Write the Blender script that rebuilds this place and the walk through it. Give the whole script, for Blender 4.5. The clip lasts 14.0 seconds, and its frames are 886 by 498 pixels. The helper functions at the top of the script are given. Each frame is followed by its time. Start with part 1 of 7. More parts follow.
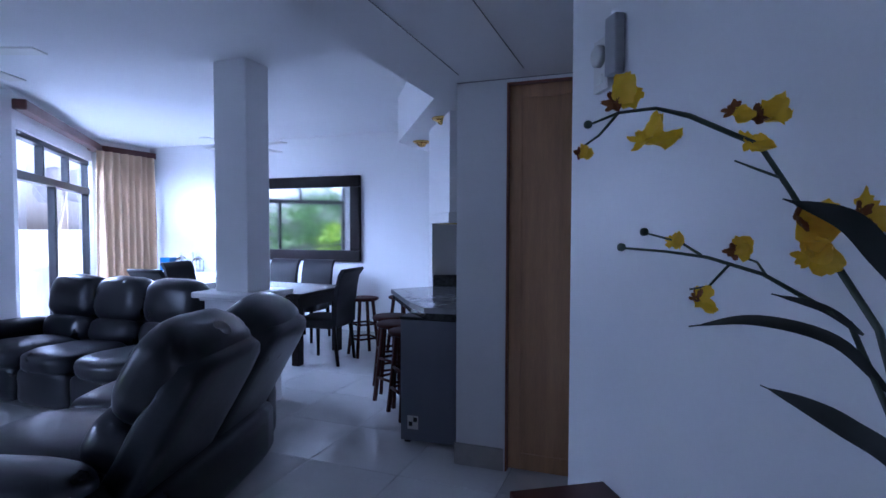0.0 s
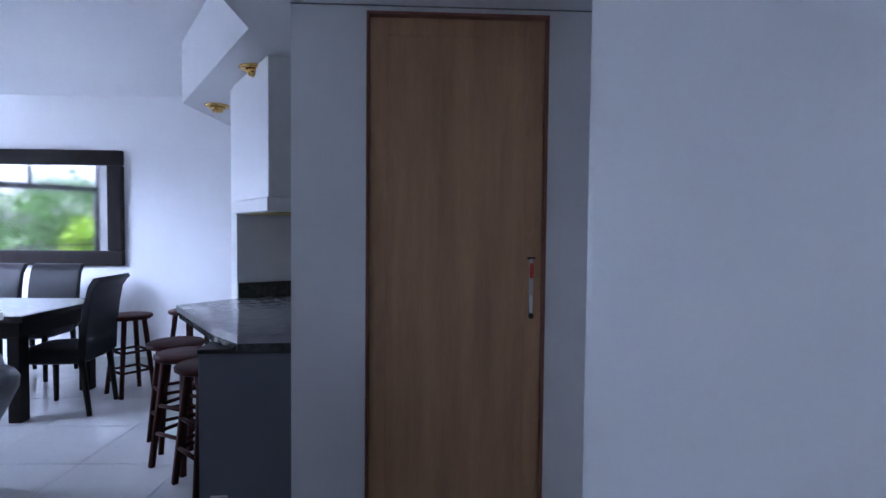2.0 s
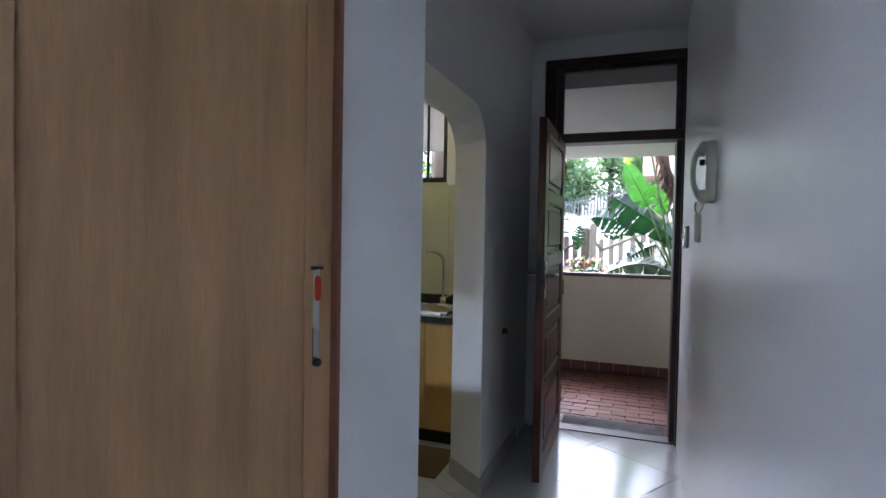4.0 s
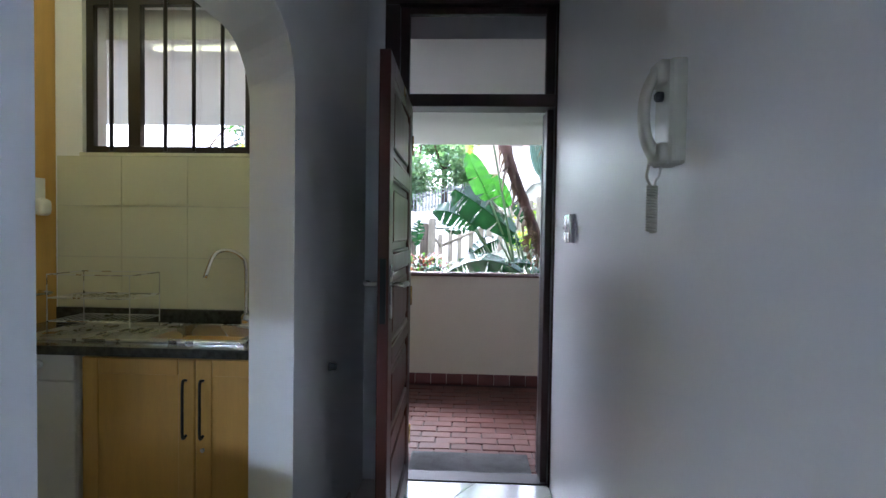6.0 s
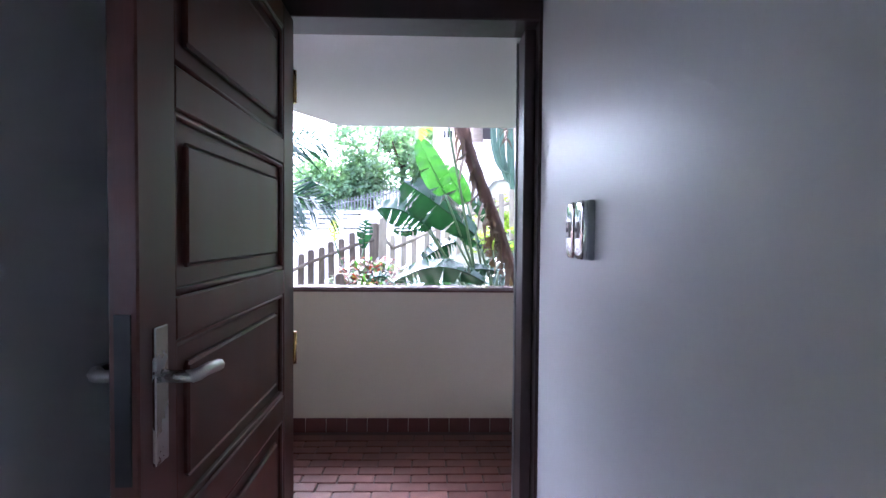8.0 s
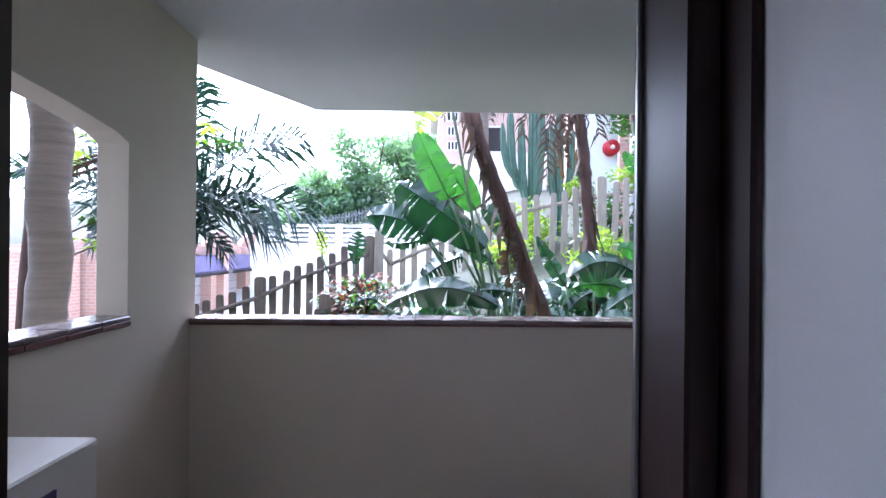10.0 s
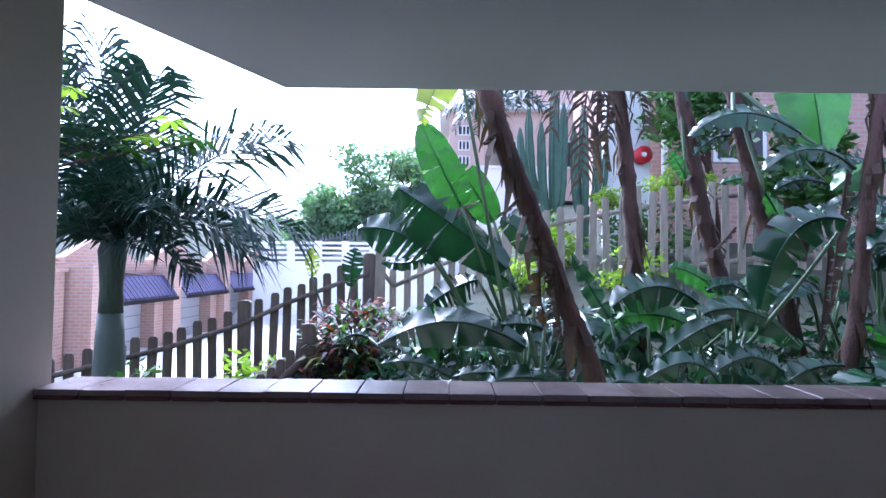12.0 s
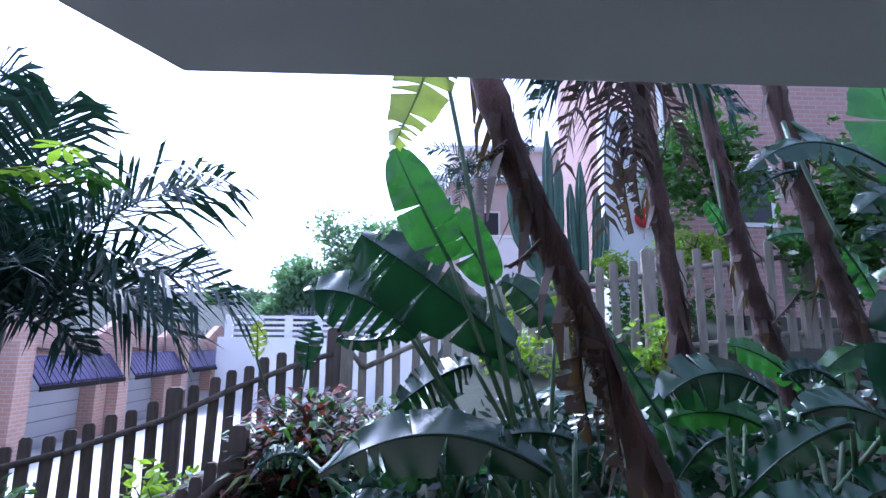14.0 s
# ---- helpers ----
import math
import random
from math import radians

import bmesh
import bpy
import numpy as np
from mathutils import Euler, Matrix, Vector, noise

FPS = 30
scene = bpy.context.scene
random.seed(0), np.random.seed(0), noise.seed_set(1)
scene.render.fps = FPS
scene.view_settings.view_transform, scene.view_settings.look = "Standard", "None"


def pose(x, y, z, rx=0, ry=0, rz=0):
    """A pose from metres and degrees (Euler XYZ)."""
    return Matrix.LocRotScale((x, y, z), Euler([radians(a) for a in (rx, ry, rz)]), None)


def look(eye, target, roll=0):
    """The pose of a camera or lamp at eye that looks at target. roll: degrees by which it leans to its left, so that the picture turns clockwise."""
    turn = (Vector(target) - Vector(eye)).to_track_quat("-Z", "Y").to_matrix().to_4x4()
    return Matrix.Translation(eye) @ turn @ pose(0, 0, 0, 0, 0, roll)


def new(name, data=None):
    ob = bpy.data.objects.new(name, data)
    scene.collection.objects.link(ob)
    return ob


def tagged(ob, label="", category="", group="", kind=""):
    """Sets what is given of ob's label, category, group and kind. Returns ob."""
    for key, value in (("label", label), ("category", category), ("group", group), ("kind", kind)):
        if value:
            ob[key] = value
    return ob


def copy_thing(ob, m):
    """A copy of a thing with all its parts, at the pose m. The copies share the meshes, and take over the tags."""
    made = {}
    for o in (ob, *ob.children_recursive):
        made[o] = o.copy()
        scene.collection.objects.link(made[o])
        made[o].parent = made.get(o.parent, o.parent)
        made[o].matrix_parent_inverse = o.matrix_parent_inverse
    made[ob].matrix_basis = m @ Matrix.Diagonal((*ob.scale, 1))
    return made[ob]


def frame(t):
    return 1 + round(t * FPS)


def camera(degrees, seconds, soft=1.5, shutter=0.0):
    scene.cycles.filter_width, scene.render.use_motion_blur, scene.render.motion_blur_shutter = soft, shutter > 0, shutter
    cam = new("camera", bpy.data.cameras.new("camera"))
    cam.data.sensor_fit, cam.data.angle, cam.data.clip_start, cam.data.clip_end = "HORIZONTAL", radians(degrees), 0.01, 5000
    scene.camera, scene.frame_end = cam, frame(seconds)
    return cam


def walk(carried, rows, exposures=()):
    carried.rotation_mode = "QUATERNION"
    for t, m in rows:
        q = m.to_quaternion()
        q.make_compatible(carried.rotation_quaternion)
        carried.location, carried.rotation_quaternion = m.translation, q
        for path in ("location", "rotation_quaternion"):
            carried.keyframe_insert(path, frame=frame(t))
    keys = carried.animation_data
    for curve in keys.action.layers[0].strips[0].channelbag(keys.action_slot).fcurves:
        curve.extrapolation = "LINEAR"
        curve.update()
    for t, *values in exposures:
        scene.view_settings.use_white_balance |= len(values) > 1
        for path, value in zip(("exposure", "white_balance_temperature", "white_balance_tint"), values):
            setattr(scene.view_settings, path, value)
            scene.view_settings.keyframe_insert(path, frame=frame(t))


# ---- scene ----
cam = camera(79.6, 14.0)
METRES, EYE, TILT, LEAN, TURN = 7.4, 1.43, 0.0, 0.0, -12.3
ROWS = [
    (0.0, 0.0, 0.0, 0.0, 0.0, -2.12, -0.14),
    (0.5, -0.0072, 0.0331, 0.0021, -4.62, -2.15, -0.3),
    (1.0, -0.0138, 0.0632, 0.0006, -10.23, -2.32, -0.33),
    (1.5, -0.0183, 0.0974, -0.0013, -15.96, -2.22, -0.44),
    (2.0, -0.0229, 0.1288, -0.0047, -22.34, -2.18, -0.56),
    (2.5, -0.0265, 0.1635, -0.0055, -31.19, -2.02, -0.9),
    (3.0, -0.0235, 0.1958, -0.0082, -40.78, -1.83, -0.98),
    (3.5, -0.0124, 0.2271, -0.0081, -49.8, -1.66, -0.99),
    (6.0, 0.1273, 0.3057, -0.0112, -74.99, -1.67, -0.85),
    (6.5, 0.1654, 0.3113, -0.0111, -76.75, -1.68, -0.67),
    (7.0, 0.2079, 0.3136, -0.0105, -77.99, -1.65, -0.62),
    (7.5, 0.245, 0.3164, -0.0099, -78.68, -1.63, -0.56),
    (8.0, 0.2873, 0.3249, -0.0085, -79.14, -1.64, -0.45),
    (10.5, 0.4759, 0.3584, -0.0127, -78.33, 0.54, -0.51),
    (11.0, 0.5146, 0.3643, -0.0106, -77.99, 0.96, -0.44),
    (11.5, 0.5499, 0.3739, -0.0097, -77.80, 1.22, -0.51),
    (12.0, 0.5839, 0.3811, -0.0086, -77.50, 1.95, -0.64),
    (12.5, 0.6243, 0.3892, -0.0097, -77.45, 3.83, -0.41),
    (13.0, 0.6632, 0.3979, -0.0108, -77.51, 6.22, -0.35),
    (13.5, 0.7019, 0.4085, -0.0104, -78.45, 8.13, -0.45),
    (14.0, 0.7423, 0.4163, -0.0060, -79.59, 10.03, -0.52),
]
EXPOSURES = [(0.0, 2.08, 4700, 28), (1.5, 2.35, 4950, 26), (2.5, 2.65, 5400, 25), (3.5, 3.15, 5600, 20), (6.0, 3.5, 5400, 16), (8.0, 3.7, 5200, 24), (10.5, 2.7, 5050, 20), (12.5, 1.95, 4700, 24), (13.4, 1.7, 4650, 26), (14.0, 1.4, 4650, 26)]
walk(cam, [(t, pose(0, 0, EYE, TILT, LEAN, TURN) @ pose(METRES * x, METRES * y, METRES * z, 90 + pitch, roll, yaw)) for t, x, y, z, yaw, pitch, roll in ROWS], EXPOSURES)

# ---- world and sun: a bright overcast day ----
world = bpy.data.worlds.new("overcast_sky")
scene.world = world
world.use_nodes = True
wn, wl = world.node_tree.nodes, world.node_tree.links
wn.clear()
w_out = wn.new("ShaderNodeOutputWorld")
w_bg = wn.new("ShaderNodeBackground")
w_sky = wn.new("ShaderNodeTexSky")
w_sky.sky_type = "NISHITA"
w_sky.sun_disc = False
w_sky.sun_elevation = radians(50)
w_sky.sun_rotation = radians(60)
w_sky.dust_density = 4.0
w_hsv = wn.new("ShaderNodeHueSaturation")
w_hsv.inputs["Saturation"].default_value = 0.35
wl.new(w_sky.outputs[0], w_hsv.inputs["Color"])
wl.new(w_hsv.outputs[0], w_bg.inputs["Color"])
w_bg.inputs["Strength"].default_value = 0.15
wl.new(w_bg.outputs[0], w_out.inputs["Surface"])
sun_data = bpy.data.lights.new("sun", "SUN")
sun_data.energy = 1.5
sun_data.angle = radians(25)
sun_data.color = (1.0, 0.96, 0.9)
sun = new("sun", sun_data)
sun.matrix_world = look((0, 0, 20), (-20 * math.sin(radians(60)) * 0.84, -20 * math.cos(radians(60)) * 0.84, 0))


def sky_window(name, eye, target, w, h, watts):
    """The sky's light through a large window."""
    d = bpy.data.lights.new(name, "AREA")
    d.shape, d.size, d.size_y, d.energy, d.color = "RECTANGLE", w, h, watts, (0.8, 0.9, 1.0)
    ob = new(name, d)
    ob.matrix_world = look(eye, target)
    return ob


def turned(u, v, z):
    return pose(0, 0, 0, 0, 0, -33.0) @ Vector((u, v, z))


# skylight falling in over the heads of the glass doors and the two windows
sky_window("sky_light_bay", turned(-7.4, 3.8, 2.8), turned(-5.5, 5.5, 0.2), 2.6, 1.0, 160)
sky_window("sky_light_window", turned(-6.75, -0.5, 2.8), turned(-4.2, -0.5, 0.3), 2.2, 0.9, 42)
sky_window("sky_light_window", turned(-6.75, -3.2, 2.8), turned(-4.2, -3.2, 0.3), 1.7, 0.9, 38)

# ---- small helpers ----
LROT = -33.0                      # the living room's axes lie 33 degrees off the hall's
LM = pose(0, 0, 0, 0, 0, LROT)


def L(u, v, z=0.0):
    return LM @ Vector((u, v, z))


def box(bm, a, b, m=None, bevel=0.0, seg=1):
    """A box from corner a to corner b in bm, bevelled, moved by m."""
    r = bmesh.ops.create_cube(bm, size=1.0)
    vs = r["verts"]
    c = [(p + q) / 2 for p, q in zip(a, b)]
    s = [abs(q - p) for p, q in zip(a, b)]
    for v in vs:
        v.co = Vector((v.co.x * s[0] + c[0], v.co.y * s[1] + c[1], v.co.z * s[2] + c[2]))
    if bevel:
        es = {e for v in vs for e in v.link_edges}
        r = bmesh.ops.bevel(bm, geom=list(es), offset=bevel, segments=seg, affect="EDGES", profile=0.6)
        vs = list({v for f in r["faces"] for v in f.verts} | {v for v in vs if v.is_valid})
    if m is not None:
        bmesh.ops.transform(bm, matrix=m, verts=vs)
    return vs


def boxes(*specs, m=None, bevel=0.0, seg=1):
    bm = bmesh.new()
    for a, b in specs:
        box(bm, a, b, m, bevel, seg)
    return bm


def prism(poly, z0, z1, bm=None):
    """An upright prism over a plan polygon."""
    bm = bm or bmesh.new()
    lo = [bm.verts.new((x, y, z0)) for x, y in poly]
    hi = [bm.verts.new((x, y, z1)) for x, y in poly]
    bm.faces.new(lo[::-1])
    bm.faces.new(hi)
    n = len(poly)
    for i in range(n):
        bm.faces.new((lo[i], lo[(i + 1) % n], hi[(i + 1) % n], hi[i]))
    bmesh.ops.recalc_face_normals(bm, faces=bm.faces[:])
    return bm


def tube(path, radius, sides=8, bm=None, taper=None, cap=True):
    """A round bar along a list of points; radius is a number, or one for each point."""
    bm = bm or bmesh.new()
    pts = [Vector(p) for p in path]
    n = len(pts)
    rad = radius if isinstance(radius, (list, tuple)) else [radius] * n
    rings = []
    side = None
    for i, p in enumerate(pts):
        d = (pts[min(i + 1, n - 1)] - pts[max(i - 1, 0)]).normalized()
        if side is None:
            side = d.orthogonal().normalized()
        side = (side - d * side.dot(d)).normalized()
        up = d.cross(side)
        rings.append([bm.verts.new(p + (side * math.cos(2 * math.pi * k / sides) + up * math.sin(2 * math.pi * k / sides)) * rad[i]) for k in range(sides)])
    for a, b in zip(rings, rings[1:]):
        for k in range(sides):
            f = bm.faces.new((a[k], a[(k + 1) % sides], b[(k + 1) % sides], b[k]))
            f.smooth = True
    if cap:
        bm.faces.new(rings[0][::-1])
        bm.faces.new(rings[-1])
    return bm


def lathe(profile, sides=24, bm=None, m=None):
    """A turned body round z from (radius, z) pairs."""
    bm = bm or bmesh.new()
    rings = []
    for r, z in profile:
        rings.append([bm.verts.new((r * math.cos(2 * math.pi * k / sides), r * math.sin(2 * math.pi * k / sides), z)) for k in range(sides)])
    for a, b in zip(rings, rings[1:]):
        for k in range(sides):
            f = bm.faces.new((a[k], a[(k + 1) % sides], b[(k + 1) % sides], b[k]))
            f.smooth = True
    bm.faces.new(rings[0][::-1])
    bm.faces.new(rings[-1])
    if m is not None:
        bmesh.ops.transform(bm, matrix=m, verts=[v for r in rings for v in r])
    return bm


def mesh_of(name, bm, material, smooth=False):
    me = bpy.data.meshes.new(name)
    if smooth:
        for f in bm.faces:
            f.smooth = True
    bm.to_mesh(me)
    bm.free()
    me.materials.append(material)
    return me


def part(name, bm, material, parent, label="", smooth=False):
    ob = new(name, mesh_of(name, bm, material, smooth))
    ob.parent = parent
    if label:
        ob["label"] = label
    return ob


def solid(name, bm, material, label, category, kind="structure", smooth=False, m=None):
    ob = new(name, mesh_of(name, bm, material, smooth))
    if m is not None:
        ob.matrix_world = m
    return tagged(ob, label, category, kind=kind)


def thing(name, m, label, category, group=""):
    ob = new(name)
    ob.empty_display_size = 0.1
    ob.matrix_world = m
    return tagged(ob, label, category, group)


# ---- materials ----
def mat(name, base, rough=0.6, metal=0.0, var=0.12, scale=3.0, fine=60.0, bump=0.1, spec=0.5, random=0.0, second=None, stretch=(1, 1, 1), transmission=0.0, coat=0.0, sheen=0.0, dist=0.004):
    """A surface with variation at two scales and fine relief."""
    m = bpy.data.materials.new(name)
    m.use_nodes = True
    n, l = m.node_tree.nodes, m.node_tree.links
    b = n["Principled BSDF"]
    tc = n.new("ShaderNodeTexCoord")
    mp = n.new("ShaderNodeMapping")
    mp.inputs["Scale"].default_value = stretch
    l.new(tc.outputs["Object"], mp.inputs["Vector"])
    big = n.new("ShaderNodeTexNoise")
    big.inputs["Scale"].default_value = scale
    big.inputs["Detail"].default_value = 5
    small = n.new("ShaderNodeTexNoise")
    small.inputs["Scale"].default_value = fine
    small.inputs["Detail"].default_value = 4
    for t in (big, small):
        l.new(mp.outputs[0], t.inputs["Vector"])
    add = n.new("ShaderNodeMath")
    add.operation = "MULTIPLY_ADD"
    l.new(small.outputs["Fac"], add.inputs[0])
    add.inputs[1].default_value = 0.4
    l.new(big.outputs["Fac"], add.inputs[2])
    ramp = n.new("ShaderNodeValToRGB")
    ramp.color_ramp.elements[0].position = 0.4
    ramp.color_ramp.elements[1].position = 1.0
    dark = second or tuple(c * (1 - var) for c in base)
    ramp.color_ramp.elements[0].color = (*dark, 1)
    ramp.color_ramp.elements[1].color = (*(base if second else tuple(min(c * (1 + var * 0.6), 1) for c in base)), 1)
    l.new(add.outputs[0], ramp.inputs[0])
    col = ramp.outputs[0]
    if random:
        info = n.new("ShaderNodeObjectInfo")
        geo = n.new("ShaderNodeNewGeometry")
        sm = n.new("ShaderNodeMath")
        sm.operation = "ADD"
        l.new(info.outputs["Random"], sm.inputs[0])
        l.new(geo.outputs["Random Per Island"], sm.inputs[1])
        mr = n.new("ShaderNodeMapRange")
        mr.inputs["From Max"].default_value = 2.0
        mr.inputs["To Min"].default_value = 1 - random
        mr.inputs["To Max"].default_value = 1 + random
        l.new(sm.outputs[0], mr.inputs["Value"])
        hs = n.new("ShaderNodeHueSaturation")
        l.new(mr.outputs[0], hs.inputs["Value"])
        l.new(col, hs.inputs["Color"])
        col = hs.outputs[0]
    l.new(col, b.inputs["Base Color"])
    rr = n.new("ShaderNodeMapRange")
    rr.inputs["To Min"].default_value = max(rough - 0.08, 0.02)
    rr.inputs["To Max"].default_value = min(rough + 0.08, 1)
    l.new(big.outputs["Fac"], rr.inputs["Value"])
    l.new(rr.outputs[0], b.inputs["Roughness"])
    b.inputs["Metallic"].default_value = metal
    b.inputs["Specular IOR Level"].default_value = spec
    b.inputs["Transmission Weight"].default_value = transmission
    b.inputs["Coat Weight"].default_value = coat
    b.inputs["Sheen Weight"].default_value = sheen
    if bump:
        bp = n.new("ShaderNodeBump")
        bp.inputs["Strength"].default_value = bump
        bp.inputs["Distance"].default_value = dist
        l.new(add.outputs[0], bp.inputs["Height"])
        l.new(bp.outputs[0], b.inputs["Normal"])
    return m


def glow(name, color, strength):
    m = bpy.data.materials.new(name)
    m.use_nodes = True
    b = m.node_tree.nodes["Principled BSDF"]
    b.inputs["Base Color"].default_value = (0.8, 0.8, 0.75, 1)
    b.inputs["Emission Color"].default_value = (*color, 1)
    b.inputs["Emission Strength"].default_value = strength
    return m


def leafy(name, base, rough=0.35, trans=0.35, random=0.25, second=None, ribs=0.0):
    """A leaf: glossy on top, letting some light through."""
    m = mat(name, base, rough, var=0.3, scale=4, fine=40, bump=0.25, random=random, second=second)
    n, l = m.node_tree.nodes, m.node_tree.links
    b = n["Principled BSDF"]
    out = n["Material Output"]
    tr = n.new("ShaderNodeBsdfTranslucent")
    mix = n.new("ShaderNodeMixShader")
    mix.inputs[0].default_value = trans
    tint = n.new("ShaderNodeMixRGB")
    tint.blend_type = "MULTIPLY"
    tint.inputs[0].default_value = 1.0
    src = b.inputs["Base Color"].links[0].from_socket
    l.new(src, tint.inputs[1])
    tint.inputs[2].default_value = (2.2, 2.4, 0.9, 1)
    l.new(tint.outputs[0], tr.inputs["Color"])
    l.new(b.outputs[0], mix.inputs[1])
    l.new(tr.outputs[0], mix.inputs[2])
    l.new(mix.outputs[0], out.inputs["Surface"])
    return m


def glass(name, tint=(1, 1, 1), rough=0.0):
    m = bpy.data.materials.new(name)
    m.use_nodes = True
    b = m.node_tree.nodes["Principled BSDF"]
    b.inputs["Base Color"].default_value = (*tint, 1)
    b.inputs["Transmission Weight"].default_value = 1.0
    b.inputs["Roughness"].default_value = rough
    b.inputs["IOR"].default_value = 1.45
    return m


M_WALL = mat("white_wall_paint", (0.8, 0.8, 0.8), 0.38, var=0.04, scale=1.2, fine=90, bump=0.12, dist=0.002)
M_CEIL = mat("white_ceiling_paint", (0.8, 0.8, 0.8), 0.75, var=0.04, scale=1.0, fine=120, bump=0.15, dist=0.002)
M_VWALL = mat("cream_veranda_paint", (0.66, 0.595, 0.48), 0.6, var=0.07, scale=1.5, fine=70, bump=0.3, dist=0.003)
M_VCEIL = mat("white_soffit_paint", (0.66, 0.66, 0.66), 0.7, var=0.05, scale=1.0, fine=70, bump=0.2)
M_TILE = mat("pale_floor_tile", (0.68, 0.68, 0.66), 0.14, var=0.07, scale=2.5, fine=30, bump=0.03, random=0.04, dist=0.001)
M_GROUT = mat("floor_grout", (0.25, 0.25, 0.25), 0.9, var=0.2)
M_BRICK = mat("red_paving_brick", (0.16, 0.065, 0.055), 0.5, var=0.35, scale=6, fine=80, bump=0.4, random=0.3)
M_MORTAR = mat("dark_mortar", (0.1, 0.075, 0.07), 0.9, var=0.2)
M_SKTILE = mat("brown_skirting_tile", (0.12, 0.04, 0.035), 0.4, var=0.25, scale=8, bump=0.15, random=0.2)
M_COPE = mat("pinkish_coping_tile", (0.26, 0.2, 0.2), 0.2, var=0.25, scale=7, bump=0.2, random=0.25)
M_DARKWOOD = mat("dark_mahogany", (0.085, 0.02, 0.013), 0.36, var=0.3, scale=2.5, fine=40, bump=0.04, stretch=(6, 6, 0.6))
M_FRAME = mat("near_black_mahogany", (0.03, 0.009, 0.008), 0.4, var=0.3, scale=2.5, fine=40, bump=0.04, stretch=(6, 6, 0.6))
M_OAK = mat("oak_veneer", (0.52, 0.3, 0.15), 0.42, var=0.32, scale=2.2, fine=34, bump=0.1, stretch=(7, 7, 0.5))
M_CABWOOD = mat("maple_cabinet", (0.62, 0.36, 0.085), 0.4, var=0.15, scale=2.5, fine=34, bump=0.06, stretch=(6, 6, 0.6))
M_LEATHER = mat("black_leather", (0.01, 0.0105, 0.015), 0.3, var=0.4, scale=6, fine=140, bump=0.35, dist=0.003, coat=0.1)
M_CHAIRLEATHER = mat("matt_black_leather", (0.012, 0.011, 0.013), 0.55, var=0.3, scale=6, fine=140, bump=0.2, spec=0.25, dist=0.003)
M_BLACKWOOD = mat("black_brown_wood", (0.012, 0.008, 0.007), 0.5, var=0.4, scale=4, fine=50, bump=0.08, stretch=(6, 6, 0.7), spec=0.12)
M_REDWOOD = mat("red_brown_stool_wood", (0.045, 0.012, 0.008), 0.6, var=0.4, scale=4, fine=50, bump=0.12, spec=0.12)
M_GRANITE = mat("dark_granite", (0.06, 0.06, 0.055), 0.15, var=0.7, scale=30, fine=160, bump=0.03)
M_STEEL = mat("brushed_steel", (0.55, 0.55, 0.53), 0.28, 1.0, var=0.08, scale=8, fine=120, bump=0.05)
M_CHROME = mat("chrome", (0.7, 0.7, 0.7), 0.1, 1.0, var=0.05, bump=0)
M_BRASS = mat("polished_brass", (0.72, 0.46, 0.14), 0.14, 1.0, var=0.1, bump=0.02)
M_FRIDGE = mat("grey_fridge_enamel", (0.19, 0.2, 0.23), 0.4, 0.3, var=0.06, fine=200, bump=0.05)
M_CREAM = mat("aged_cream_plastic", (0.55, 0.53, 0.44), 0.3, var=0.06, bump=0.02)
M_WHITEPL = mat("white_plastic", (0.72, 0.71, 0.66), 0.35, var=0.04, bump=0.02)
M_BLACKPL = mat("black_plastic", (0.015, 0.015, 0.016), 0.4, var=0.2, bump=0.05)
M_CURTAIN = mat("beige_curtain", (0.52, 0.36, 0.22), 0.85, var=0.12, scale=3, fine=200, bump=0.2, sheen=0.2)
M_BLACKMETAL = mat("black_painted_metal", (0.012, 0.012, 0.014), 0.35, 0.2, var=0.3, bump=0.05)
M_WTILE = mat("cream_wall_tile", (0.62, 0.6, 0.43), 0.2, var=0.04, scale=3, bump=0.03)
M_GLASS = glass("clear_glass")
M_MIRROR = mat("mirror_silver", (0.9, 0.9, 0.9), 0.01, 1.0, var=0.0, bump=0)
M_TUBE = glow("fluorescent_tube", (1.0, 0.97, 0.5), 2.0)

# ---- structure: plan in metres; the hall runs along x, the living room lies along L ----
H_HI, H_LO = 2.75, 2.30
XD = 4.25          # room side of the front door's wall
Y_R = 1.555        # hall's long wall
V_M = 6.55         # wall with the mirror


def lpoly(*uv):
    return [tuple(L(u, v)[:2]) for u, v in uv]


# floor slab; its tiles are laid at the end of the file
solid("floor", prism([(XD + 0.1, -3.0), (XD + 0.1, 4.9), (1.3, 7.4), (-2.6, 10.2), (-4.0, 9.6), (-3.8, 4.6), (-8.2, -1.2), (-3.0, -5.0)], -0.2, -0.006), M_GROUT, "pale tiled floor with thin grey joints", "floor")
# hall wall and its return beside the entrance
cr = [(0.76 + 0.025 * (1 - math.cos(a)), 1.59 - 0.025 * (1 - math.sin(a))) for a in [radians(k) for k in range(0, 91, 15)]]
solid("wall_hall", prism(cr + [(XD, Y_R), (XD, Y_R - 0.18), (0.93, Y_R - 0.18), (0.93, -4.0), (0.76, -4.0)], 0, H_HI), M_WALL, "smooth white painted hall wall", "wall")
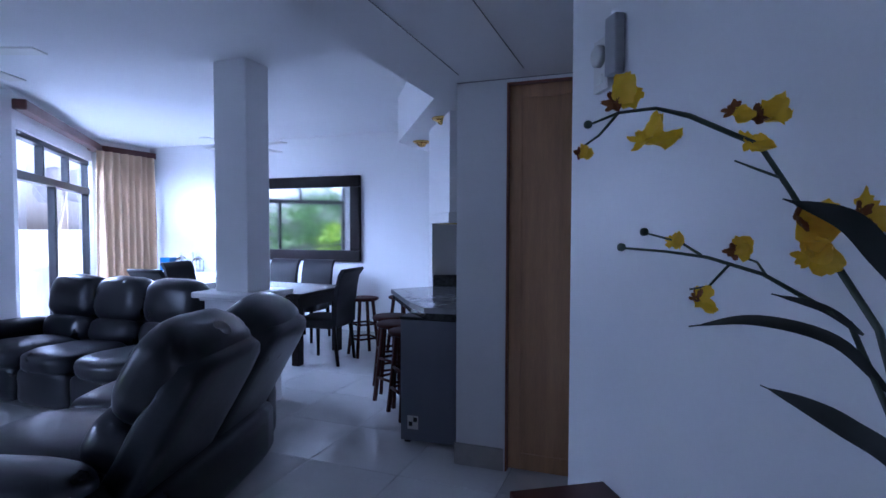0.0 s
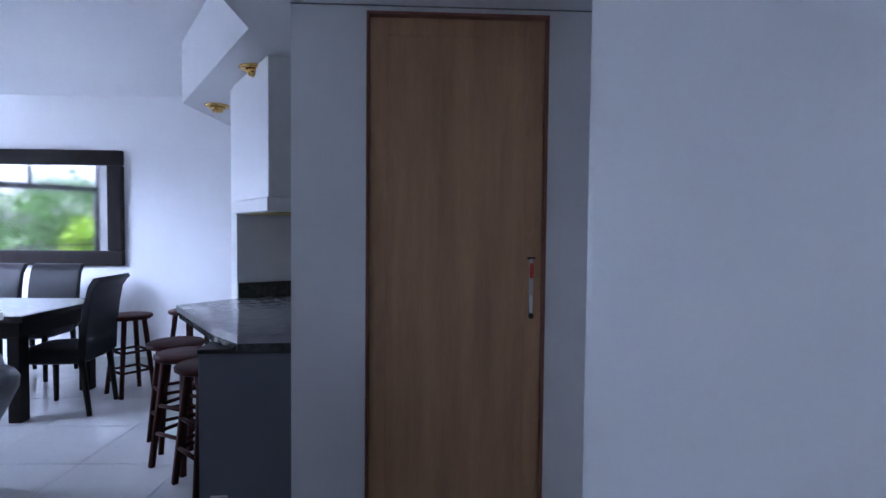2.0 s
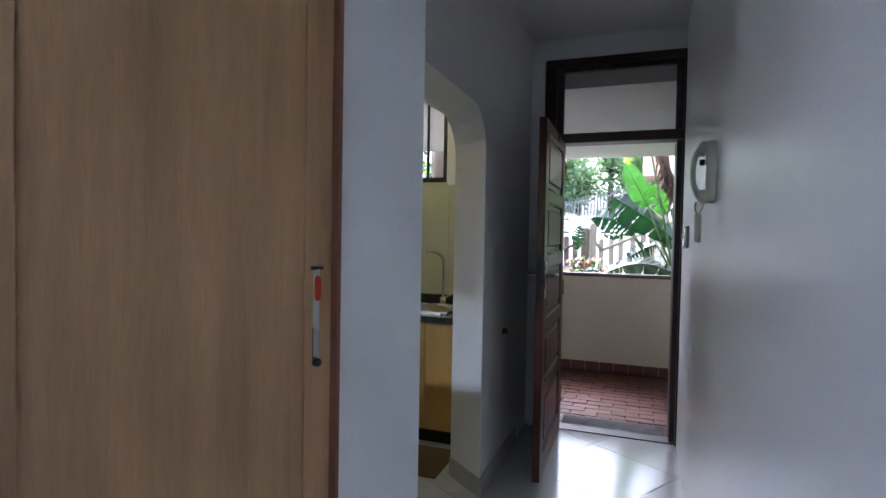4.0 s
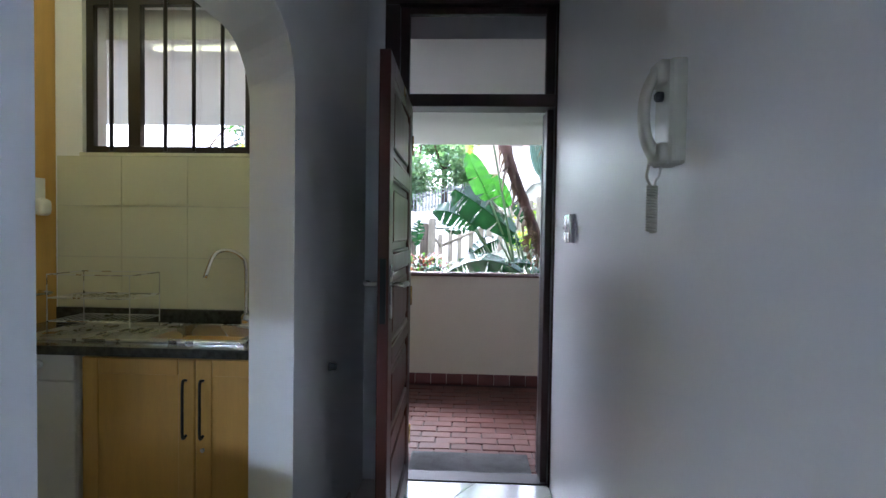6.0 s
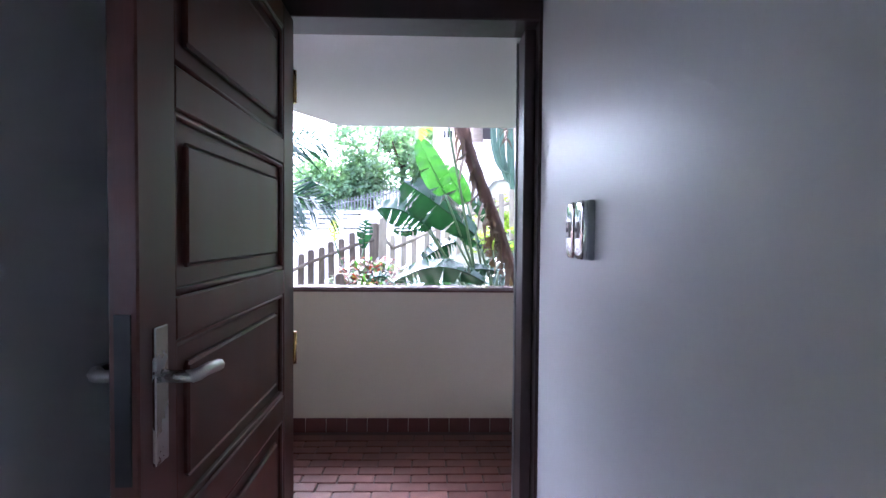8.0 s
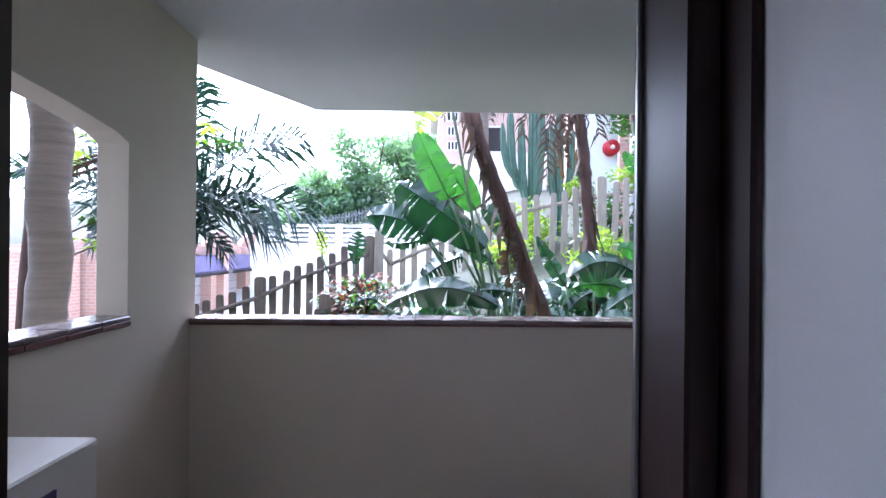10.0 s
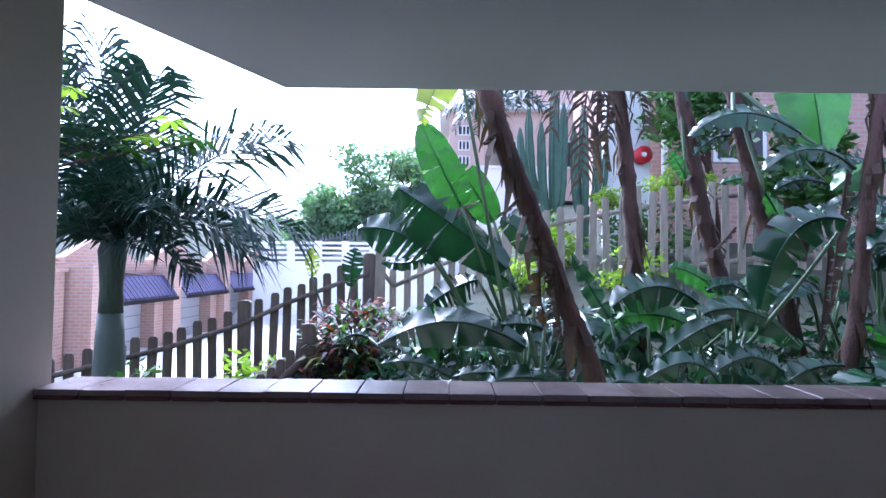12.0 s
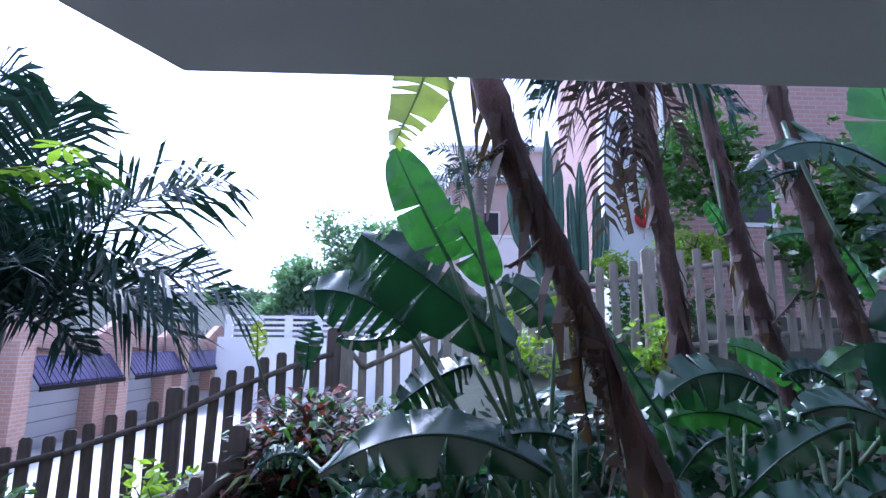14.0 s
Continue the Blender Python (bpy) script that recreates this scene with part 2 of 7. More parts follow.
# diagonal wall with the tall cupboard door
DM = pose(0.764, 3.115, 0, 0, 0, -32)
D0, D1 = 0.305, 1.055   # its door
DW = 1.32           # its length
solid("wall_diagonal", boxes(((0, 0, 0), (D0, 0.22, H_LO)), ((D1, 0, 0), (DW, 0.22, H_LO)), ((D0, 0.0, 2.275), (D1, 0.22, H_LO)), ((D0, 0.06, 0.0), (D1, 0.22, 2.275)), m=DM), M_WALL, "white wall framing a tall oak cupboard door", "wall")
solid("wall_diagonal_head", boxes(((0.3, 0.02, H_LO), (DW - 0.003, 0.2, H_HI)), m=DM), M_WALL, "white wall above the lowered ceiling", "wall")
# wall with the arched kitchen opening
AX0, AX1, AZ = 1.97, 3.08, 2.0
ay0, ay1 = 2.565, 2.80
bm = bmesh.new()
prof = [(XD, 0), (XD, H_HI), (1.9, H_HI), (1.9, 1.9), (AX0, 1.9), (AX0 + 0.06, AZ - 0.03), (AX0 + 0.2, AZ)]
prof += [(AX1 - 0.22 + 0.22 * math.sin(a), AZ - 0.22 + 0.22 * math.cos(a)) for a in [radians(k) for k in range(0, 91, 10)]]
prof += [(AX1, 0)]
fr = [bm.verts.new((x, ay0, z)) for x, z in prof]
bk = [bm.verts.new((x + (0.21 if 2.6 < x < 4 else 0), ay1, z)) for x, z in prof]
bm.faces.new(fr), bm.faces.new(bk[::-1])
for i in range(len(prof)):
    bm.faces.new((fr[i - 1], bk[i - 1], bk[i], fr[i]))
bmesh.ops.recalc_face_normals(bm, faces=bm.faces[:])
bmesh.ops.triangulate(bm, faces=[f for f in bm.faces if len(f.verts) > 4])
solid("wall_arch", bm, M_WALL, "white wall with a rounded opening into the kitchen", "wall")
# outer wall: front door with its overlight, kitchen window
DY0, DY1 = 1.53, 2.465       # rough door opening
DZ = 2.60
WY0, WY1, WZ0, WZ1 = 3.20, 4.14, 1.765, 2.62
XO = XD + 0.2
solid("wall_outer", boxes(((XD, -3.2, -0.3), (XO, DY0, 2.9)), ((XD, DY0, DZ), (XO, DY1, 2.9)), ((XD, DY1, -0.3), (XO, WY0, 2.9)),
      ((XD, WY0, -0.3), (XO, WY1, WZ0)), ((XD, WY0, WZ1), (XO, WY1, 2.9)), ((XD, WY1, -0.3), (XO, 4.9, 2.9))), M_WALL, "white outer wall with the front door and kitchen window", "wall")
# kitchen's far wall, splash and bulkhead
solid("wall_kitchen", boxes(((0.90, 4.57, 0), (XD, 4.72, H_HI))), M_WALL, "white kitchen wall behind the hob", "wall")
solid("threshold_slab", boxes(((XD + 0.1, DY0, -0.3), (XO, DY1, -0.12))), M_MORTAR, "dark screed strip under the front door", "floor")
# living room walls
solid("wall_mirror", boxes(((-7.9, V_M, 0), (-1.5, V_M + 0.2, 3.0)), ((-1.5, V_M, 0), (0.4, V_M + 0.2, 3.0)), m=LM), M_WALL, "white living room wall behind the dining table", "wall")
kx, ky = L(0.4, V_M)[:2]
solid("wall_dining_side", prism([(1.6, 4.72), (1.75, 4.72), (kx + 0.15, ky + 0.1), (kx, ky)], 0, H_HI), M_WALL, "white wall beside the kitchen", "wall")
solid("wall_side", boxes(((-7.85, 5.56, 0), (-7.65, V_M, H_HI)), m=LM), M_WALL, "white wall behind the curtain", "wall")
# the window wall near the sofa with two large windows
solid("wall_window", boxes(((-5.95, 2.95, 0), (-5.70, 3.35, H_HI)), ((-5.95, 0.7, 0), (-5.70, 2.95, H_HI)), ((-5.95, -1.65, 0), (-5.70, 0.7, 0.35)), ((-5.95, -1.65, 2.25), (-5.70, 0.7, H_HI)),
      ((-5.95, -2.3, 0), (-5.70, -1.65, H_HI)), ((-5.95, -4.1, 0), (-5.70, -2.3, 0.35)), ((-5.95, -4.1, 2.25), (-5.70, -2.3, H_HI)), m=LM), M_WALL, "white wall with large windows", "wall")
solid("wall_back", boxes(((-5.95, -4.3, 0), (3.6, -4.1, H_HI)), m=LM), M_WALL, "plain white wall behind the entrance", "wall")
# bay wall over the sliding door
bayA, bayB = L(-5.71, 3.35), L(-7.67, 5.56)
bdir = (bayB - bayA).normalized()
BM = pose(bayA.x, bayA.y, 0, 0, 0, math.degrees(math.atan2(bdir.y, bdir.x)))
BL = (bayB - bayA).length
solid("wall_bay", boxes(((0, -0.0, 2.42), (BL, 0.2, H_HI)), ((0, 0, 0), (0.12, 0.2, 2.42)), m=BM), M_WALL, "white wall over the sliding door", "wall")
# ceilings
solid("ceiling_living", prism(lpoly((-8.0, 7.0), (0.6, 7.0), (3.8, 4.0), (3.8, -4.4), (-8.0, -4.4)), H_HI, H_HI + 0.15), M_CEIL, "plain white ceiling", "ceiling")
e0 = Vector((0.70, 3.50))
e1 = e0 - Vector((0.545, 0.839)) * 7.6
bm = prism([(0.70, 3.50), (e1.x, e1.y), (e1.x + 3.2, e1.y), (0.9, -3.0), (0.9, 1.5), (1.9, 1.5), (1.93, 2.42), (0.95, 3.1), (2.9, 3.2), (2.9, 4.5), (1.0, 4.56), (1.6, 6.6), (0.70, 5.33)], H_LO, H_HI - 0.004)
bmesh.ops.triangulate(bm, faces=[f for f in bm.faces if len(f.verts) > 4])
solid("ceiling_lowered", bm, M_CEIL, "lowered white ceiling panels over the entrance and counter", "ceiling")
# column on its pedestal
CU0, CU1, CV0, CV1 = -3.24, -2.92, 3.33, 3.60
col = thing("column", Matrix.Translation(L(-3.05, 3.47)) @ pose(0, 0, 0, 0, 0, LROT), "square white column on a moulded pedestal", "column")
tagged(col, kind="structure")
part("shaft", boxes(((-0.16, -0.135, 0.93), (0.16, 0.135, H_HI)), bevel=0.006), M_WALL, col)
part("pedestal", boxes(((-0.22, -0.195, 0), (0.22, 0.195, 0.86)), bevel=0.005), M_WALL, col)
part("capping", boxes(((-0.25, -0.225, 0.86), (0.25, 0.225, 0.885)), ((-0.29, -0.265, 0.885), (0.29, 0.265, 0.93)), bevel=0.008), M_WALL, col, "white moulded capping")

# ---- veranda ----
VZ = -0.12
XP = 6.545          # inner face of the parapet
solid("veranda_floor", prism([(XO, -3.2), (XP + 0.25, -3.2), (XP + 0.25, 4.9), (XO, 4.9)], VZ - 0.2, VZ - 0.012), M_MORTAR, "red brick veranda floor", "floor")
solid("parapet", boxes(((XP, 0.2, VZ), (XP + 0.14, 3.3, 0.932))), M_VWALL, "cream painted parapet wall", "wall")
# end wall with the side opening, its head sloping
SX0, SX1 = 4.9, 6.17
bm = bmesh.new()
def wall_y(bm, prof, y0, y1):
    a = [bm.verts.new((x, y0, z)) for x, z in prof]
    b = [bm.verts.new((x, y1, z)) for x, z in prof]
    bm.faces.new(a), bm.faces.new(b[::-1])
    for i in range(len(prof)):
        bm.faces.new((a[i - 1], b[i - 1], b[i], a[i]))
    bmesh.ops.recalc_face_normals(bm, faces=bm.faces[:])
wall_y(bm, [(XO, VZ), (6.60, VZ), (6.60, 2.449), (5.97, 2.449), (5.97, 1.03), (XO, 1.03)], 3.14, 3.27)
bmesh.ops.triangulate(bm, faces=[f for f in bm.faces if len(f.verts) > 4])
wall_y(bm, [(XO, 2.449), (XO, 1.9), (5.2, 1.88), (5.6, 1.84), (5.88, 1.80), (5.97, 1.77), (5.97, 2.449)], 3.14, 3.27)
bmesh.ops.triangulate(bm, faces=[f for f in bm.faces if len(f.verts) > 4])
solid("veranda_end_wall", bm, M_VWALL, "cream veranda wall with a sloping-headed opening", "wall")
solid("veranda_pier", boxes(((6.31, -3.0, VZ), (XP + 0.175, 0.2, 2.449))), M_VWALL, "cream painted veranda pier", "wall")
solid("veranda_side_wall", boxes(((XO, -3.2, VZ), (6.42, -3.0, 2.45))), M_VWALL, "cream veranda wall", "wall")
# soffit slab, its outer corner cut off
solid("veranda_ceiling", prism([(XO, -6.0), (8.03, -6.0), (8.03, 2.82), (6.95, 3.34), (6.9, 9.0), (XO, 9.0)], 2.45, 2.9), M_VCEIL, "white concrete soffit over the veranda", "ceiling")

# ---- living room things ----
def pillow(a, b, n=5.0, m=None, bm=None, cuts=6, sag=0.0):
    """A soft block between two corners, with rounded edges."""
    own = bm or bmesh.new()
    old = set(own.verts)
    r = bmesh.ops.create_cube(own, size=2.0)
    es = list({e for v in r["verts"] for e in v.link_edges})
    bmesh.ops.subdivide_edges(own, edges=es, cuts=cuts, use_grid_fill=True)
    vs = [v for v in own.verts if v not in old]
    c = Vector([(p + q) / 2 for p, q in zip(a, b)])
    h = [abs(q - p) / 2 for p, q in zip(a, b)]
    for v in vs:
        p = v.co
        mx = max(abs(p.x), abs(p.y), abs(p.z))
        rr = (abs(p.x) ** n + abs(p.y) ** n + abs(p.z) ** n) ** (1 / n)
        k = mx / rr
        q = p * k
        w = sag * noise.noise(Vector((q.x * 2 + c.x * 7, q.y * 2 + c.y * 5, q.z * 2)))
        v.co = Vector((q.x * h[0], q.y * h[1] , q.z * h[2])) * (1 + w) + c
    for f in {f for v in vs for f in v.link_faces}:
        f.smooth = True
    if m is not None:
        bmesh.ops.transform(own, matrix=m, verts=vs)
    return own


def recliner_sofa(m, seats, seat_w, label, lean=12.0, arm_h=0.65):
    """A leather sofa with reclining seats; its front looks along -y."""
    s = thing("sofa", m, label, "sofa", "leather living room suite")
    w = seats * seat_w
    part("base", pillow((-w / 2 - 0.02, -0.30, 0.05), (w / 2 + 0.02, 0.42, 0.36), 10), M_LEATHER, s)
    for i in range(seats):
        x0, x1 = -w / 2 + i * seat_w, -w / 2 + (i + 1) * seat_w
        part("footrest", pillow((x0 + 0.004, -0.45, 0.06), (x1 - 0.004, -0.28, 0.37), 6, sag=0.03), M_LEATHER, s)
        part("seat_cushion", pillow((x0 + 0.003, -0.48, 0.31), (x1 - 0.003, 0.16, 0.52), 3.6, sag=0.05), M_LEATHER, s)
        back = Matrix.Translation((0, 0.16, 0.46)) @ pose(0, 0, 0, -lean, 0, 0)
        part("lumbar_cushion", pillow((x0 + 0.004, -0.09, -0.02), (x1 - 0.004, 0.18, 0.24), 3.0, back, sag=0.05), M_LEATHER, s)
        part("back_cushion", pillow((x0 + 0.002, -0.08, 0.19), (x1 - 0.002, 0.2, 0.62), 3.4, back, sag=0.05), M_LEATHER, s)
        part("back_panel", pillow((x0 + 0.006, 0.08, -0.36), (x1 - 0.006, 0.235, 0.57), 7, back, sag=0.015), M_LEATHER, s)
    for sx in (-1, 1):
        x0, x1 = sorted((sx * (w / 2 - 0.005), sx * (w / 2 + 0.2)))
        part("arm", pillow((x0, -0.42, 0.05), (x1, 0.34, arm_h - 0.08), 7), M_LEATHER, s)
        part("arm_pad", pillow((x0 - 0.02, -0.46, arm_h - 0.17), (x1 + 0.02, 0.30, arm_h), 3.2, sag=0.04), M_LEATHER, s)
        for y in (-0.36, 0.28):
            part("foot", boxes(((sx * (w / 2 + 0.1) - 0.03, y - 0.03, 0), (sx * (w / 2 + 0.1) + 0.03, y + 0.03, 0.06))), M_BLACKPL, s)
    return s


def at_l(u, v, z=0.0, turn=0.0):
    return Matrix.Translation(L(u, v, z)) @ pose(0, 0, 0, 0, 0, LROT + turn)


recliner_sofa(at_l(-4.28, 3.10) @ Matrix.Diagonal((1.0, 1.0, 0.95, 1)), 3, 0.60, "glossy black leather three-seat sofa before the glass doors")
recliner_sofa(at_l(-2.36, 1.95, 0, -74) @ Matrix.Diagonal((1.06, 1.06, 1.07, 1)), 2, 0.62, "black leather two-seat recliner sofa leaning back on the tiles", 30.0, 0.54)


def dining_chair(m, label):
    c = thing("dining_chair", m, label, "chair", "chairs round the dining table")
    for x in (-0.19, 0.19):
        for y, k in ((-0.2, 0.0), (0.2, 0.05)):
            bm = bmesh.new()
            tube([(x, y + k, 0), (x, y, 0.42)], [0.018, 0.026], 4, bm)
            part("leg", bm, M_BLACKWOOD, c)
    part("seat", pillow((-0.23, -0.24, 0.38), (0.23, 0.23, 0.5), 6), M_CHAIRLEATHER, c)
    prof = [(0.17, 0.42), (0.2, 0.6), (0.23, 0.8), (0.27, 0.95), (0.31, 1.01), (0.345, 1.02), (0.36, 0.995), (0.335, 0.97), (0.30, 0.92), (0.275, 0.8), (0.25, 0.6), (0.24, 0.42)]
    bm = bmesh.new()
    xs = [-0.225, -0.21, 0.21, 0.225]
    rows = []
    for i, x in enumerate(xs):
        k = 0.9 if i in (0, 3) else 1.0
        cy = 0.25
        rows.append([bm.verts.new((x, cy + (y - cy) * k if i in (0, 3) else y, z)) for y, z in prof])
    for a, b in zip(rows, rows[1:]):
        for j in range(len(prof)):
            f = bm.faces.new((a[j - 1], a[j], b[j], b[j - 1]))
            f.smooth = True
    bm.faces.new(rows[0]), bm.faces.new(rows[-1][::-1])
    bmesh.ops.recalc_face_normals(bm, faces=bm.faces[:])
    part("backrest", bm, M_CHAIRLEATHER, c)
    return c


ch = dining_chair(at_l(-3.22, 4.92, 0, -86), "black leather dining chair with a rolled-top back")
copy_thing(ch, at_l(-4.62, 5.78, 0, 0))
copy_thing(ch, at_l(-4.08, 5.80, 0, 3))
copy_thing(ch, at_l(-5.15, 5.05, 0, 92))
copy_thing(ch, at_l(-4.75, 4.30, 0, 180))

tb = thing("dining_table", at_l(-4.12, 5.02), "dark wooden dining table with a polished top", "table")
part("tabletop", boxes(((-0.85, -0.48, 0.72), (0.85, 0.48, 0.765)), bevel=0.006, seg=2), M_BLACKWOOD, tb)
part("apron", boxes(((-0.78, -0.42, 0.60), (0.78, 0.42, 0.72))), M_BLACKWOOD, tb)
for x in (-0.74, 0.74):
    for y in (-0.38, 0.38):
        part("leg", boxes(((x - 0.045, y - 0.045, 0), (x + 0.045, y + 0.045, 0.61)), bevel=0.005), M_BLACKWOOD, tb)


def bar_stool(m, label, h=0.66):
    s = thing("bar_stool", m, label, "stool", "wooden stools at the counter")
    part("seat", lathe([(0.155, h - 0.035), (0.17, h - 0.025), (0.172, h - 0.008), (0.16, h), (0.03, h - 0.008)], 28), M_REDWOOD, s)
    for k in range(4):
        a = math.pi / 4 + k * math.pi / 2
        bm = bmesh.new()
        tube([(0.185 * math.cos(a), 0.185 * math.sin(a), 0), (0.11 * math.cos(a), 0.11 * math.sin(a), h - 0.03)], [0.019, 0.021], 4, bm)
        part("leg", bm, M_REDWOOD, s)
    for hz, rr in ((0.2, 0.165), (0.36, 0.147)):
        for k in range(4):
            a, b = math.pi / 4 + k * math.pi / 2, math.pi / 4 + (k + 1) * math.pi / 2
            part("stretcher", tube([(rr * math.cos(a), rr * math.sin(a), hz), (rr * math.cos(b), rr * math.sin(b), hz)], 0.012, 6), M_REDWOOD, s)
    return s


st = bar_stool(Matrix.Translation((0.40, 6.06, 0)) @ pose(0, 0, 0, 0, 0, 20), "round dark wooden stool by the white wall")
for i, (x, y, r) in enumerate(((0.56, 4.72, 8), (0.56, 4.36, 30), (0.62, 4.02, 14), (0.86, 6.1, 40))):
    o = copy_thing(st, Matrix.Translation((x, y, 0)) @ pose(0, 0, 0, 0, 0, r))
    o["label"] = "round dark wooden bar stool under the counter edge" if i < 3 else "round dark wooden stool in the corner"

# mirror
mr = thing("wall_mirror", at_l(-4.72, V_M, 1.575), "large mirror in a wide black moulded frame", "mirror")
MW, MH, FW = 1.03, 0.605, 0.16
part("mirror_glass", boxes(((-MW + 0.1, -0.028, -MH + 0.1), (MW - 0.1, -0.022, MH - 0.1))), M_MIRROR, mr)
for nm, a, b in (("frame_top", (-MW, -0.06, MH - FW), (MW, 0, MH)), ("frame_bottom", (-MW, -0.06, -MH), (MW, 0, -MH + FW)),
                 ("frame_side", (-MW, -0.058, -MH + FW), (-MW + FW, 0, MH - FW)), ("frame_side", (MW - FW, -0.058, -MH + FW), (MW, 0, MH - FW))):
    part(nm, boxes((a, b), bevel=0.02, seg=3), M_BLACKWOOD, mr)

# curtain, pelmet rail
def curtain(name, p0, p1, z0, z1, folds, depth, label):
    a, b = Vector(p0), Vector(p1)
    d = (b - a)
    nrm = Vector((-d.y, d.x)).normalized()
    bm = bmesh.new()
    cols = folds * 8
    rows = []
    for r in range(7):
        f = r / 6
        row = []
        for c in range(cols + 1):
            t = c / cols
            w = depth * (0.55 + 0.45 * f) * math.sin(2 * math.pi * folds * t + 0.5 * math.sin(9 * t + 2 * f)) + 0.015 * math.sin(23 * t + 3 * f)
            p = a + d * t + nrm * w
            row.append(bm.verts.new((p.x, p.y, z1 + (z0 - z1) * f)))
        rows.append(row)
    for q, s in zip(rows, rows[1:]):
        for c in range(cols):
            bm.faces.new((q[c], q[c + 1], s[c + 1], s[c]))
    ob = solid(name, bm, M_CURTAIN, label, "curtain", kind="", smooth=True)
    md = ob.modifiers.new("thick", "SOLIDIFY")
    md.thickness = 0.004
    return ob


curtain("curtain", L(-7.40, 5.45)[:2], L(-7.42, 6.42)[:2], 0.03, 2.56, 8, 0.06, "beige pleated curtain drawn aside by the glass door")
pl = boxes(((-0.1, -0.16, 2.56), (BL + 0.12, -0.04, 2.66)), m=BM, bevel=0.008)
pel = new("curtain_rail", mesh_of("curtain_rail", pl, M_DARKWOOD))
tagged(pel, "dark wooden curtain pelmet round the bay", "pelmet")
part("return_board", boxes(((-7.63, 5.40, 2.562), (-7.50, V_M - 0.01, 2.658)), m=LM, bevel=0.008), M_DARKWOOD, pel)

# sliding door in the bay
sd = thing("sliding_door", BM, "black-framed glass sliding door with an overlight", "door")
bx = lambda a, b: boxes((a, b), bevel=0.004)
part("frame_head", bx((0.12, 0.03, 2.36), (BL, 0.13, 2.42)), M_BLACKMETAL, sd)
part("transom", bx((0.12, 0.025, 1.93), (BL, 0.135, 2.02)), M_BLACKMETAL, sd)
part("sill", bx((0.12, 0.03, 0.0), (BL, 0.13, 0.05)), M_BLACKMETAL, sd)
for i, x in enumerate((0.12, 1.0, 1.95, BL - 0.07)):
    part("mullion", bx((x, 0.035, 2.02), (x + 0.05, 0.125, 2.36)), M_BLACKMETAL, sd)
for x in (0.12, 1.40, BL - 0.07):
    part("stile", bx((x, 0.035, 0.05), (x + 0.06, 0.125, 1.93)), M_BLACKMETAL, sd)
g = part("pane", boxes(((0.15, 0.075, 0.04), (BL - 0.03, 0.081, 2.40))), M_GLASS, sd)
g.visible_shadow = False

# windows nearer the entrance
for i, (v0, v1) in enumerate(((-1.65, 0.7), (-4.1, -2.3))):
    wd = thing("window_%d" % (i + 1), at_l(-5.83, v0), "large black-framed window to the balcony", "window")
    tagged(wd, kind="structure")
    ln = v1 - v0
    part("window_frame", boxes(((-0.05, 0, 0.35), (0.05, ln, 0.42)), ((-0.05, 0, 2.18), (0.05, ln, 2.25)), ((-0.048, 0, 0.42), (0.048, 0.07, 2.18)), ((-0.048, ln - 0.07, 0.42), (0.048, ln, 2.18)), ((-0.046, 0.07, 1.85), (0.046, ln - 0.07, 1.92))), M_BLACKMETAL, wd)
    g = part("pane", boxes(((-0.003, 0.03, 0.38), (0.003, ln - 0.03, 2.22))), M_GLASS, wd)
    g.visible_shadow = False

# sideboard and what stands on it
sb = thing("sideboard", at_l(-6.45, 6.28), "low white sideboard against the wall", "sideboard")
part("body", boxes(((-0.85, -0.22, 0.06), (0.85, 0.24, 0.74)), bevel=0.004), M_WHITEPL, sb)
part("top", boxes(((-0.88, -0.25, 0.74), (0.88, 0.25, 0.78)), bevel=0.006), M_WHITEPL, sb)
for x in (-0.43, 0.0, 0.43):
    part("door", boxes(((x - 0.2, -0.238, 0.1), (x + 0.2, -0.221, 0.7)), bevel=0.003), M_WHITEPL, sb)
M_BLUE = mat("blue_box_card", (0.02, 0.12, 0.3), 0.4, var=0.2)
bb = thing("box", at_l(-6.95, 6.25, 0.78), "small dark blue printed box on the sideboard", "box")
part("carton", boxes(((-0.1, -0.07, 0), (0.1, 0.07, 0.2)), bevel=0.004), M_BLUE, bb)


def lantern(m):
    ln = thing("lantern", m, "small metal and glass lantern on the sideboard", "lantern", "lanterns on the sideboard")
    part("base", boxes(((-0.065, -0.065, 0), (0.065, 0.065, 0.025)), bevel=0.004), M_STEEL, ln)
    for x in (-0.055, 0.055):
        for y in (-0.055, 0.055):
            part("post", boxes(((x - 0.006, y - 0.006, 0.025), (x + 0.006, y + 0.006, 0.17))), M_STEEL, ln)
    part("roof", lathe([(0.085, 0.17), (0.08, 0.18), (0.03, 0.225), (0.012, 0.24)], 4, m=pose(0, 0, 0, 0, 0, 45)), M_STEEL, ln)
    part("ring", tube([(0.025 * math.cos(a), 0, 0.26 + 0.025 * math.sin(a)) for a in [k * math.pi / 6 for k in range(13)]], 0.003, 5), M_STEEL, ln)
    part("candle", lathe([(0.03, 0.026), (0.03, 0.1), (0.005, 0.102)], 14), M_WHITEPL, ln)
    return ln


l1 = lantern(at_l(-6.68, 6.25, 0.78))
copy_thing(l1, at_l(-6.32, 6.22, 0.78, 20))
vs_ = thing("vase", at_l(-6.52, 6.3, 0.78), "slim white vase between the lanterns", "vase")
part("body", lathe([(0.035, 0), (0.04, 0.05), (0.03, 0.2), (0.022, 0.27), (0.026, 0.29)], 20), M_WHITEPL, vs_)


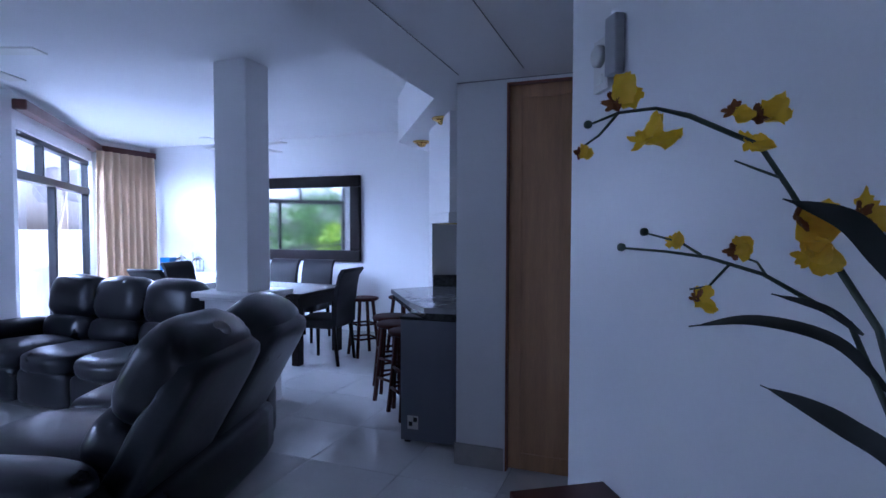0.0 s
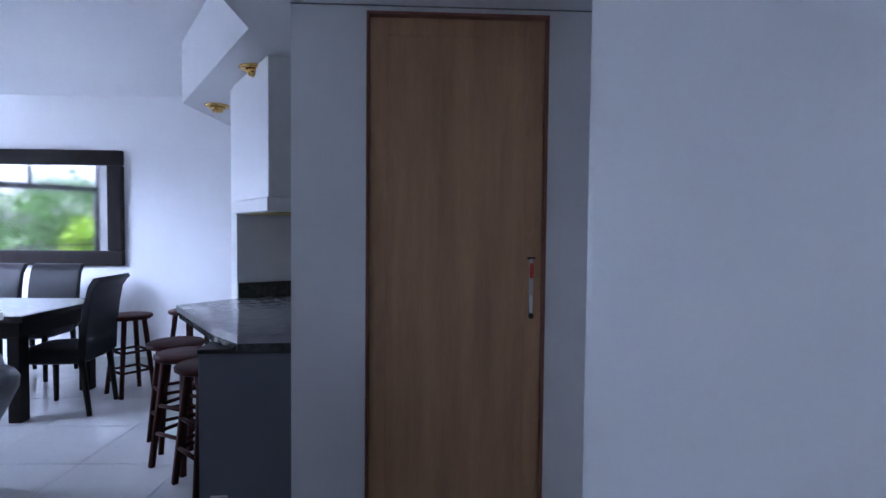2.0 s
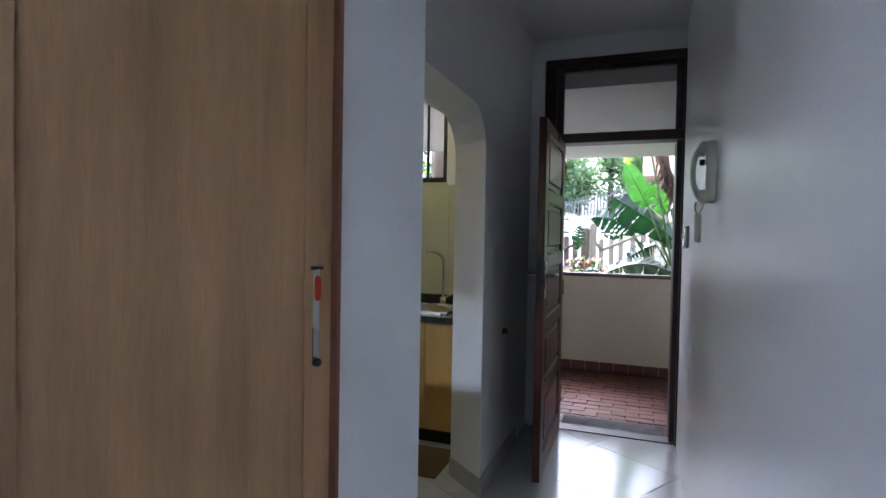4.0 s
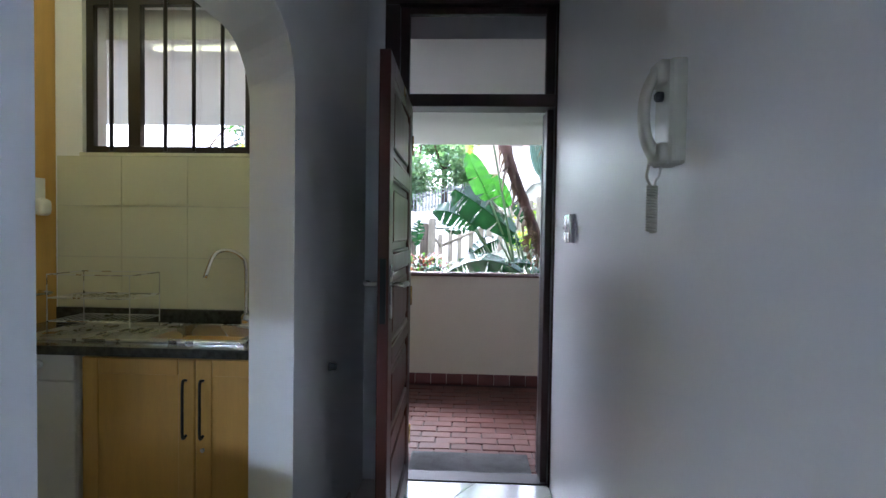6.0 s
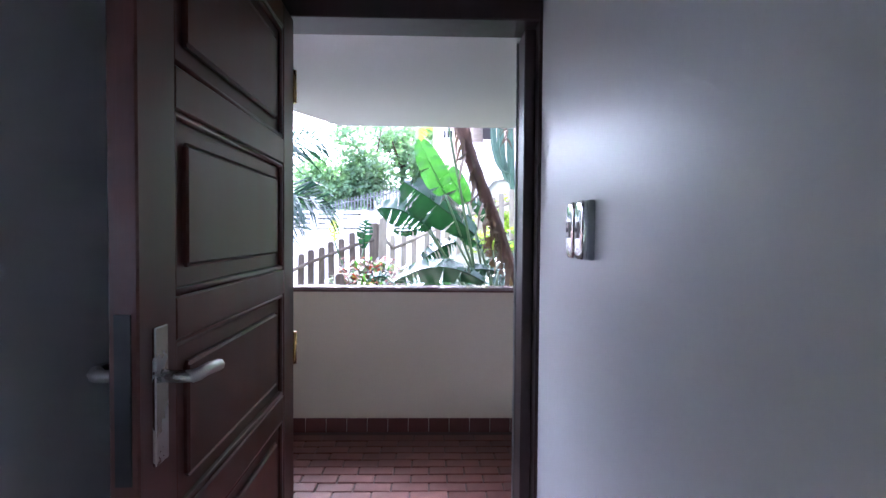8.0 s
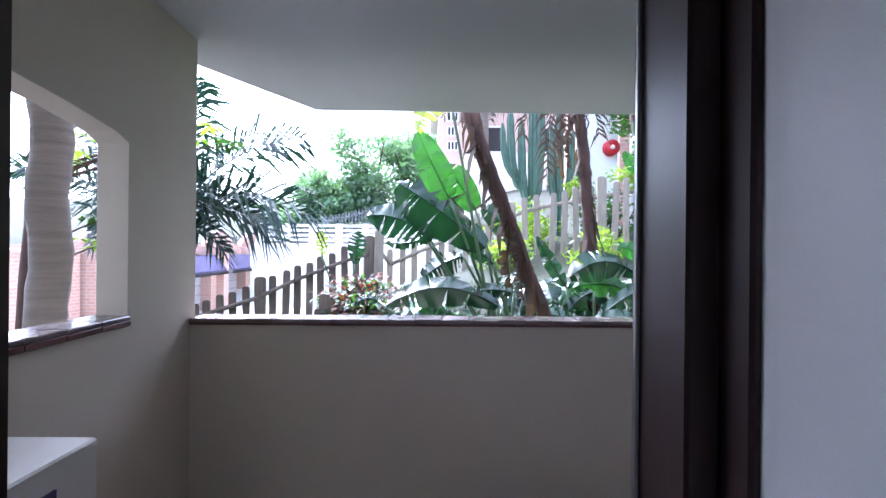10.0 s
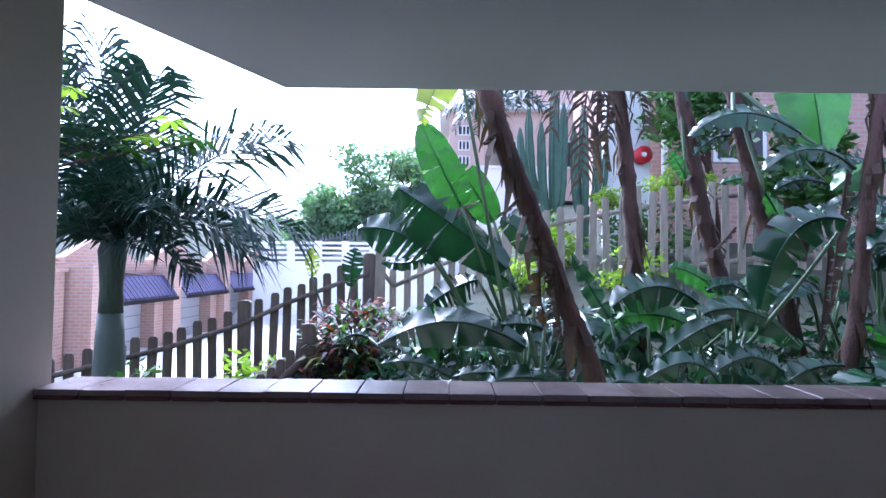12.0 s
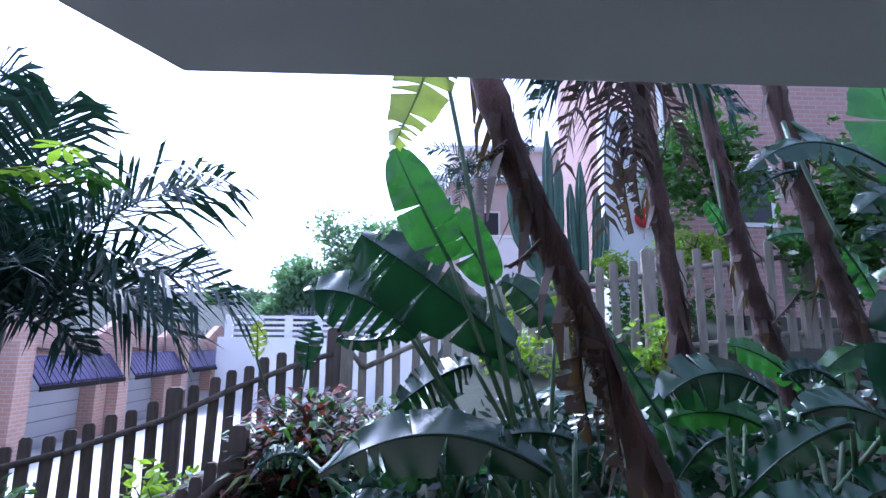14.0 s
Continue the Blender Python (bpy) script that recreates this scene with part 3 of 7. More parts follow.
def ceiling_fan(m):
    f = thing("ceiling_fan", m, "white ceiling fan with four blades", "fan", "ceiling fans")
    part("rod", tube([(0, 0, -0.2), (0, 0, 0)], 0.012, 10), M_WHITEPL, f)
    part("canopy", lathe([(0.06, 0), (0.055, -0.03), (0.02, -0.06)], 18), M_WHITEPL, f)
    part("motor", lathe([(0.03, -0.2), (0.11, -0.22), (0.12, -0.27), (0.08, -0.31), (0.03, -0.325)], 24), M_WHITEPL, f)
    for k in range(4):
        mm = pose(0, 0, 0, 0, 0, 90 * k + 20)
        part("blade", boxes(((0.16, -0.065, -0.272), (0.64, 0.065, -0.262)), m=mm @ pose(0, 0, 0, 0, 0, 0), bevel=0.004), M_WHITEPL, f)
        part("blade_arm", boxes(((0.08, -0.02, -0.275), (0.2, 0.02, -0.268)), m=mm), M_STEEL, f)
    return f


fn = ceiling_fan(Matrix.Translation(L(-3.97, 1.92, H_HI)) @ pose(0, 0, 0, 0, 0, -32))
copy_thing(fn, Matrix.Translation(L(-4.75, 5.45, H_HI)) @ pose(0, 0, 0, 0, 0, 33))

# console table, pot and orchid beside the entrance
ct = thing("console_table", Matrix.Translation((0.62, 0.72, 0)), "narrow dark wooden console table against the wall", "table")
part("tabletop", boxes(((-0.14, -0.62, 0.69), (0.14, 0.63, 0.72)), bevel=0.006, seg=2), M_DARKWOOD, ct)
for x in (-0.11, 0.11):
    for y in (-0.57, 0.58):
        part("leg", boxes(((x - 0.02, y - 0.02, 0), (x + 0.02, y + 0.02, 0.69))), M_DARKWOOD, ct)
pt = thing("orchid", Matrix.Translation((0.62, 0.42, 0.72)), "yellow orchid with arching stems in a pot", "plant")
M_STEM = mat("orchid_stem", (0.06, 0.08, 0.05), 0.5, var=0.3, bump=0.1)
M_PETAL = leafy("yellow_petal", (0.72, 0.5, 0.02), 0.5, 0.3, 0.1, second=(0.55, 0.3, 0.01))
M_LIP = leafy("brown_petal", (0.2, 0.07, 0.015), 0.5, 0.2, 0.2)
M_OLEAF = mat("dark_orchid_leaf", (0.02, 0.025, 0.02), 0.4, var=0.3, bump=0.1)
M_CERAMIC = mat("glazed_pot", (0.25, 0.22, 0.2), 0.25, var=0.1)
off = Vector((0.62, 0.42, 0.72))


def sub(pts):
    return [Vector(p) - off for p in pts]


part("pot", lathe([(0.05, 0), (0.07, 0.02), (0.085, 0.1), (0.09, 0.13), (0.075, 0.13), (0.06, 0.1)], 24), M_CERAMIC, pt)
foot_ = (0.63, 0.43, 0.82)
part("stem", tube(sub([foot_, (0.68, 0.47, 1.1), (0.700, 0.55, 1.30), (0.68, 0.615, 1.41), (0.648, 0.639, 1.485), (0.605, 0.651, 1.551), (0.562, 0.661, 1.569), (0.507, 0.674, 1.593), (0.460, 0.685, 1.604), (0.408, 0.696, 1.597), (0.365, 0.704, 1.579)]), [0.005] * 4 + [0.004] * 4 + [0.0026, 0.0022, 0.0016], 7), M_STEM, pt)
part("stem", tube(sub([foot_, (0.69, 0.5, 1.15), (0.700, 0.59, 1.303), (0.671, 0.628, 1.331), (0.608, 0.643, 1.367), (0.530, 0.661, 1.391), (0.474, 0.674, 1.399), (0.411, 0.688, 1.404)]), [0.005, 0.005, 0.004, 0.0038, 0.003, 0.0025, 0.002, 0.0016], 7), M_STEM, pt)
for tw in ([(0.408, 0.696, 1.597), (0.381, 0.700, 1.565), (0.349, 0.707, 1.542)], [(0.633, 0.643, 1.505), (0.601, 0.651, 1.517), (0.570, 0.658, 1.529)], [(0.612, 0.642, 1.366), (0.601, 0.646, 1.384), (0.569, 0.653, 1.396)],
           [(0.561, 0.654, 1.380), (0.533, 0.659, 1.350), (0.506, 0.665, 1.345)], [(0.522, 0.663, 1.394), (0.494, 0.670, 1.412), (0.443, 0.682, 1.426)]):
    part("twig", tube(sub(tw), [0.0022, 0.0018, 0.0013], 6), M_STEM, pt)
for e in ((0.411, 0.688, 1.404), (0.443, 0.682, 1.426), (0.365, 0.704, 1.579)):
    part("bud", pillow((-0.006, -0.006, -0.005), (0.006, 0.006, 0.007), 2.2, Matrix.Translation(Vector(e) - off), cuts=3), M_STEM, pt)


def petal(bm, m, ln, wd, curl, ruffle=0.0, seed=0):
    """A petal along y, with a ruffled outline."""
    rows = []
    for i in range(9):
        t = i / 8
        w = wd * math.sin(math.pi * (0.1 + 0.83 * t)) ** 0.8
        row = []
        for k in range(7):
            s = k / 3 - 1
            e = 1 + ruffle * noise.noise(Vector((5 * t, 2.5 * s, seed * 1.7)))
            row.append(bm.verts.new(m @ Vector((s * w * e, ln * t * (1 + ruffle * 0.6 * noise.noise(Vector((s * 3, seed, 3.1)))), curl * t * t * 8 + wd * (0.16 * abs(s) + ruffle * 0.45 * math.sin(7 * t + 6 * s + seed) * abs(s))))))
        rows.append(row)
    for a, b in zip(rows, rows[1:]):
        for j in range(6):
            bm.faces.new((a[j], a[j + 1], b[j + 1], b[j])).smooth = True


rnd = random.Random(4)
for i, (p, s) in enumerate((((0.444, 0.686, 1.557), 0.9), ((0.405, 0.697, 1.612), 0.75), ((0.606, 0.652, 1.590), 0.85), ((0.590, 0.654, 1.556), 0.7), ((0.570, 0.661, 1.601), 0.6), ((0.640, 0.618, 1.448), 1.0),
                             ((0.650, 0.610, 1.393), 0.8), ((0.690, 0.570, 1.448), 1.0), ((0.567, 0.653, 1.400), 0.6), ((0.482, 0.673, 1.413), 0.45), ((0.517, 0.662, 1.332), 0.55), ((0.353, 0.706, 1.540), 0.35))):
    tilt = Matrix.Translation(Vector(p) - off) @ pose(0, 0, 0, 70 + rnd.uniform(-30, 30), rnd.uniform(-25, 25), -30 + rnd.uniform(-40, 40))
    bm = bmesh.new()
    for q, (ang, ln, wd) in enumerate(((-100, 0.052, 0.027), (-70, 0.054, 0.028))):
        petal(bm, tilt @ pose(0, 0, 0, rnd.uniform(-25, 25), rnd.uniform(-20, 20), ang + rnd.uniform(-25, 25)), ln * s * rnd.uniform(0.75, 1.1), wd * s * rnd.uniform(0.7, 1.05), 0.0015 * s, 0.55, i * 3 + q)
    fl = part("flower", bm, M_PETAL, pt, "yellow frilled lip")
    bm = bmesh.new()
    for ang in (20, 75, 125, 175, -20):
        petal(bm, tilt @ pose(0, 0, 0.002, rnd.uniform(-30, 30), 0, ang + rnd.uniform(-12, 12)), 0.024 * s * rnd.uniform(0.7, 1.2), 0.0075 * s, 0.001 * s, 0.4, i + ang)
    part("calyx", bm, M_LIP if i % 3 else M_PETAL, fl, "small brown-spotted sepals")


def strap_leaf(pts, w):
    bm = bmesh.new()
    rows = []
    n = len(pts)
    for i, p in enumerate(pts):
        t = i / (n - 1)
        ww = w * (1 - 0.9 * abs(2 * t - 0.9) ** 2.5) if t < 0.98 else 0.001
        d = (Vector(pts[min(i + 1, n - 1)]) - Vector(pts[max(i - 1, 0)])).normalized()
        sd_ = d.cross(Vector((0.5, 0.8, 0.2))).normalized()
        rows.append([bm.verts.new(Vector(p) - off + sd_ * ww * s + Vector((0.3, 0.5, 0.1)) * ww * abs(s) * 0.4) for s in (-1, 0, 1)])
    for a, b in zip(rows, rows[1:]):
        for j in range(2):
            bm.faces.new((a[j], a[j + 1], b[j + 1], b[j])).smooth = True
    return bm


def smooth_path(pts, n=12):
    """A soft curve through a few points."""
    ps = [Vector(p) for p in pts]
    ps = [2 * ps[0] - ps[1]] + ps + [2 * ps[-1] - ps[-2]]
    out = []
    for i in range(1, len(ps) - 2):
        for k in range(n):
            t = k / n
            a, b, c, d = ps[i - 1:i + 3]
            out.append(0.5 * ((2 * b) + (c - a) * t + (2 * a - 5 * b + 4 * c - d) * t * t + (3 * b - a - 3 * c + d) * t ** 3))
    return out + [ps[-2]]


for lp, w in (([(0.64, 0.45, 1.34), (0.64, 0.50, 1.40), (0.631, 0.539, 1.443), (0.570, 0.574, 1.470)], 0.016), ([(0.70, 0.53, 1.22), (0.673, 0.585, 1.279), (0.584, 0.626, 1.304), (0.504, 0.663, 1.292)], 0.009),
              ([(0.63, 0.43, 1.1), (0.635, 0.466, 1.161), (0.611, 0.513, 1.191), (0.582, 0.541, 1.211), (0.556, 0.588, 1.226)], 0.014), ([(0.70, 0.57, 1.29), (0.68, 0.61, 1.32), (0.620, 0.640, 1.339)], 0.006)):
    part("leaf", strap_leaf(smooth_path(lp, 6), w), M_OLEAF, pt, "dark pointed leaf")
part("leaf_stalk", tube(sub([foot_, (0.64, 0.44, 1.0), (0.64, 0.45, 1.34)]), 0.004, 6), M_STEM, pt)
part("leaf_stalk", tube(sub([foot_, (0.66, 0.46, 1.0), (0.70, 0.53, 1.22)]), 0.004, 6), M_STEM, pt)
# wall-mounted remote holder with dial
tm = thing("wall_control", Matrix.Translation((0.76, 1.318, 1.888)), "white dial control and remote holder on the wall", "control")
part("plate", boxes(((-0.018, 0.005, -0.075), (0, 0.085, 0.07)), bevel=0.004, seg=2), M_WHITEPL, tm)
part("dial", lathe([(0.03, 0), (0.03, 0.012), (0.024, 0.018), (0.004, 0.018)], 24, m=Matrix.Translation((-0.018, 0.045, 0.02)) @ pose(0, 0, 0, 0, -90, 0)), M_WHITEPL, tm)
part("switch", boxes(((-0.024, 0.03, -0.055), (-0.017, 0.06, -0.03)), bevel=0.002), M_WHITEPL, tm)
M_GREYPL = mat("grey_plastic", (0.35, 0.35, 0.36), 0.45, var=0.08)
part("remote", boxes(((-0.032, -0.055, -0.05), (-0.002, 0.0, 0.105)), bevel=0.006, seg=2), M_GREYPL, tm, "grey remote in its holder")

# ---- hall: cupboard door, front door, intercom, switch ----
M_BRONZE = mat("bronze_window_metal", (0.035, 0.028, 0.022), 0.35, 0.4, var=0.2)
M_TRIM = mat("reddish_door_trim", (0.26, 0.1, 0.06), 0.45, var=0.2, scale=3, stretch=(6, 6, 0.6))
cd_ = thing("door_cupboard", DM, "tall oak-veneered cupboard door with a panelled edge", "door")
dy = 0.032
part("leaf", boxes(((D0 + 0.012, dy, 0.012), (D1 - 0.012, 0.058, 2.262)), bevel=0.002), M_OAK, cd_)
for nm, a, b in (("stile", (D0 + 0.012, dy - 0.010, 0.012), (D0 + 0.085, dy - 0.001, 2.262)), ("stile", (D1 - 0.085, dy - 0.010, 0.012), (D1 - 0.012, dy - 0.001, 2.262)),
                 ("rail", (D0 + 0.087, dy - 0.010, 2.19), (D1 - 0.087, dy - 0.001, 2.262)), ("rail", (D0 + 0.087, dy - 0.010, 0.012), (D1 - 0.087, dy - 0.001, 0.11))):
    part(nm, boxes((a, b), bevel=0.003, seg=2), M_OAK, cd_)
for nm, a, b in (("jamb", (D0 + 0.001, -0.012, 0.002), (D0 + 0.011, 0.058, 2.274)), ("jamb", (D1 - 0.011, -0.012, 0.002), (D1 - 0.001, 0.058, 2.274)), ("head", (D0 + 0.012, -0.012, 2.263), (D1 - 0.012, 0.058, 2.274))):
    part(nm, boxes((a, b)), M_TRIM, cd_, "reddish wooden door trim")
M_RED = mat("red_plastic_tag", (0.6, 0.05, 0.02), 0.4, var=0.1)
hx = D1 - 0.055
part("lock_plate", boxes(((hx - 0.009, dy - 0.014, 1.02), (hx + 0.009, dy - 0.010, 1.27)), bevel=0.0015), M_STEEL, cd_)
part("latch", tube([(hx - 0.018, dy - 0.02, 1.275), (hx + 0.014, dy - 0.02, 1.275)], 0.005, 8), M_BLACKPL, cd_)
part("key_tag", pillow((hx - 0.008, dy - 0.028, 1.19), (hx + 0.008, dy - 0.015, 1.255), 4, cuts=3), M_RED, cd_, "red key tag")
part("key", boxes(((hx - 0.003, dy - 0.024, 1.25), (hx + 0.003, dy - 0.016, 1.275))), M_STEEL, cd_)
part("knob", lathe([(0.011, 0), (0.011, 0.012), (0.004, 0.014)], 14, m=Matrix.Translation((hx, dy - 0.014, 1.03)) @ pose(0, 0, 0, 90, 0, 0)), M_BLACKPL, cd_)
# ceiling panel joints over the entrance
for uu in (-0.99, -0.62):
    solid("trim_ceiling_joint", boxes(((uu - 0.002, -2.2, H_LO - 0.003), (uu + 0.002, 2.86, H_LO - 0.0005)), m=LM), M_GROUT, "thin dark joint between ceiling panels", "joint")
solid("trim_diagonal_joint", boxes(((0.0, -0.008, H_LO - 0.004), (DW, -0.0005, H_LO - 0.0005)), m=DM), M_GROUT, "thin dark joint under the ceiling", "joint")
# skirting
sk = boxes(((-0.008, -0.012, 0), (D0 - 0.01, -0.0005, 0.13)), ((D1 + 0.01, -0.012, 0), (DW, -0.0005, 0.13)), m=DM)
M_SKIRT = mat("stone_skirting_tile", (0.42, 0.39, 0.36), 0.4, var=0.15, scale=8, bump=0.1)
solid("baseboard_diagonal", sk, M_SKIRT, "pale stone skirting tile", "skirting")
solid("baseboard_arch", prism([(AX1 - 0.014, ay0 - 0.012), (3.9, ay0 - 0.012), (3.9, ay0 - 0.0005), (AX1 + 0.0, ay0 - 0.0005), (AX1 + 0.205, ay1), (AX1 + 0.19, ay1)], 0, 0.10), M_SKIRT, "pale stone skirting tile", "skirting")

# front door frame with overlight
fd = thing("door_frame", Matrix.Translation((XD, 0, 0)), "dark mahogany door frame with a glazed overlight", "door frame")
FX0, FX1 = -0.03, 0.10
JR, JL = 1.60, 2.35          # clear opening
TZ0, TZ1 = 2.015, 2.08       # transom
def mb(a, b, bv=0.004):
    return boxes((a, b), bevel=bv)
part("jamb", mb((FX0, DY0 + 0.002, 0), (FX1 + 0.075, JR - 0.035, DZ - 0.05)), M_FRAME, fd)
part("jamb", mb((FX0, JL + 0.035, 0), (FX1, DY1 - 0.002, DZ - 0.05)), M_FRAME, fd)
part("door_stop", mb((FX0 + 0.055, JR - 0.036, 0), (FX1 + 0.075, JR, TZ0)), M_FRAME, fd)
part("door_stop", mb((FX0 + 0.055, JL, 0), (FX1, JL + 0.036, TZ0)), M_FRAME, fd)
part("head", mb((FX0, DY0 + 0.002, DZ - 0.05), (FX1, DY1 - 0.002, DZ - 0.002)), M_FRAME, fd)
part("transom", mb((FX0 - 0.01, JR - 0.036, TZ0), (FX1 + 0.01, JL + 0.036, TZ1)), M_FRAME, fd)
for nm, a, b in (("overlight_stile", (0.01, JR - 0.036, TZ1), (0.06, JR + 0.012, DZ - 0.05)), ("overlight_stile", (0.01, JL - 0.012, TZ1), (0.06, JL + 0.036, DZ - 0.05)),
                 ("overlight_rail", (0.012, JR + 0.012, DZ - 0.085), (0.058, JL - 0.012, DZ - 0.05))):
    part(nm, mb(a, b), M_FRAME, fd)
g = part("overlight_pane", boxes(((0.032, JR, TZ1 - 0.01), (0.037, JL, DZ - 0.06))), M_GLASS, fd)
g.visible_shadow = False
M_ALU = mat("worn_aluminium_strip", (0.45, 0.45, 0.45), 0.35, 0.9, var=0.2)
part("threshold", boxes(((-0.0, DY0 + 0.003, -0.05), (0.12, DY1 - 0.003, 0.006)), bevel=0.003), M_FRAME, fd)
part("security_rail", mb((FX1 + 0.045, JR + 0.001, 0.01), (FX1 + 0.06, JR + 0.006, TZ0)), M_ALU, fd)

# the open door leaf: panelled, hinged beside the arch
leafw, leafh, lt = 0.90, 2.0, 0.042
hinge = Matrix.Translation((XD - 0.02, JL + 0.005, 0.012)) @ pose(0, 0, 0, 0, 0, 180)
fl_ = thing("door_front", hinge @ pose(0, 0, 0, 0, 0, 1.0), "open mahogany front door with five raised panels", "door")
# local: x from hinge to lock edge, y<0 is the wall side after turning, z up
ys0, ys1 = 0.0, lt
stile = 0.115
def lb(a, b, bv=0.003):
    return boxes((a, b), bevel=bv)
part("stile", lb((0, ys0, 0), (stile, ys1, leafh)), M_DARKWOOD, fl_)
part("stile", lb((leafw - stile, ys0, 0), (leafw, ys1, leafh)), M_DARKWOOD, fl_)
zs = [(0.0, 0.13), (0.46, 0.53), (0.82, 0.89), (1.18, 1.25), (1.55, 1.62), (1.93, leafh)]
for a, b in zs:
    part("rail", lb((stile, ys0, a), (leafw - stile, ys1, b)), M_DARKWOOD, fl_)
for (a0, a1), (b0, b1) in zip(zs, zs[1:]):
    p0, p1 = a1, b0
    pn = part("panel", lb((stile + 0.001, ys0 + 0.014, p0 + 0.001), (leafw - stile - 0.001, ys1 - 0.014, p1 - 0.001)), M_DARKWOOD, fl_)
    bm = bmesh.new()
    for yy0, yy1 in ((ys1 - 0.014, ys1 - 0.004), (ys0 + 0.004, ys0 + 0.014)):
        box(bm, (stile + 0.05, yy0, p0 + 0.045), (leafw - stile - 0.05, yy1, p1 - 0.045), bevel=0.008)
    part("raised_field", bm, M_DARKWOOD, pn)
    bm = bmesh.new()
    for yy in (ys1 - 0.010, ys0 + 0.010):
        x0, x1 = stile + 0.006, leafw - stile - 0.006
        tube([(x0, yy, p0 + 0.006), (x1, yy, p0 + 0.006), (x1, yy, p1 - 0.006), (x0, yy, p1 - 0.006), (x0, yy, p0 + 0.006)], 0.0085, 6, bm)
    part("moulding", bm, M_DARKWOOD, pn)
for yy, sg in ((ys1, 1), (ys0, -1)):
    hp = part("handle_plate", boxes(((leafw - 0.075, min(yy, yy + sg * 0.006), 1.01), (leafw - 0.035, max(yy, yy + sg * 0.006), 1.215)), bevel=0.002), M_STEEL, fl_, "worn steel handle plate")
    part("handle", tube(smooth_path([(leafw - 0.055, yy + sg * 0.006, 1.14), (leafw - 0.055, yy + sg * 0.05, 1.14), (leafw - 0.09, yy + sg * 0.058, 1.142), (leafw - 0.145, yy + sg * 0.055, 1.135)], 5), 0.010, 8), M_STEEL, hp)
part("lock_case", boxes(((leafw - 0.003, 0.010, 1.0), (leafw + 0.003, 0.032, 1.24))), M_BLACKMETAL, fl_)
for z in (0.25, 1.0, 1.8):
    part("hinge", tube([(-0.006, lt, z - 0.05), (-0.006, lt, z + 0.05)], 0.008, 8), M_BRASS, fl_)
part("number_plate", boxes(((0.38, ys1, 1.95), (0.44, ys1 + 0.004, 1.99)), bevel=0.001), M_BRASS, fl_)
ds = thing("door_stop_knob", Matrix.Translation((3.52, ay0, 0.80)), "small black rubber stop on the wall", "door stop")
part("rubber", lathe([(0.018, 0), (0.016, 0.012), (0.012, 0.03), (0.003, 0.032)], 14, m=pose(0, 0, 0, 90, 0, 0)), M_BLACKPL, ds)

# intercom handset with its coiled cord
ic = thing("intercom", Matrix.Translation((2.55, Y_R + 0.004, 1.605)), "cream wall intercom handset with a coiled cord", "intercom")
part("base", boxes(((-0.045, 0, -0.108), (0.05, 0.047, 0.108)), bevel=0.014, seg=3), M_CREAM, ic)
part("cradle_top", pillow((-0.036, 0.03, 0.058), (0.042, 0.066, 0.108), 5, cuts=4), M_CREAM, ic)
part("cradle_foot", pillow((-0.036, 0.03, -0.106), (0.042, 0.066, -0.062), 5, cuts=4), M_CREAM, ic)


def handset():
    """A bowed handset: thick cups at both ends and a grip that stands clear of the base."""
    n = 28
    bm = bmesh.new()
    rings = []
    for i in range(n + 1):
        q = 2 * i / n - 1
        z = 0.110 * q
        outer = 0.058 + 0.036 * (1 - abs(q) ** 2.4)
        thick = 0.020 + 0.030 * max(0.0, abs(q) - 0.45)
        end = min(1.0, (1 - abs(q)) * 9 + 0.35)
        hw = 0.024 * (0.85 + 0.25 * abs(q)) * (0.6 + 0.4 * end)
        ring = []
        for k in range(14):
            a = 2 * math.pi * k / 14
            ca, sa = math.cos(a), math.sin(a)
            ring.append(bm.verts.new((0.003 + hw * math.copysign(abs(ca) ** 0.7, ca), outer - thick / 2 * end + thick / 2 * end * math.copysign(abs(sa) ** 0.7, sa), z)))
        rings.append(ring)
    for a, b in zip(rings, rings[1:]):
        for k in range(14):
            bm.faces.new((a[k], a[(k + 1) % 14], b[(k + 1) % 14], b[k])).smooth = True
    bm.faces.new(rings[0][::-1]), bm.faces.new(rings[-1])
    bmesh.ops.recalc_face_normals(bm, faces=bm.faces[:])
    return bm


part("handset", handset(), M_CREAM, ic)
part("hook", lathe([(0.011, 0), (0.011, 0.012), (0.007, 0.016)], 14, m=Matrix.Translation((0.0, 0.047, 0.036)) @ pose(0, 0, 0, -90, 0, 0)), M_BLACKPL, ic, "black hook switch")
coil = [(0.004 + 0.0095 * math.cos(k * math.pi / 8), 0.062 + 0.0095 * math.sin(k * math.pi / 8), -0.150 - 0.098 * k / 272) for k in range(273)]
part("cord", tube(smooth_path([(0.004, 0.070, -0.105), (0.010, 0.072, -0.13), (0.0135, 0.062, -0.150)], 4) + [Vector(c) for c in coil], 0.0034, 5), M_CREAM, ic, "grey coiled cord")
part("cord_end", tube(smooth_path([(0.004, 0.045, -0.104), (0.0, 0.05, -0.13), (-0.004, 0.06, -0.15), (0.0, 0.062, -0.245)], 6), 0.0028, 5), M_WHITEPL, ic)
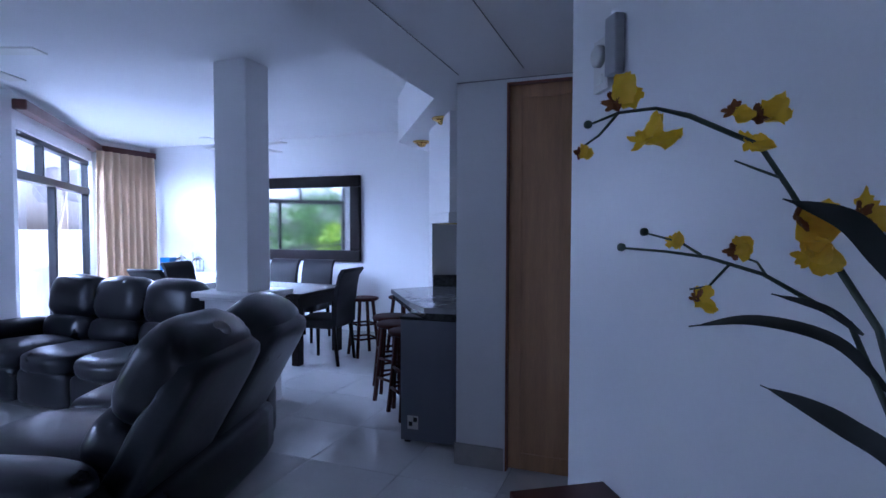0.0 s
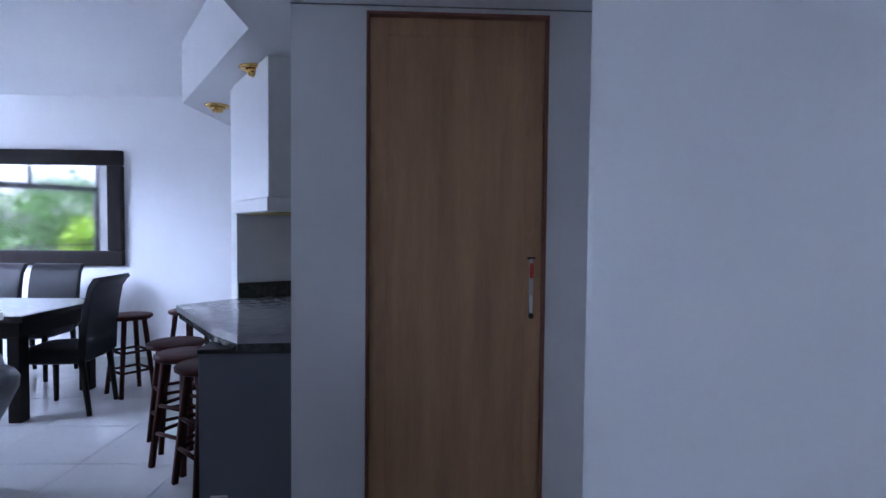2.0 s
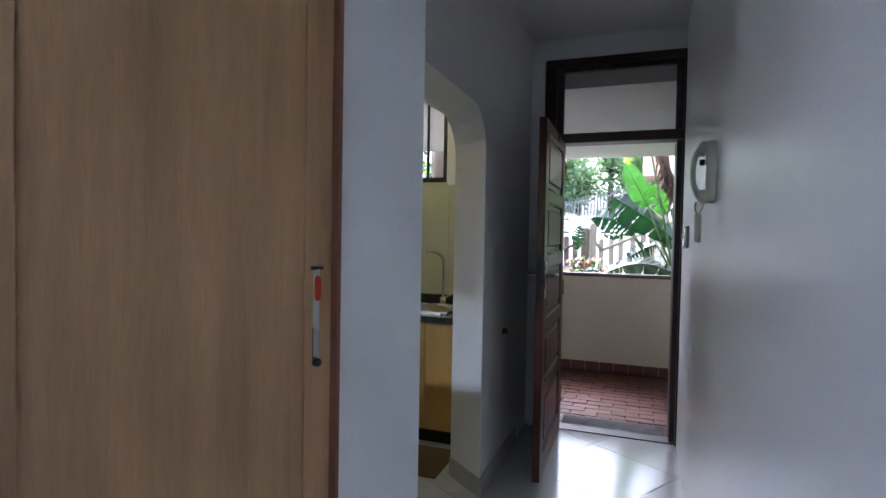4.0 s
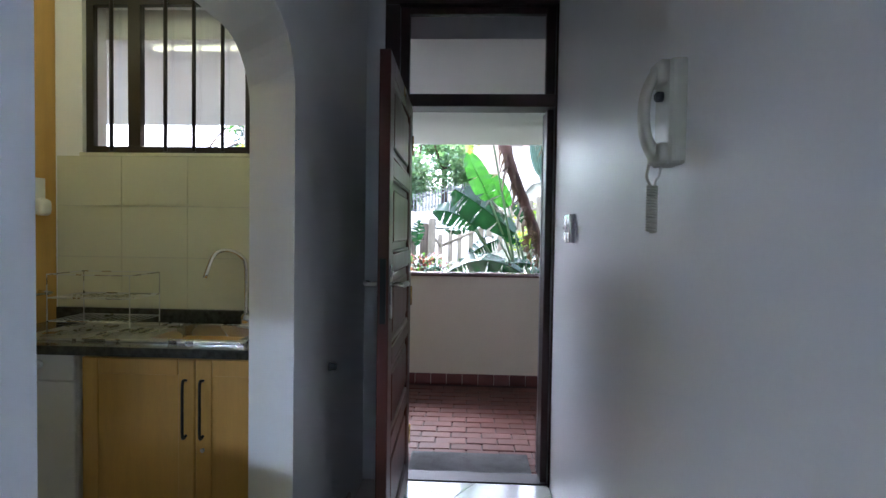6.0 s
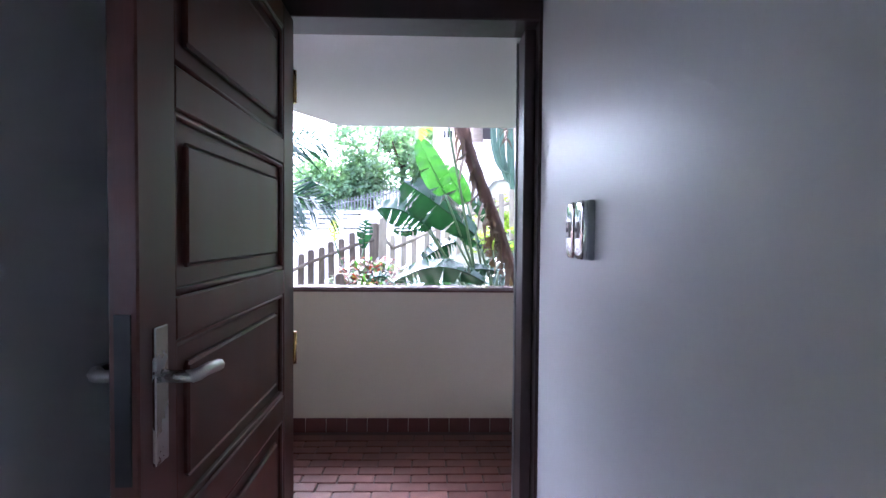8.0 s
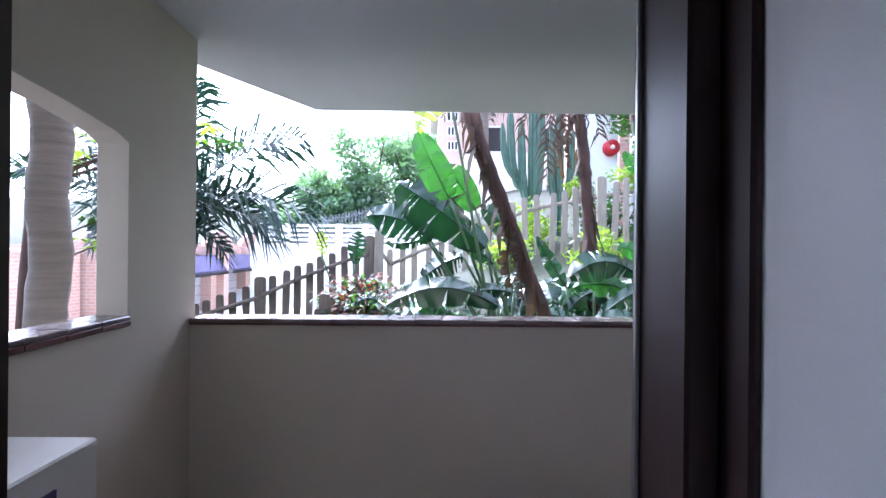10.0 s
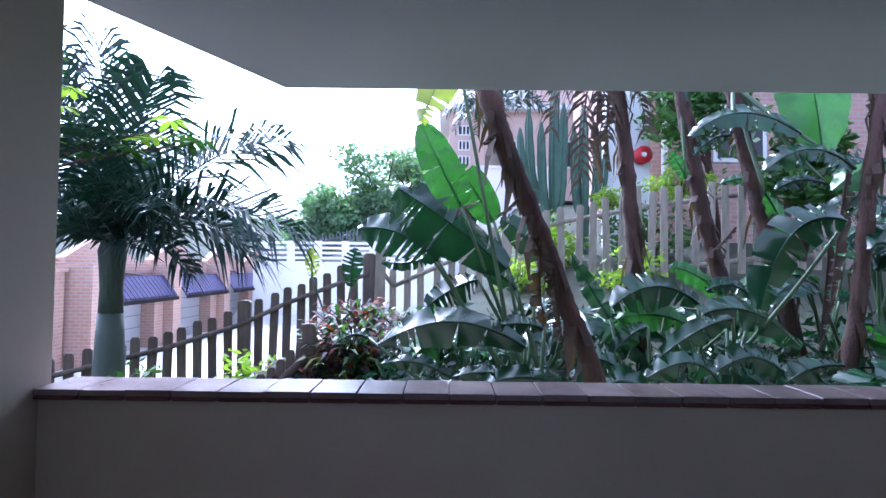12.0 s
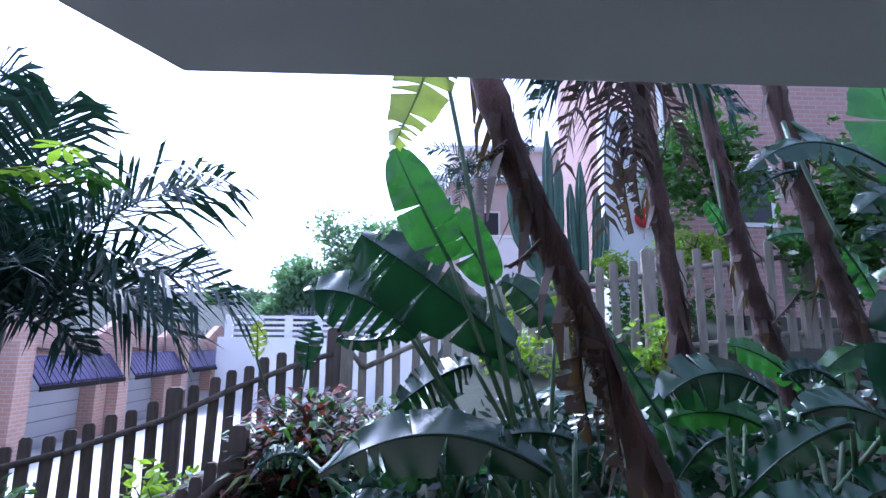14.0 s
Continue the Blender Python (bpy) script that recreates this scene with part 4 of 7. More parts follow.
# light switch: two tall chrome rockers in a grey box
sw = thing("light_switch", Matrix.Translation((3.73, Y_R + 0.006, 1.377)), "double light switch with bowed chrome rocker plates", "switch")
part("plate", boxes(((-0.072, 0, -0.062), (0.072, 0.014, 0.062)), bevel=0.004, seg=2), M_GREYPL, sw)
for x in (-0.035, 0.035):
    rk = part("rocker", pillow((x - 0.033, 0.008, -0.062), (x + 0.033, 0.026, 0.062), 5, cuts=5), M_CHROME, sw, "bowed chrome rocker plate")
    part("toggle", boxes(((x - 0.010, 0.0255, -0.018), (x + 0.010, 0.029, 0.018)), bevel=0.002), M_WHITEPL, rk)
    part("toggle_dot", boxes(((x - 0.006, 0.029, -0.004), (x + 0.006, 0.031, 0.006)), bevel=0.001), M_BLACKPL, rk)

# ---- kitchen counter, fridge and hood on the living room side ----
FM = Matrix.Translation((0.475, 3.50, 0)) @ pose(0, 0, 0, 0, 0, -29)
fr_ = thing("fridge", FM, "small grey under-counter fridge", "fridge")
part("body", boxes(((0.0, 0.0, 0.02), (0.52, 0.5, 0.83)), bevel=0.008, seg=2), M_FRIDGE, fr_)
part("top", boxes(((-0.004, -0.004, 0.83), (0.524, 0.5, 0.85)), bevel=0.004), M_BLACKPL, fr_)
part("label_sticker", boxes(((0.05, -0.0025, 0.10), (0.125, -0.0005, 0.19))), M_WHITEPL, fr_, "white rating sticker")
part("label_print", boxes(((0.06, -0.0045, 0.12), (0.085, -0.003, 0.15)), ((0.092, -0.0045, 0.15), (0.118, -0.003, 0.18))), M_BLACKPL, fr_)
for x in (0.04, 0.48):
    part("foot", boxes(((x - 0.02, 0.02, 0), (x + 0.02, 0.06, 0.022))), M_BLACKPL, fr_)
wt = thing("worktop_bar", Matrix.Identity(4), "grey speckled bar worktop with a dark edge", "worktop")
M_WTOP = mat("grey_laminate", (0.3, 0.3, 0.31), 0.12, var=0.2, scale=20, fine=150, bump=0.03)
poly = [(0.55, 3.60), (0.60, 3.32), (0.80, 3.22), (1.25, 3.05), (1.7, 3.05), (1.7, 4.56), (0.90, 4.56), (0.52, 4.42)]
part("slab", prism(poly, 0.895, 0.93), M_WTOP, wt)
part("edge_band", prism([(x + (0.012 if x < 1 else 0), y + (0.012 if y < 3.5 else -0.012 if y > 4.3 else 0)) for x, y in poly], 0.855, 0.894), M_GRANITE, wt)
bc = thing("counter_unit", Matrix.Identity(4), "white counter base under the bar worktop", "counter")
part("panel", boxes(((1.05, 3.72, 0), (1.25, 4.55, 0.855))), M_WALL, bc)
up = thing("granite_upstand", Matrix.Identity(4), "dark granite upstand along the wall", "upstand")
part("strip", boxes(((0.905, 4.545, 0.931), (1.7, 4.568, 1.03)), bevel=0.003), M_GRANITE, up)
hd = thing("extractor_hood", Matrix.Identity(4), "boxed white extractor hood under the ceiling", "hood")
part("casing", boxes(((0.88, 3.82, 1.555), (1.6, 4.568, H_LO - 0.001)), bevel=0.004), M_WALL, hd)
part("canopy", boxes(((0.872, 3.81, 1.48), (1.61, 4.566, 1.553)), bevel=0.004), M_WALL, hd)
# the yellow light under the hood is put into the filter's colour
M_FILTER = mat("filter_lit_yellow", (0.5, 0.4, 0.08), 0.5, var=0.3)
part("filter", boxes(((0.95, 3.9, 1.472), (1.55, 4.5, 1.481))), M_FILTER, hd, "metal grease filter with yellow light in its colour")


def downlight(x, y):
    d = thing("downlight", Matrix.Translation((x, y, H_LO)), "round polished brass downlight, unlit", "lamp", "brass downlights")
    part("ring", lathe([(0.085, -0.001), (0.09, -0.008), (0.075, -0.02), (0.055, -0.016), (0.055, -0.001)], 28), M_BRASS, d)
    part("eyeball", lathe([(0.052, -0.012), (0.05, -0.03), (0.035, -0.05), (0.012, -0.058)], 24), M_BRASS, d)
    return d


d1 = downlight(0.89, 4.09)
copy_thing(d1, Matrix.Translation((0.92, 5.22, H_LO)))

# ---- kitchen behind the arch ----
KX = 3.62           # front of the units
cb = thing("sink_cabinet", Matrix.Identity(4), "maple sink cabinet with two panelled doors", "cabinet")
part("body", boxes(((KX + 0.02, 2.80, 0.10), (XD - 0.01, 3.675, 0.795))), M_CABWOOD, cb)
part("plinth", boxes(((KX + 0.06, 2.80, 0.0), (XD - 0.01, 3.675, 0.098))), M_BLACKWOOD, cb)
for y0, y1, hy in ((3.175, 3.672, 3.21), (2.80, 3.168, 3.135)):
    dr = part("door", boxes(((KX + 0.004, y0, 0.105), (KX + 0.019, y1, 0.79)), bevel=0.002), M_CABWOOD, cb)
    bm = bmesh.new()
    for a, b in (((KX - 0.006, y0, 0.105), (KX + 0.003, y0 + 0.07, 0.79)), ((KX - 0.006, y1 - 0.07, 0.105), (KX + 0.003, y1, 0.79)), ((KX - 0.006, y0 + 0.072, 0.105), (KX + 0.003, y1 - 0.072, 0.175)), ((KX - 0.006, y0 + 0.072, 0.72), (KX + 0.003, y1 - 0.072, 0.79))):
        box(bm, a, b, bevel=0.003)
    part("door_frame", bm, M_CABWOOD, dr)
    part("handle", tube(smooth_path([(KX - 0.006, hy, 0.70), (KX - 0.035, hy, 0.695), (KX - 0.037, hy, 0.58), (KX - 0.035, hy, 0.465), (KX - 0.006, hy, 0.46)], 4), 0.0065, 7), M_BLACKMETAL, dr, "dark metal bow handle")
part("lock", lathe([(0.009, 0), (0.009, 0.008), (0.003, 0.009)], 12, m=Matrix.Translation((KX - 0.006, 3.135, 0.40)) @ pose(0, 0, 0, 0, -90, 0)), M_STEEL, cb)
dw = thing("dishwasher", Matrix.Identity(4), "white freestanding dishwasher under the worktop", "dishwasher")
part("body", boxes(((KX + 0.01, 3.70, 0.02), (XD - 0.01, 4.26, 0.80)), bevel=0.005), M_WHITEPL, dw)
part("door", boxes(((KX - 0.012, 3.702, 0.06), (KX + 0.009, 4.258, 0.68)), bevel=0.006, seg=2), M_WHITEPL, dw)
cp = part("control_panel", boxes(((KX - 0.014, 3.702, 0.685), (KX + 0.009, 4.258, 0.80)), bevel=0.006, seg=2), M_WHITEPL, dw)
part("dial", lathe([(0.022, 0), (0.022, 0.012), (0.015, 0.016)], 20, m=Matrix.Translation((KX - 0.014, 3.86, 0.755)) @ pose(0, 0, 0, 0, -90, 0)), M_STEEL, cp)
part("grip", boxes(((KX - 0.018, 3.93, 0.69), (KX - 0.013, 4.2, 0.70))), M_BLACKPL, cp)
part("buttons", boxes(((KX - 0.017, 3.95, 0.745), (KX - 0.013, 4.1, 0.758))), M_GREYPL, cp)
ft = thing("worktop_sink", Matrix.Identity(4), "dark granite kitchen worktop with a steel sink", "worktop")
SB = (3.74, 3.04, 4.10, 3.46)       # bowl
part("slab", boxes(((KX - 0.025, 3.48, 0.80), (XD - 0.002, 4.28, 0.84)), ((KX - 0.025, 2.802, 0.80), (3.72, 3.48, 0.84)), ((4.12, 2.802, 0.80), (XD - 0.002, 3.48, 0.84)), ((3.72, 2.802, 0.80), (4.12, 3.02, 0.84))), M_GRANITE, ft)
part("upstand", boxes(((XD - 0.024, 2.802, 0.841), (XD - 0.002, 4.28, 0.91)), bevel=0.003), M_GRANITE, ft)
sk_ = part("sink_rim", boxes(((3.70, 3.00, 0.841), (3.74, 4.05, 0.852)), ((4.10, 3.00, 0.841), (4.14, 4.05, 0.852)), ((3.74, 3.00, 0.841), (4.10, 3.04, 0.852)), ((3.74, 3.46, 0.841), (4.10, 4.05, 0.849)), bevel=0.001), M_STEEL, ft)
bm = bmesh.new()
x0, y0, x1, y1 = SB
for a, b in (((x0, y0, 0.66), (x1, y1, 0.665)), ((x0 - 0.004, y0, 0.66), (x0, y1, 0.842)), ((x1, y0, 0.66), (x1 + 0.004, y1, 0.842)), ((x0, y0 - 0.004, 0.66), (x1, y0, 0.842)), ((x0, y1, 0.66), (x1, y1 + 0.004, 0.842))):
    box(bm, a, b)
part("bowl", bm, M_STEEL, ft)
for k in range(8):
    y = 3.52 + k * 0.055
    part("drainer_rib", boxes(((3.78, y, 0.849), (4.06, y + 0.014, 0.854)), bevel=0.0015), M_STEEL, sk_)
tp = thing("kitchen_tap", Matrix.Translation((4.135, 3.17, 0.845)), "chrome swan-neck kitchen mixer tap", "tap")
part("neck", tube(smooth_path([(0, 0, 0.02), (0, 0, 0.3), (-0.02, 0.02, 0.37), (-0.06, 0.08, 0.40), (-0.09, 0.13, 0.37), (-0.11, 0.165, 0.26)], 6), 0.011, 10), M_CHROME, tp)
part("base", lathe([(0.027, 0), (0.027, 0.05), (0.02, 0.06), (0.014, 0.065)], 18), M_CHROME, tp)
part("lever", tube([(0, 0, 0.05), (0.01, -0.05, 0.075), (0.012, -0.085, 0.10)], 0.007, 8), M_CHROME, tp)
rk = thing("dish_rack", Matrix.Translation((3.92, 3.78, 0.848)), "two-tier chrome wire dish rack on the drainer", "dish rack")
for x in (-0.12, 0.12):
    part("side_frame", tube([(x, -0.2, 0), (x, -0.2, 0.28), (x, 0.2, 0.28), (x, 0.2, 0)], 0.003, 6), M_STEEL, rk)
    for z in (0.06, 0.17):
        part("rail", tube([(x, -0.2, z), (x, 0.2, z)], 0.003, 6), M_STEEL, rk)
for z in (0.06, 0.17):
    for k in range(13):
        y = -0.2 + k * 0.4 / 12
        part("wire", tube([(-0.12, y, z), (0.12, y, z)], 0.002, 5), M_STEEL, rk)
for y in (-0.2, 0.2):
    part("rail", tube([(-0.12, y, 0.28), (0.12, y, 0.28)], 0.003, 6), M_STEEL, rk)
# wall tiles behind the sink and under the window
M_TJ = mat("tile_joint", (0.5, 0.48, 0.38), 0.9, var=0.1)
tl = thing("splash_tiles", Matrix.Identity(4), "large cream glazed wall tiles behind the sink", "tiles")
tagged(tl, kind="structure")
part("joint", boxes(((XD - 0.004, 2.802, 0.91), (XD - 0.0005, 4.28, WZ0 - 0.02))), M_TJ, tl)
for iy in range(4):
    for iz in range(3):
        y0, y1 = 2.802 + iy * 0.37, min(2.802 + (iy + 1) * 0.37, 4.28)
        z0, z1 = 0.912 + iz * 0.28, 0.912 + (iz + 1) * 0.28
        part("tile", boxes(((XD - 0.010, y0 + 0.0015, z0 + 0.0015), (XD - 0.0045, y1 - 0.0015, min(z1, WZ0 - 0.021) - 0.0015)), bevel=0.001), M_WTILE, tl)
# kitchen window with burglar bars
kw = thing("window_kitchen", Matrix.Translation((XD, 0, 0)), "brown metal kitchen window with upright bars", "window")
tagged(kw, kind="structure")
part("window_frame", boxes(((0.03, WY0, WZ0), (0.07, WY1, WZ0 + 0.04)), ((0.03, WY0, WZ1 - 0.04), (0.07, WY1, WZ1)), ((0.031, WY0, WZ0 + 0.04), (0.069, WY0 + 0.04, WZ1 - 0.04)), ((0.031, WY1 - 0.04, WZ0 + 0.04), (0.069, WY1, WZ1 - 0.04)), ((0.028, 3.83, WZ0 + 0.04), (0.072, 3.90, WZ1 - 0.04))), M_BRONZE, kw)
for y in (3.36, 3.52, 3.68, 3.985):
    part("bar", tube([(0.015, y, WZ0 + 0.01), (0.015, y, WZ1 - 0.01)], 0.011, 8), M_BRONZE, kw)
g = part("pane", boxes(((0.05, WY0 + 0.02, WZ0 + 0.02), (0.055, WY1 - 0.02, WZ1 - 0.02))), M_GLASS, kw)
g.visible_shadow = False
part("sill", boxes(((-0.012, WY0 - 0.01, WZ0 - 0.02), (0.03, WY1 + 0.01, WZ0 - 0.001)), bevel=0.002), M_WTILE, kw)
# tall unit at the end of the run, rail and socket on it
tu = thing("tall_unit", Matrix.Identity(4), "tall maple end panel beside the dishwasher", "cabinet")
part("side_panel", boxes(((2.95, 4.29, 0), (XD - 0.001, 4.568, 2.6)), bevel=0.003), M_CABWOOD, tu)
sc = thing("wall_socket", Matrix.Translation((4.10, 4.289, 1.55)), "white socket with a plug and lead", "socket")
part("plate", boxes(((-0.06, -0.012, -0.06), (0.06, 0, 0.06)), bevel=0.004), M_WHITEPL, sc)
part("plug", pillow((-0.03, -0.06, -0.14), (0.05, -0.012, -0.05), 4, cuts=3), M_WHITEPL, sc)
tr = thing("towel_rail", Matrix.Translation((3.95, 4.289, 1.0)), "chrome towel rail on the unit", "rail")
part("bar", tube([(-0.2, -0.05, 0), (0.2, -0.05, 0)], 0.007, 8), M_CHROME, tr)
for x in (-0.18, 0.18):
    part("bracket", lathe([(0.016, 0), (0.016, 0.02), (0.01, 0.055)], 14, m=Matrix.Translation((x, 0, 0)) @ pose(0, 0, 0, 90, 0, 0)), M_CHROME, tr)
# fluorescent tube on the kitchen ceiling
kl = thing("tube_light", Matrix.Translation((3.35, 3.75, H_HI)), "lit fluorescent batten on the kitchen ceiling", "lamp")
part("batten", boxes(((-0.03, -0.62, -0.05), (0.03, 0.62, 0)), bevel=0.003), M_WHITEPL, kl)
part("tube", tube([(0, -0.59, -0.075), (0, 0.59, -0.075)], 0.016, 12), M_TUBE, kl, "glowing fluorescent tube")
for y in (-0.6, 0.6):
    part("tube_holder", boxes(((-0.02, y - 0.012, -0.095), (0.02, y + 0.012, -0.05))), M_WHITEPL, kl)
# brown mat on the kitchen floor
mt = thing("kitchen_mat", Matrix.Translation((3.38, 3.35, 0.0)), "plain brown mat before the sink", "mat")
M_MATB = mat("brown_mat_fabric", (0.16, 0.1, 0.05), 0.95, var=0.2, fine=200, bump=0.5)
part("rug", boxes(((-0.2, -0.5, 0.001), (0.2, 0.5, 0.014)), bevel=0.004), M_MATB, mt)

# ---- veranda details ----
cop = thing("parapet_coping", Matrix.Identity(4), "glazed pinkish-brown coping tiles on the parapet", "coping")
part("bedding", boxes(((XP - 0.02, 0.205, 0.933), (XP + 0.15, 3.135, 0.947))), M_MORTAR, cop)
n_c = 20
for k in range(n_c):
    y0 = 0.205 + k * 2.93 / n_c
    bm = boxes(((XP - 0.036, y0 + 0.0015, 0.948), (XP + 0.158, y0 + 2.93 / n_c - 0.0015, 0.967 + 0.001 * (k % 3))), bevel=0.002)
    part("tile", bm, M_COPE, cop)
    part("edge_tile", boxes(((XP - 0.036, y0 + 0.003, 0.934), (XP - 0.021, y0 + 2.93 / n_c - 0.003, 0.9475)), bevel=0.003), M_SKTILE, cop)
cs = thing("sill_tiles", Matrix.Identity(4), "dark tiled sill of the side opening", "sill")
for k in range(7):
    x0 = 4.62 + k * 0.193
    part("tile", boxes(((x0 + 0.002, 3.125, 1.031), (x0 + 0.191, 3.29, 1.05)), bevel=0.004), M_COPE, cs)
    part("edge_tile", boxes(((x0 + 0.002, 3.124, 1.008), (x0 + 0.191, 3.1395, 1.03)), bevel=0.002), M_SKTILE, cs)
sv = thing("veranda_skirting", Matrix.Identity(4), "brown glazed skirting tiles along the parapet", "skirting")
for k in range(19):
    y0 = 0.21 + k * 0.153
    part("tile", boxes(((XP - 0.012, y0 + 0.002, VZ), (XP - 0.0005, y0 + 0.151, VZ + 0.105)), bevel=0.002), M_SKTILE, sv)
dm = thing("doormat", Matrix.Translation((4.72, 1.98, VZ)), "worn grey doormat outside the front door", "mat")
M_DMAT = mat("grey_coir", (0.11, 0.11, 0.115), 0.95, var=0.4, scale=10, fine=250, bump=0.8, dist=0.01)
part("mat", boxes(((-0.17, -0.38, 0.004), (0.17, 0.38, 0.02)), bevel=0.006), M_DMAT, dm)
wb = thing("storage_box", Matrix.Translation((5.0, 2.93, VZ)), "white box with a dark blue panel in the corner", "box")
part("body", boxes(((-0.25, -0.14, 0), (0.22, 0.15, 0.93)), bevel=0.006), M_WHITEPL, wb)
part("panel", boxes(((-0.2, -0.146, 0.6), (0.05, -0.1405, 0.86))), mat("dark_blue_print", (0.02, 0.02, 0.12), 0.4, var=0.2), wb)
# brick paving in running bond, rows along y
bl, bw = 0.22, 0.107
me_b = mesh_of("brick", boxes(((-bw / 2 + 0.004, -bl / 2 + 0.004, -0.03), (bw / 2 - 0.004, bl / 2 - 0.004, 0.0)), bevel=0.004), M_BRICK)
vf = bpy.data.objects["veranda_floor"]
rb = random.Random(9)
rest = bmesh.new()
nb = 0
for i in range(int((XP - XO) / bw)):
    x = XO + bw * (i + 0.5)
    for j in range(-6, 15):
        y = 0.35 + j * bl + (bl / 2 if i % 2 else 0)
        if -0.6 < y < 3.0:
            if nb < 300:
                ob = new("brick", me_b)
                ob.parent = vf
                ob.matrix_world = Matrix.Translation((x, y, VZ - 0.001 + rb.uniform(-0.003, 0.002))) @ pose(0, 0, 0, rb.uniform(-0.6, 0.6), rb.uniform(-0.6, 0.6), rb.uniform(-0.8, 0.8))
                nb += 1
            else:
                box(rest, (x - bw / 2 + 0.004, y - bl / 2 + 0.004, VZ - 0.03), (x + bw / 2 - 0.004, y + bl / 2 - 0.004, VZ - 0.001))
if rest.verts:
    ob = part("bricks", rest, M_BRICK, vf)
    tagged(ob, kind="stuff")

# ---- garden and distance ----
def lerp_table(x, table):
    for (x0, z0), (x1, z1) in zip(table, table[1:]):
        if x <= x1:
            t = max(0.0, (x - x0) / (x1 - x0))
            return z0 + (z1 - z0) * t
    return table[-1][1]


H_R = [(6.9, -0.05), (8.8, 0.15), (10.4, 0.7), (12.4, 1.25), (14, 1.7), (22, 3.4), (32, 4.6), (60, 8), (320, 14)]
H_L = [(6.9, -0.4), (10, -0.5), (12.2, -0.6), (14, -1.2), (27, -1.2), (31, 0.2), (34, 1.6), (45, 3.6), (80, 8), (320, 14)]


def ground_z(x, y):
    if x < 6.7:
        return -0.6 if x > -9 else -3.0
    yc = lerp_table(x, [(6.9, 3.2), (10.4, 2.6), (12.4, 1.9), (13.6, 0.9), (30, 0.9), (60, 3.0)])
    wd = lerp_table(x, [(6.9, 1.2), (13, 0.8), (30, 2.5), (60, 8.0)])
    s = min(max((y - yc + wd) / (2 * wd), 0), 1)
    s = s * s * (3 - 2 * s)
    z = lerp_table(x, H_R) * (1 - s) + lerp_table(x, H_L) * s
    return z + 0.04 * noise.noise(Vector((x * 0.8, y * 0.8, 0)))


M_SOIL = mat("damp_garden_soil", (0.03, 0.026, 0.016), 0.95, var=0.5, scale=3, fine=40, bump=0.8, second=(0.022, 0.036, 0.012), dist=0.03)
M_DRIVE = mat("pale_concrete_drive", (0.68, 0.67, 0.63), 0.85, var=0.12, scale=0.6, fine=20, bump=0.2)
bm = bmesh.new()
gx = [-320, -60, -20, -9.2, -9, 6.6, 6.75] + [7 + 0.4 * k for k in range(20)] + [15 + 1.5 * k for k in range(18)] + [45, 60, 80, 120, 200, 320]
gy = [-320, -100, -40, -20, -12] + [-8 + 0.5 * k for k in range(44)] + [16, 22, 30, 50, 110, 320]
grid = [[bm.verts.new((x, y, ground_z(x, y))) for y in gy] for x in gx]
for i in range(len(gx) - 1):
    for j in range(len(gy) - 1):
        bm.faces.new((grid[i][j], grid[i + 1][j], grid[i + 1][j + 1], grid[i][j + 1])).smooth = True
solid("ground", bm, M_SOIL, "damp planted soil and grass on a slope", "ground")
bm = bmesh.new()
dx = [13.9 + 1.1 * k for k in range(15)]
dyy = [1.6 + 0.8 * k for k in range(20)]
grid = [[bm.verts.new((x, y, max(ground_z(x, y), -1.2) + 0.03)) for y in dyy] for x in dx]
for i in range(len(dx) - 1):
    for j in range(len(dyy) - 1):
        bm.faces.new((grid[i][j], grid[i + 1][j], grid[i + 1][j + 1], grid[i][j + 1]))
solid("road_driveway", bm, M_DRIVE, "pale concrete driveway before the garages", "driveway")

# garden fences of upright boards
M_FENCE_D = mat("dark_weathered_board", (0.15, 0.115, 0.09), 0.85, var=0.5, scale=5, fine=50, bump=0.5, stretch=(4, 4, 0.7), random=0.3)
M_FENCE_G = mat("grey_weathered_board", (0.36, 0.305, 0.235), 0.85, var=0.45, scale=5, fine=50, bump=0.5, stretch=(4, 4, 0.7), random=0.25)


def picket_mesh(name, h, w, t, material):
    bm = bmesh.new()
    prof = [(-w / 2, 0), (w / 2, 0), (w / 2, h - 0.03), (w * 0.3, h), (-w * 0.3, h), (-w / 2, h - 0.03)]
    a = [bm.verts.new((x, -t / 2, z)) for x, z in prof]
    b = [bm.verts.new((x, t / 2, z)) for x, z in prof]
    bm.faces.new(a), bm.faces.new(b[::-1])
    for i in range(6):
        bm.faces.new((a[i - 1], b[i - 1], b[i], a[i]))
    bmesh.ops.recalc_face_normals(bm, faces=bm.faces[:])
    return mesh_of(name, bm, material)


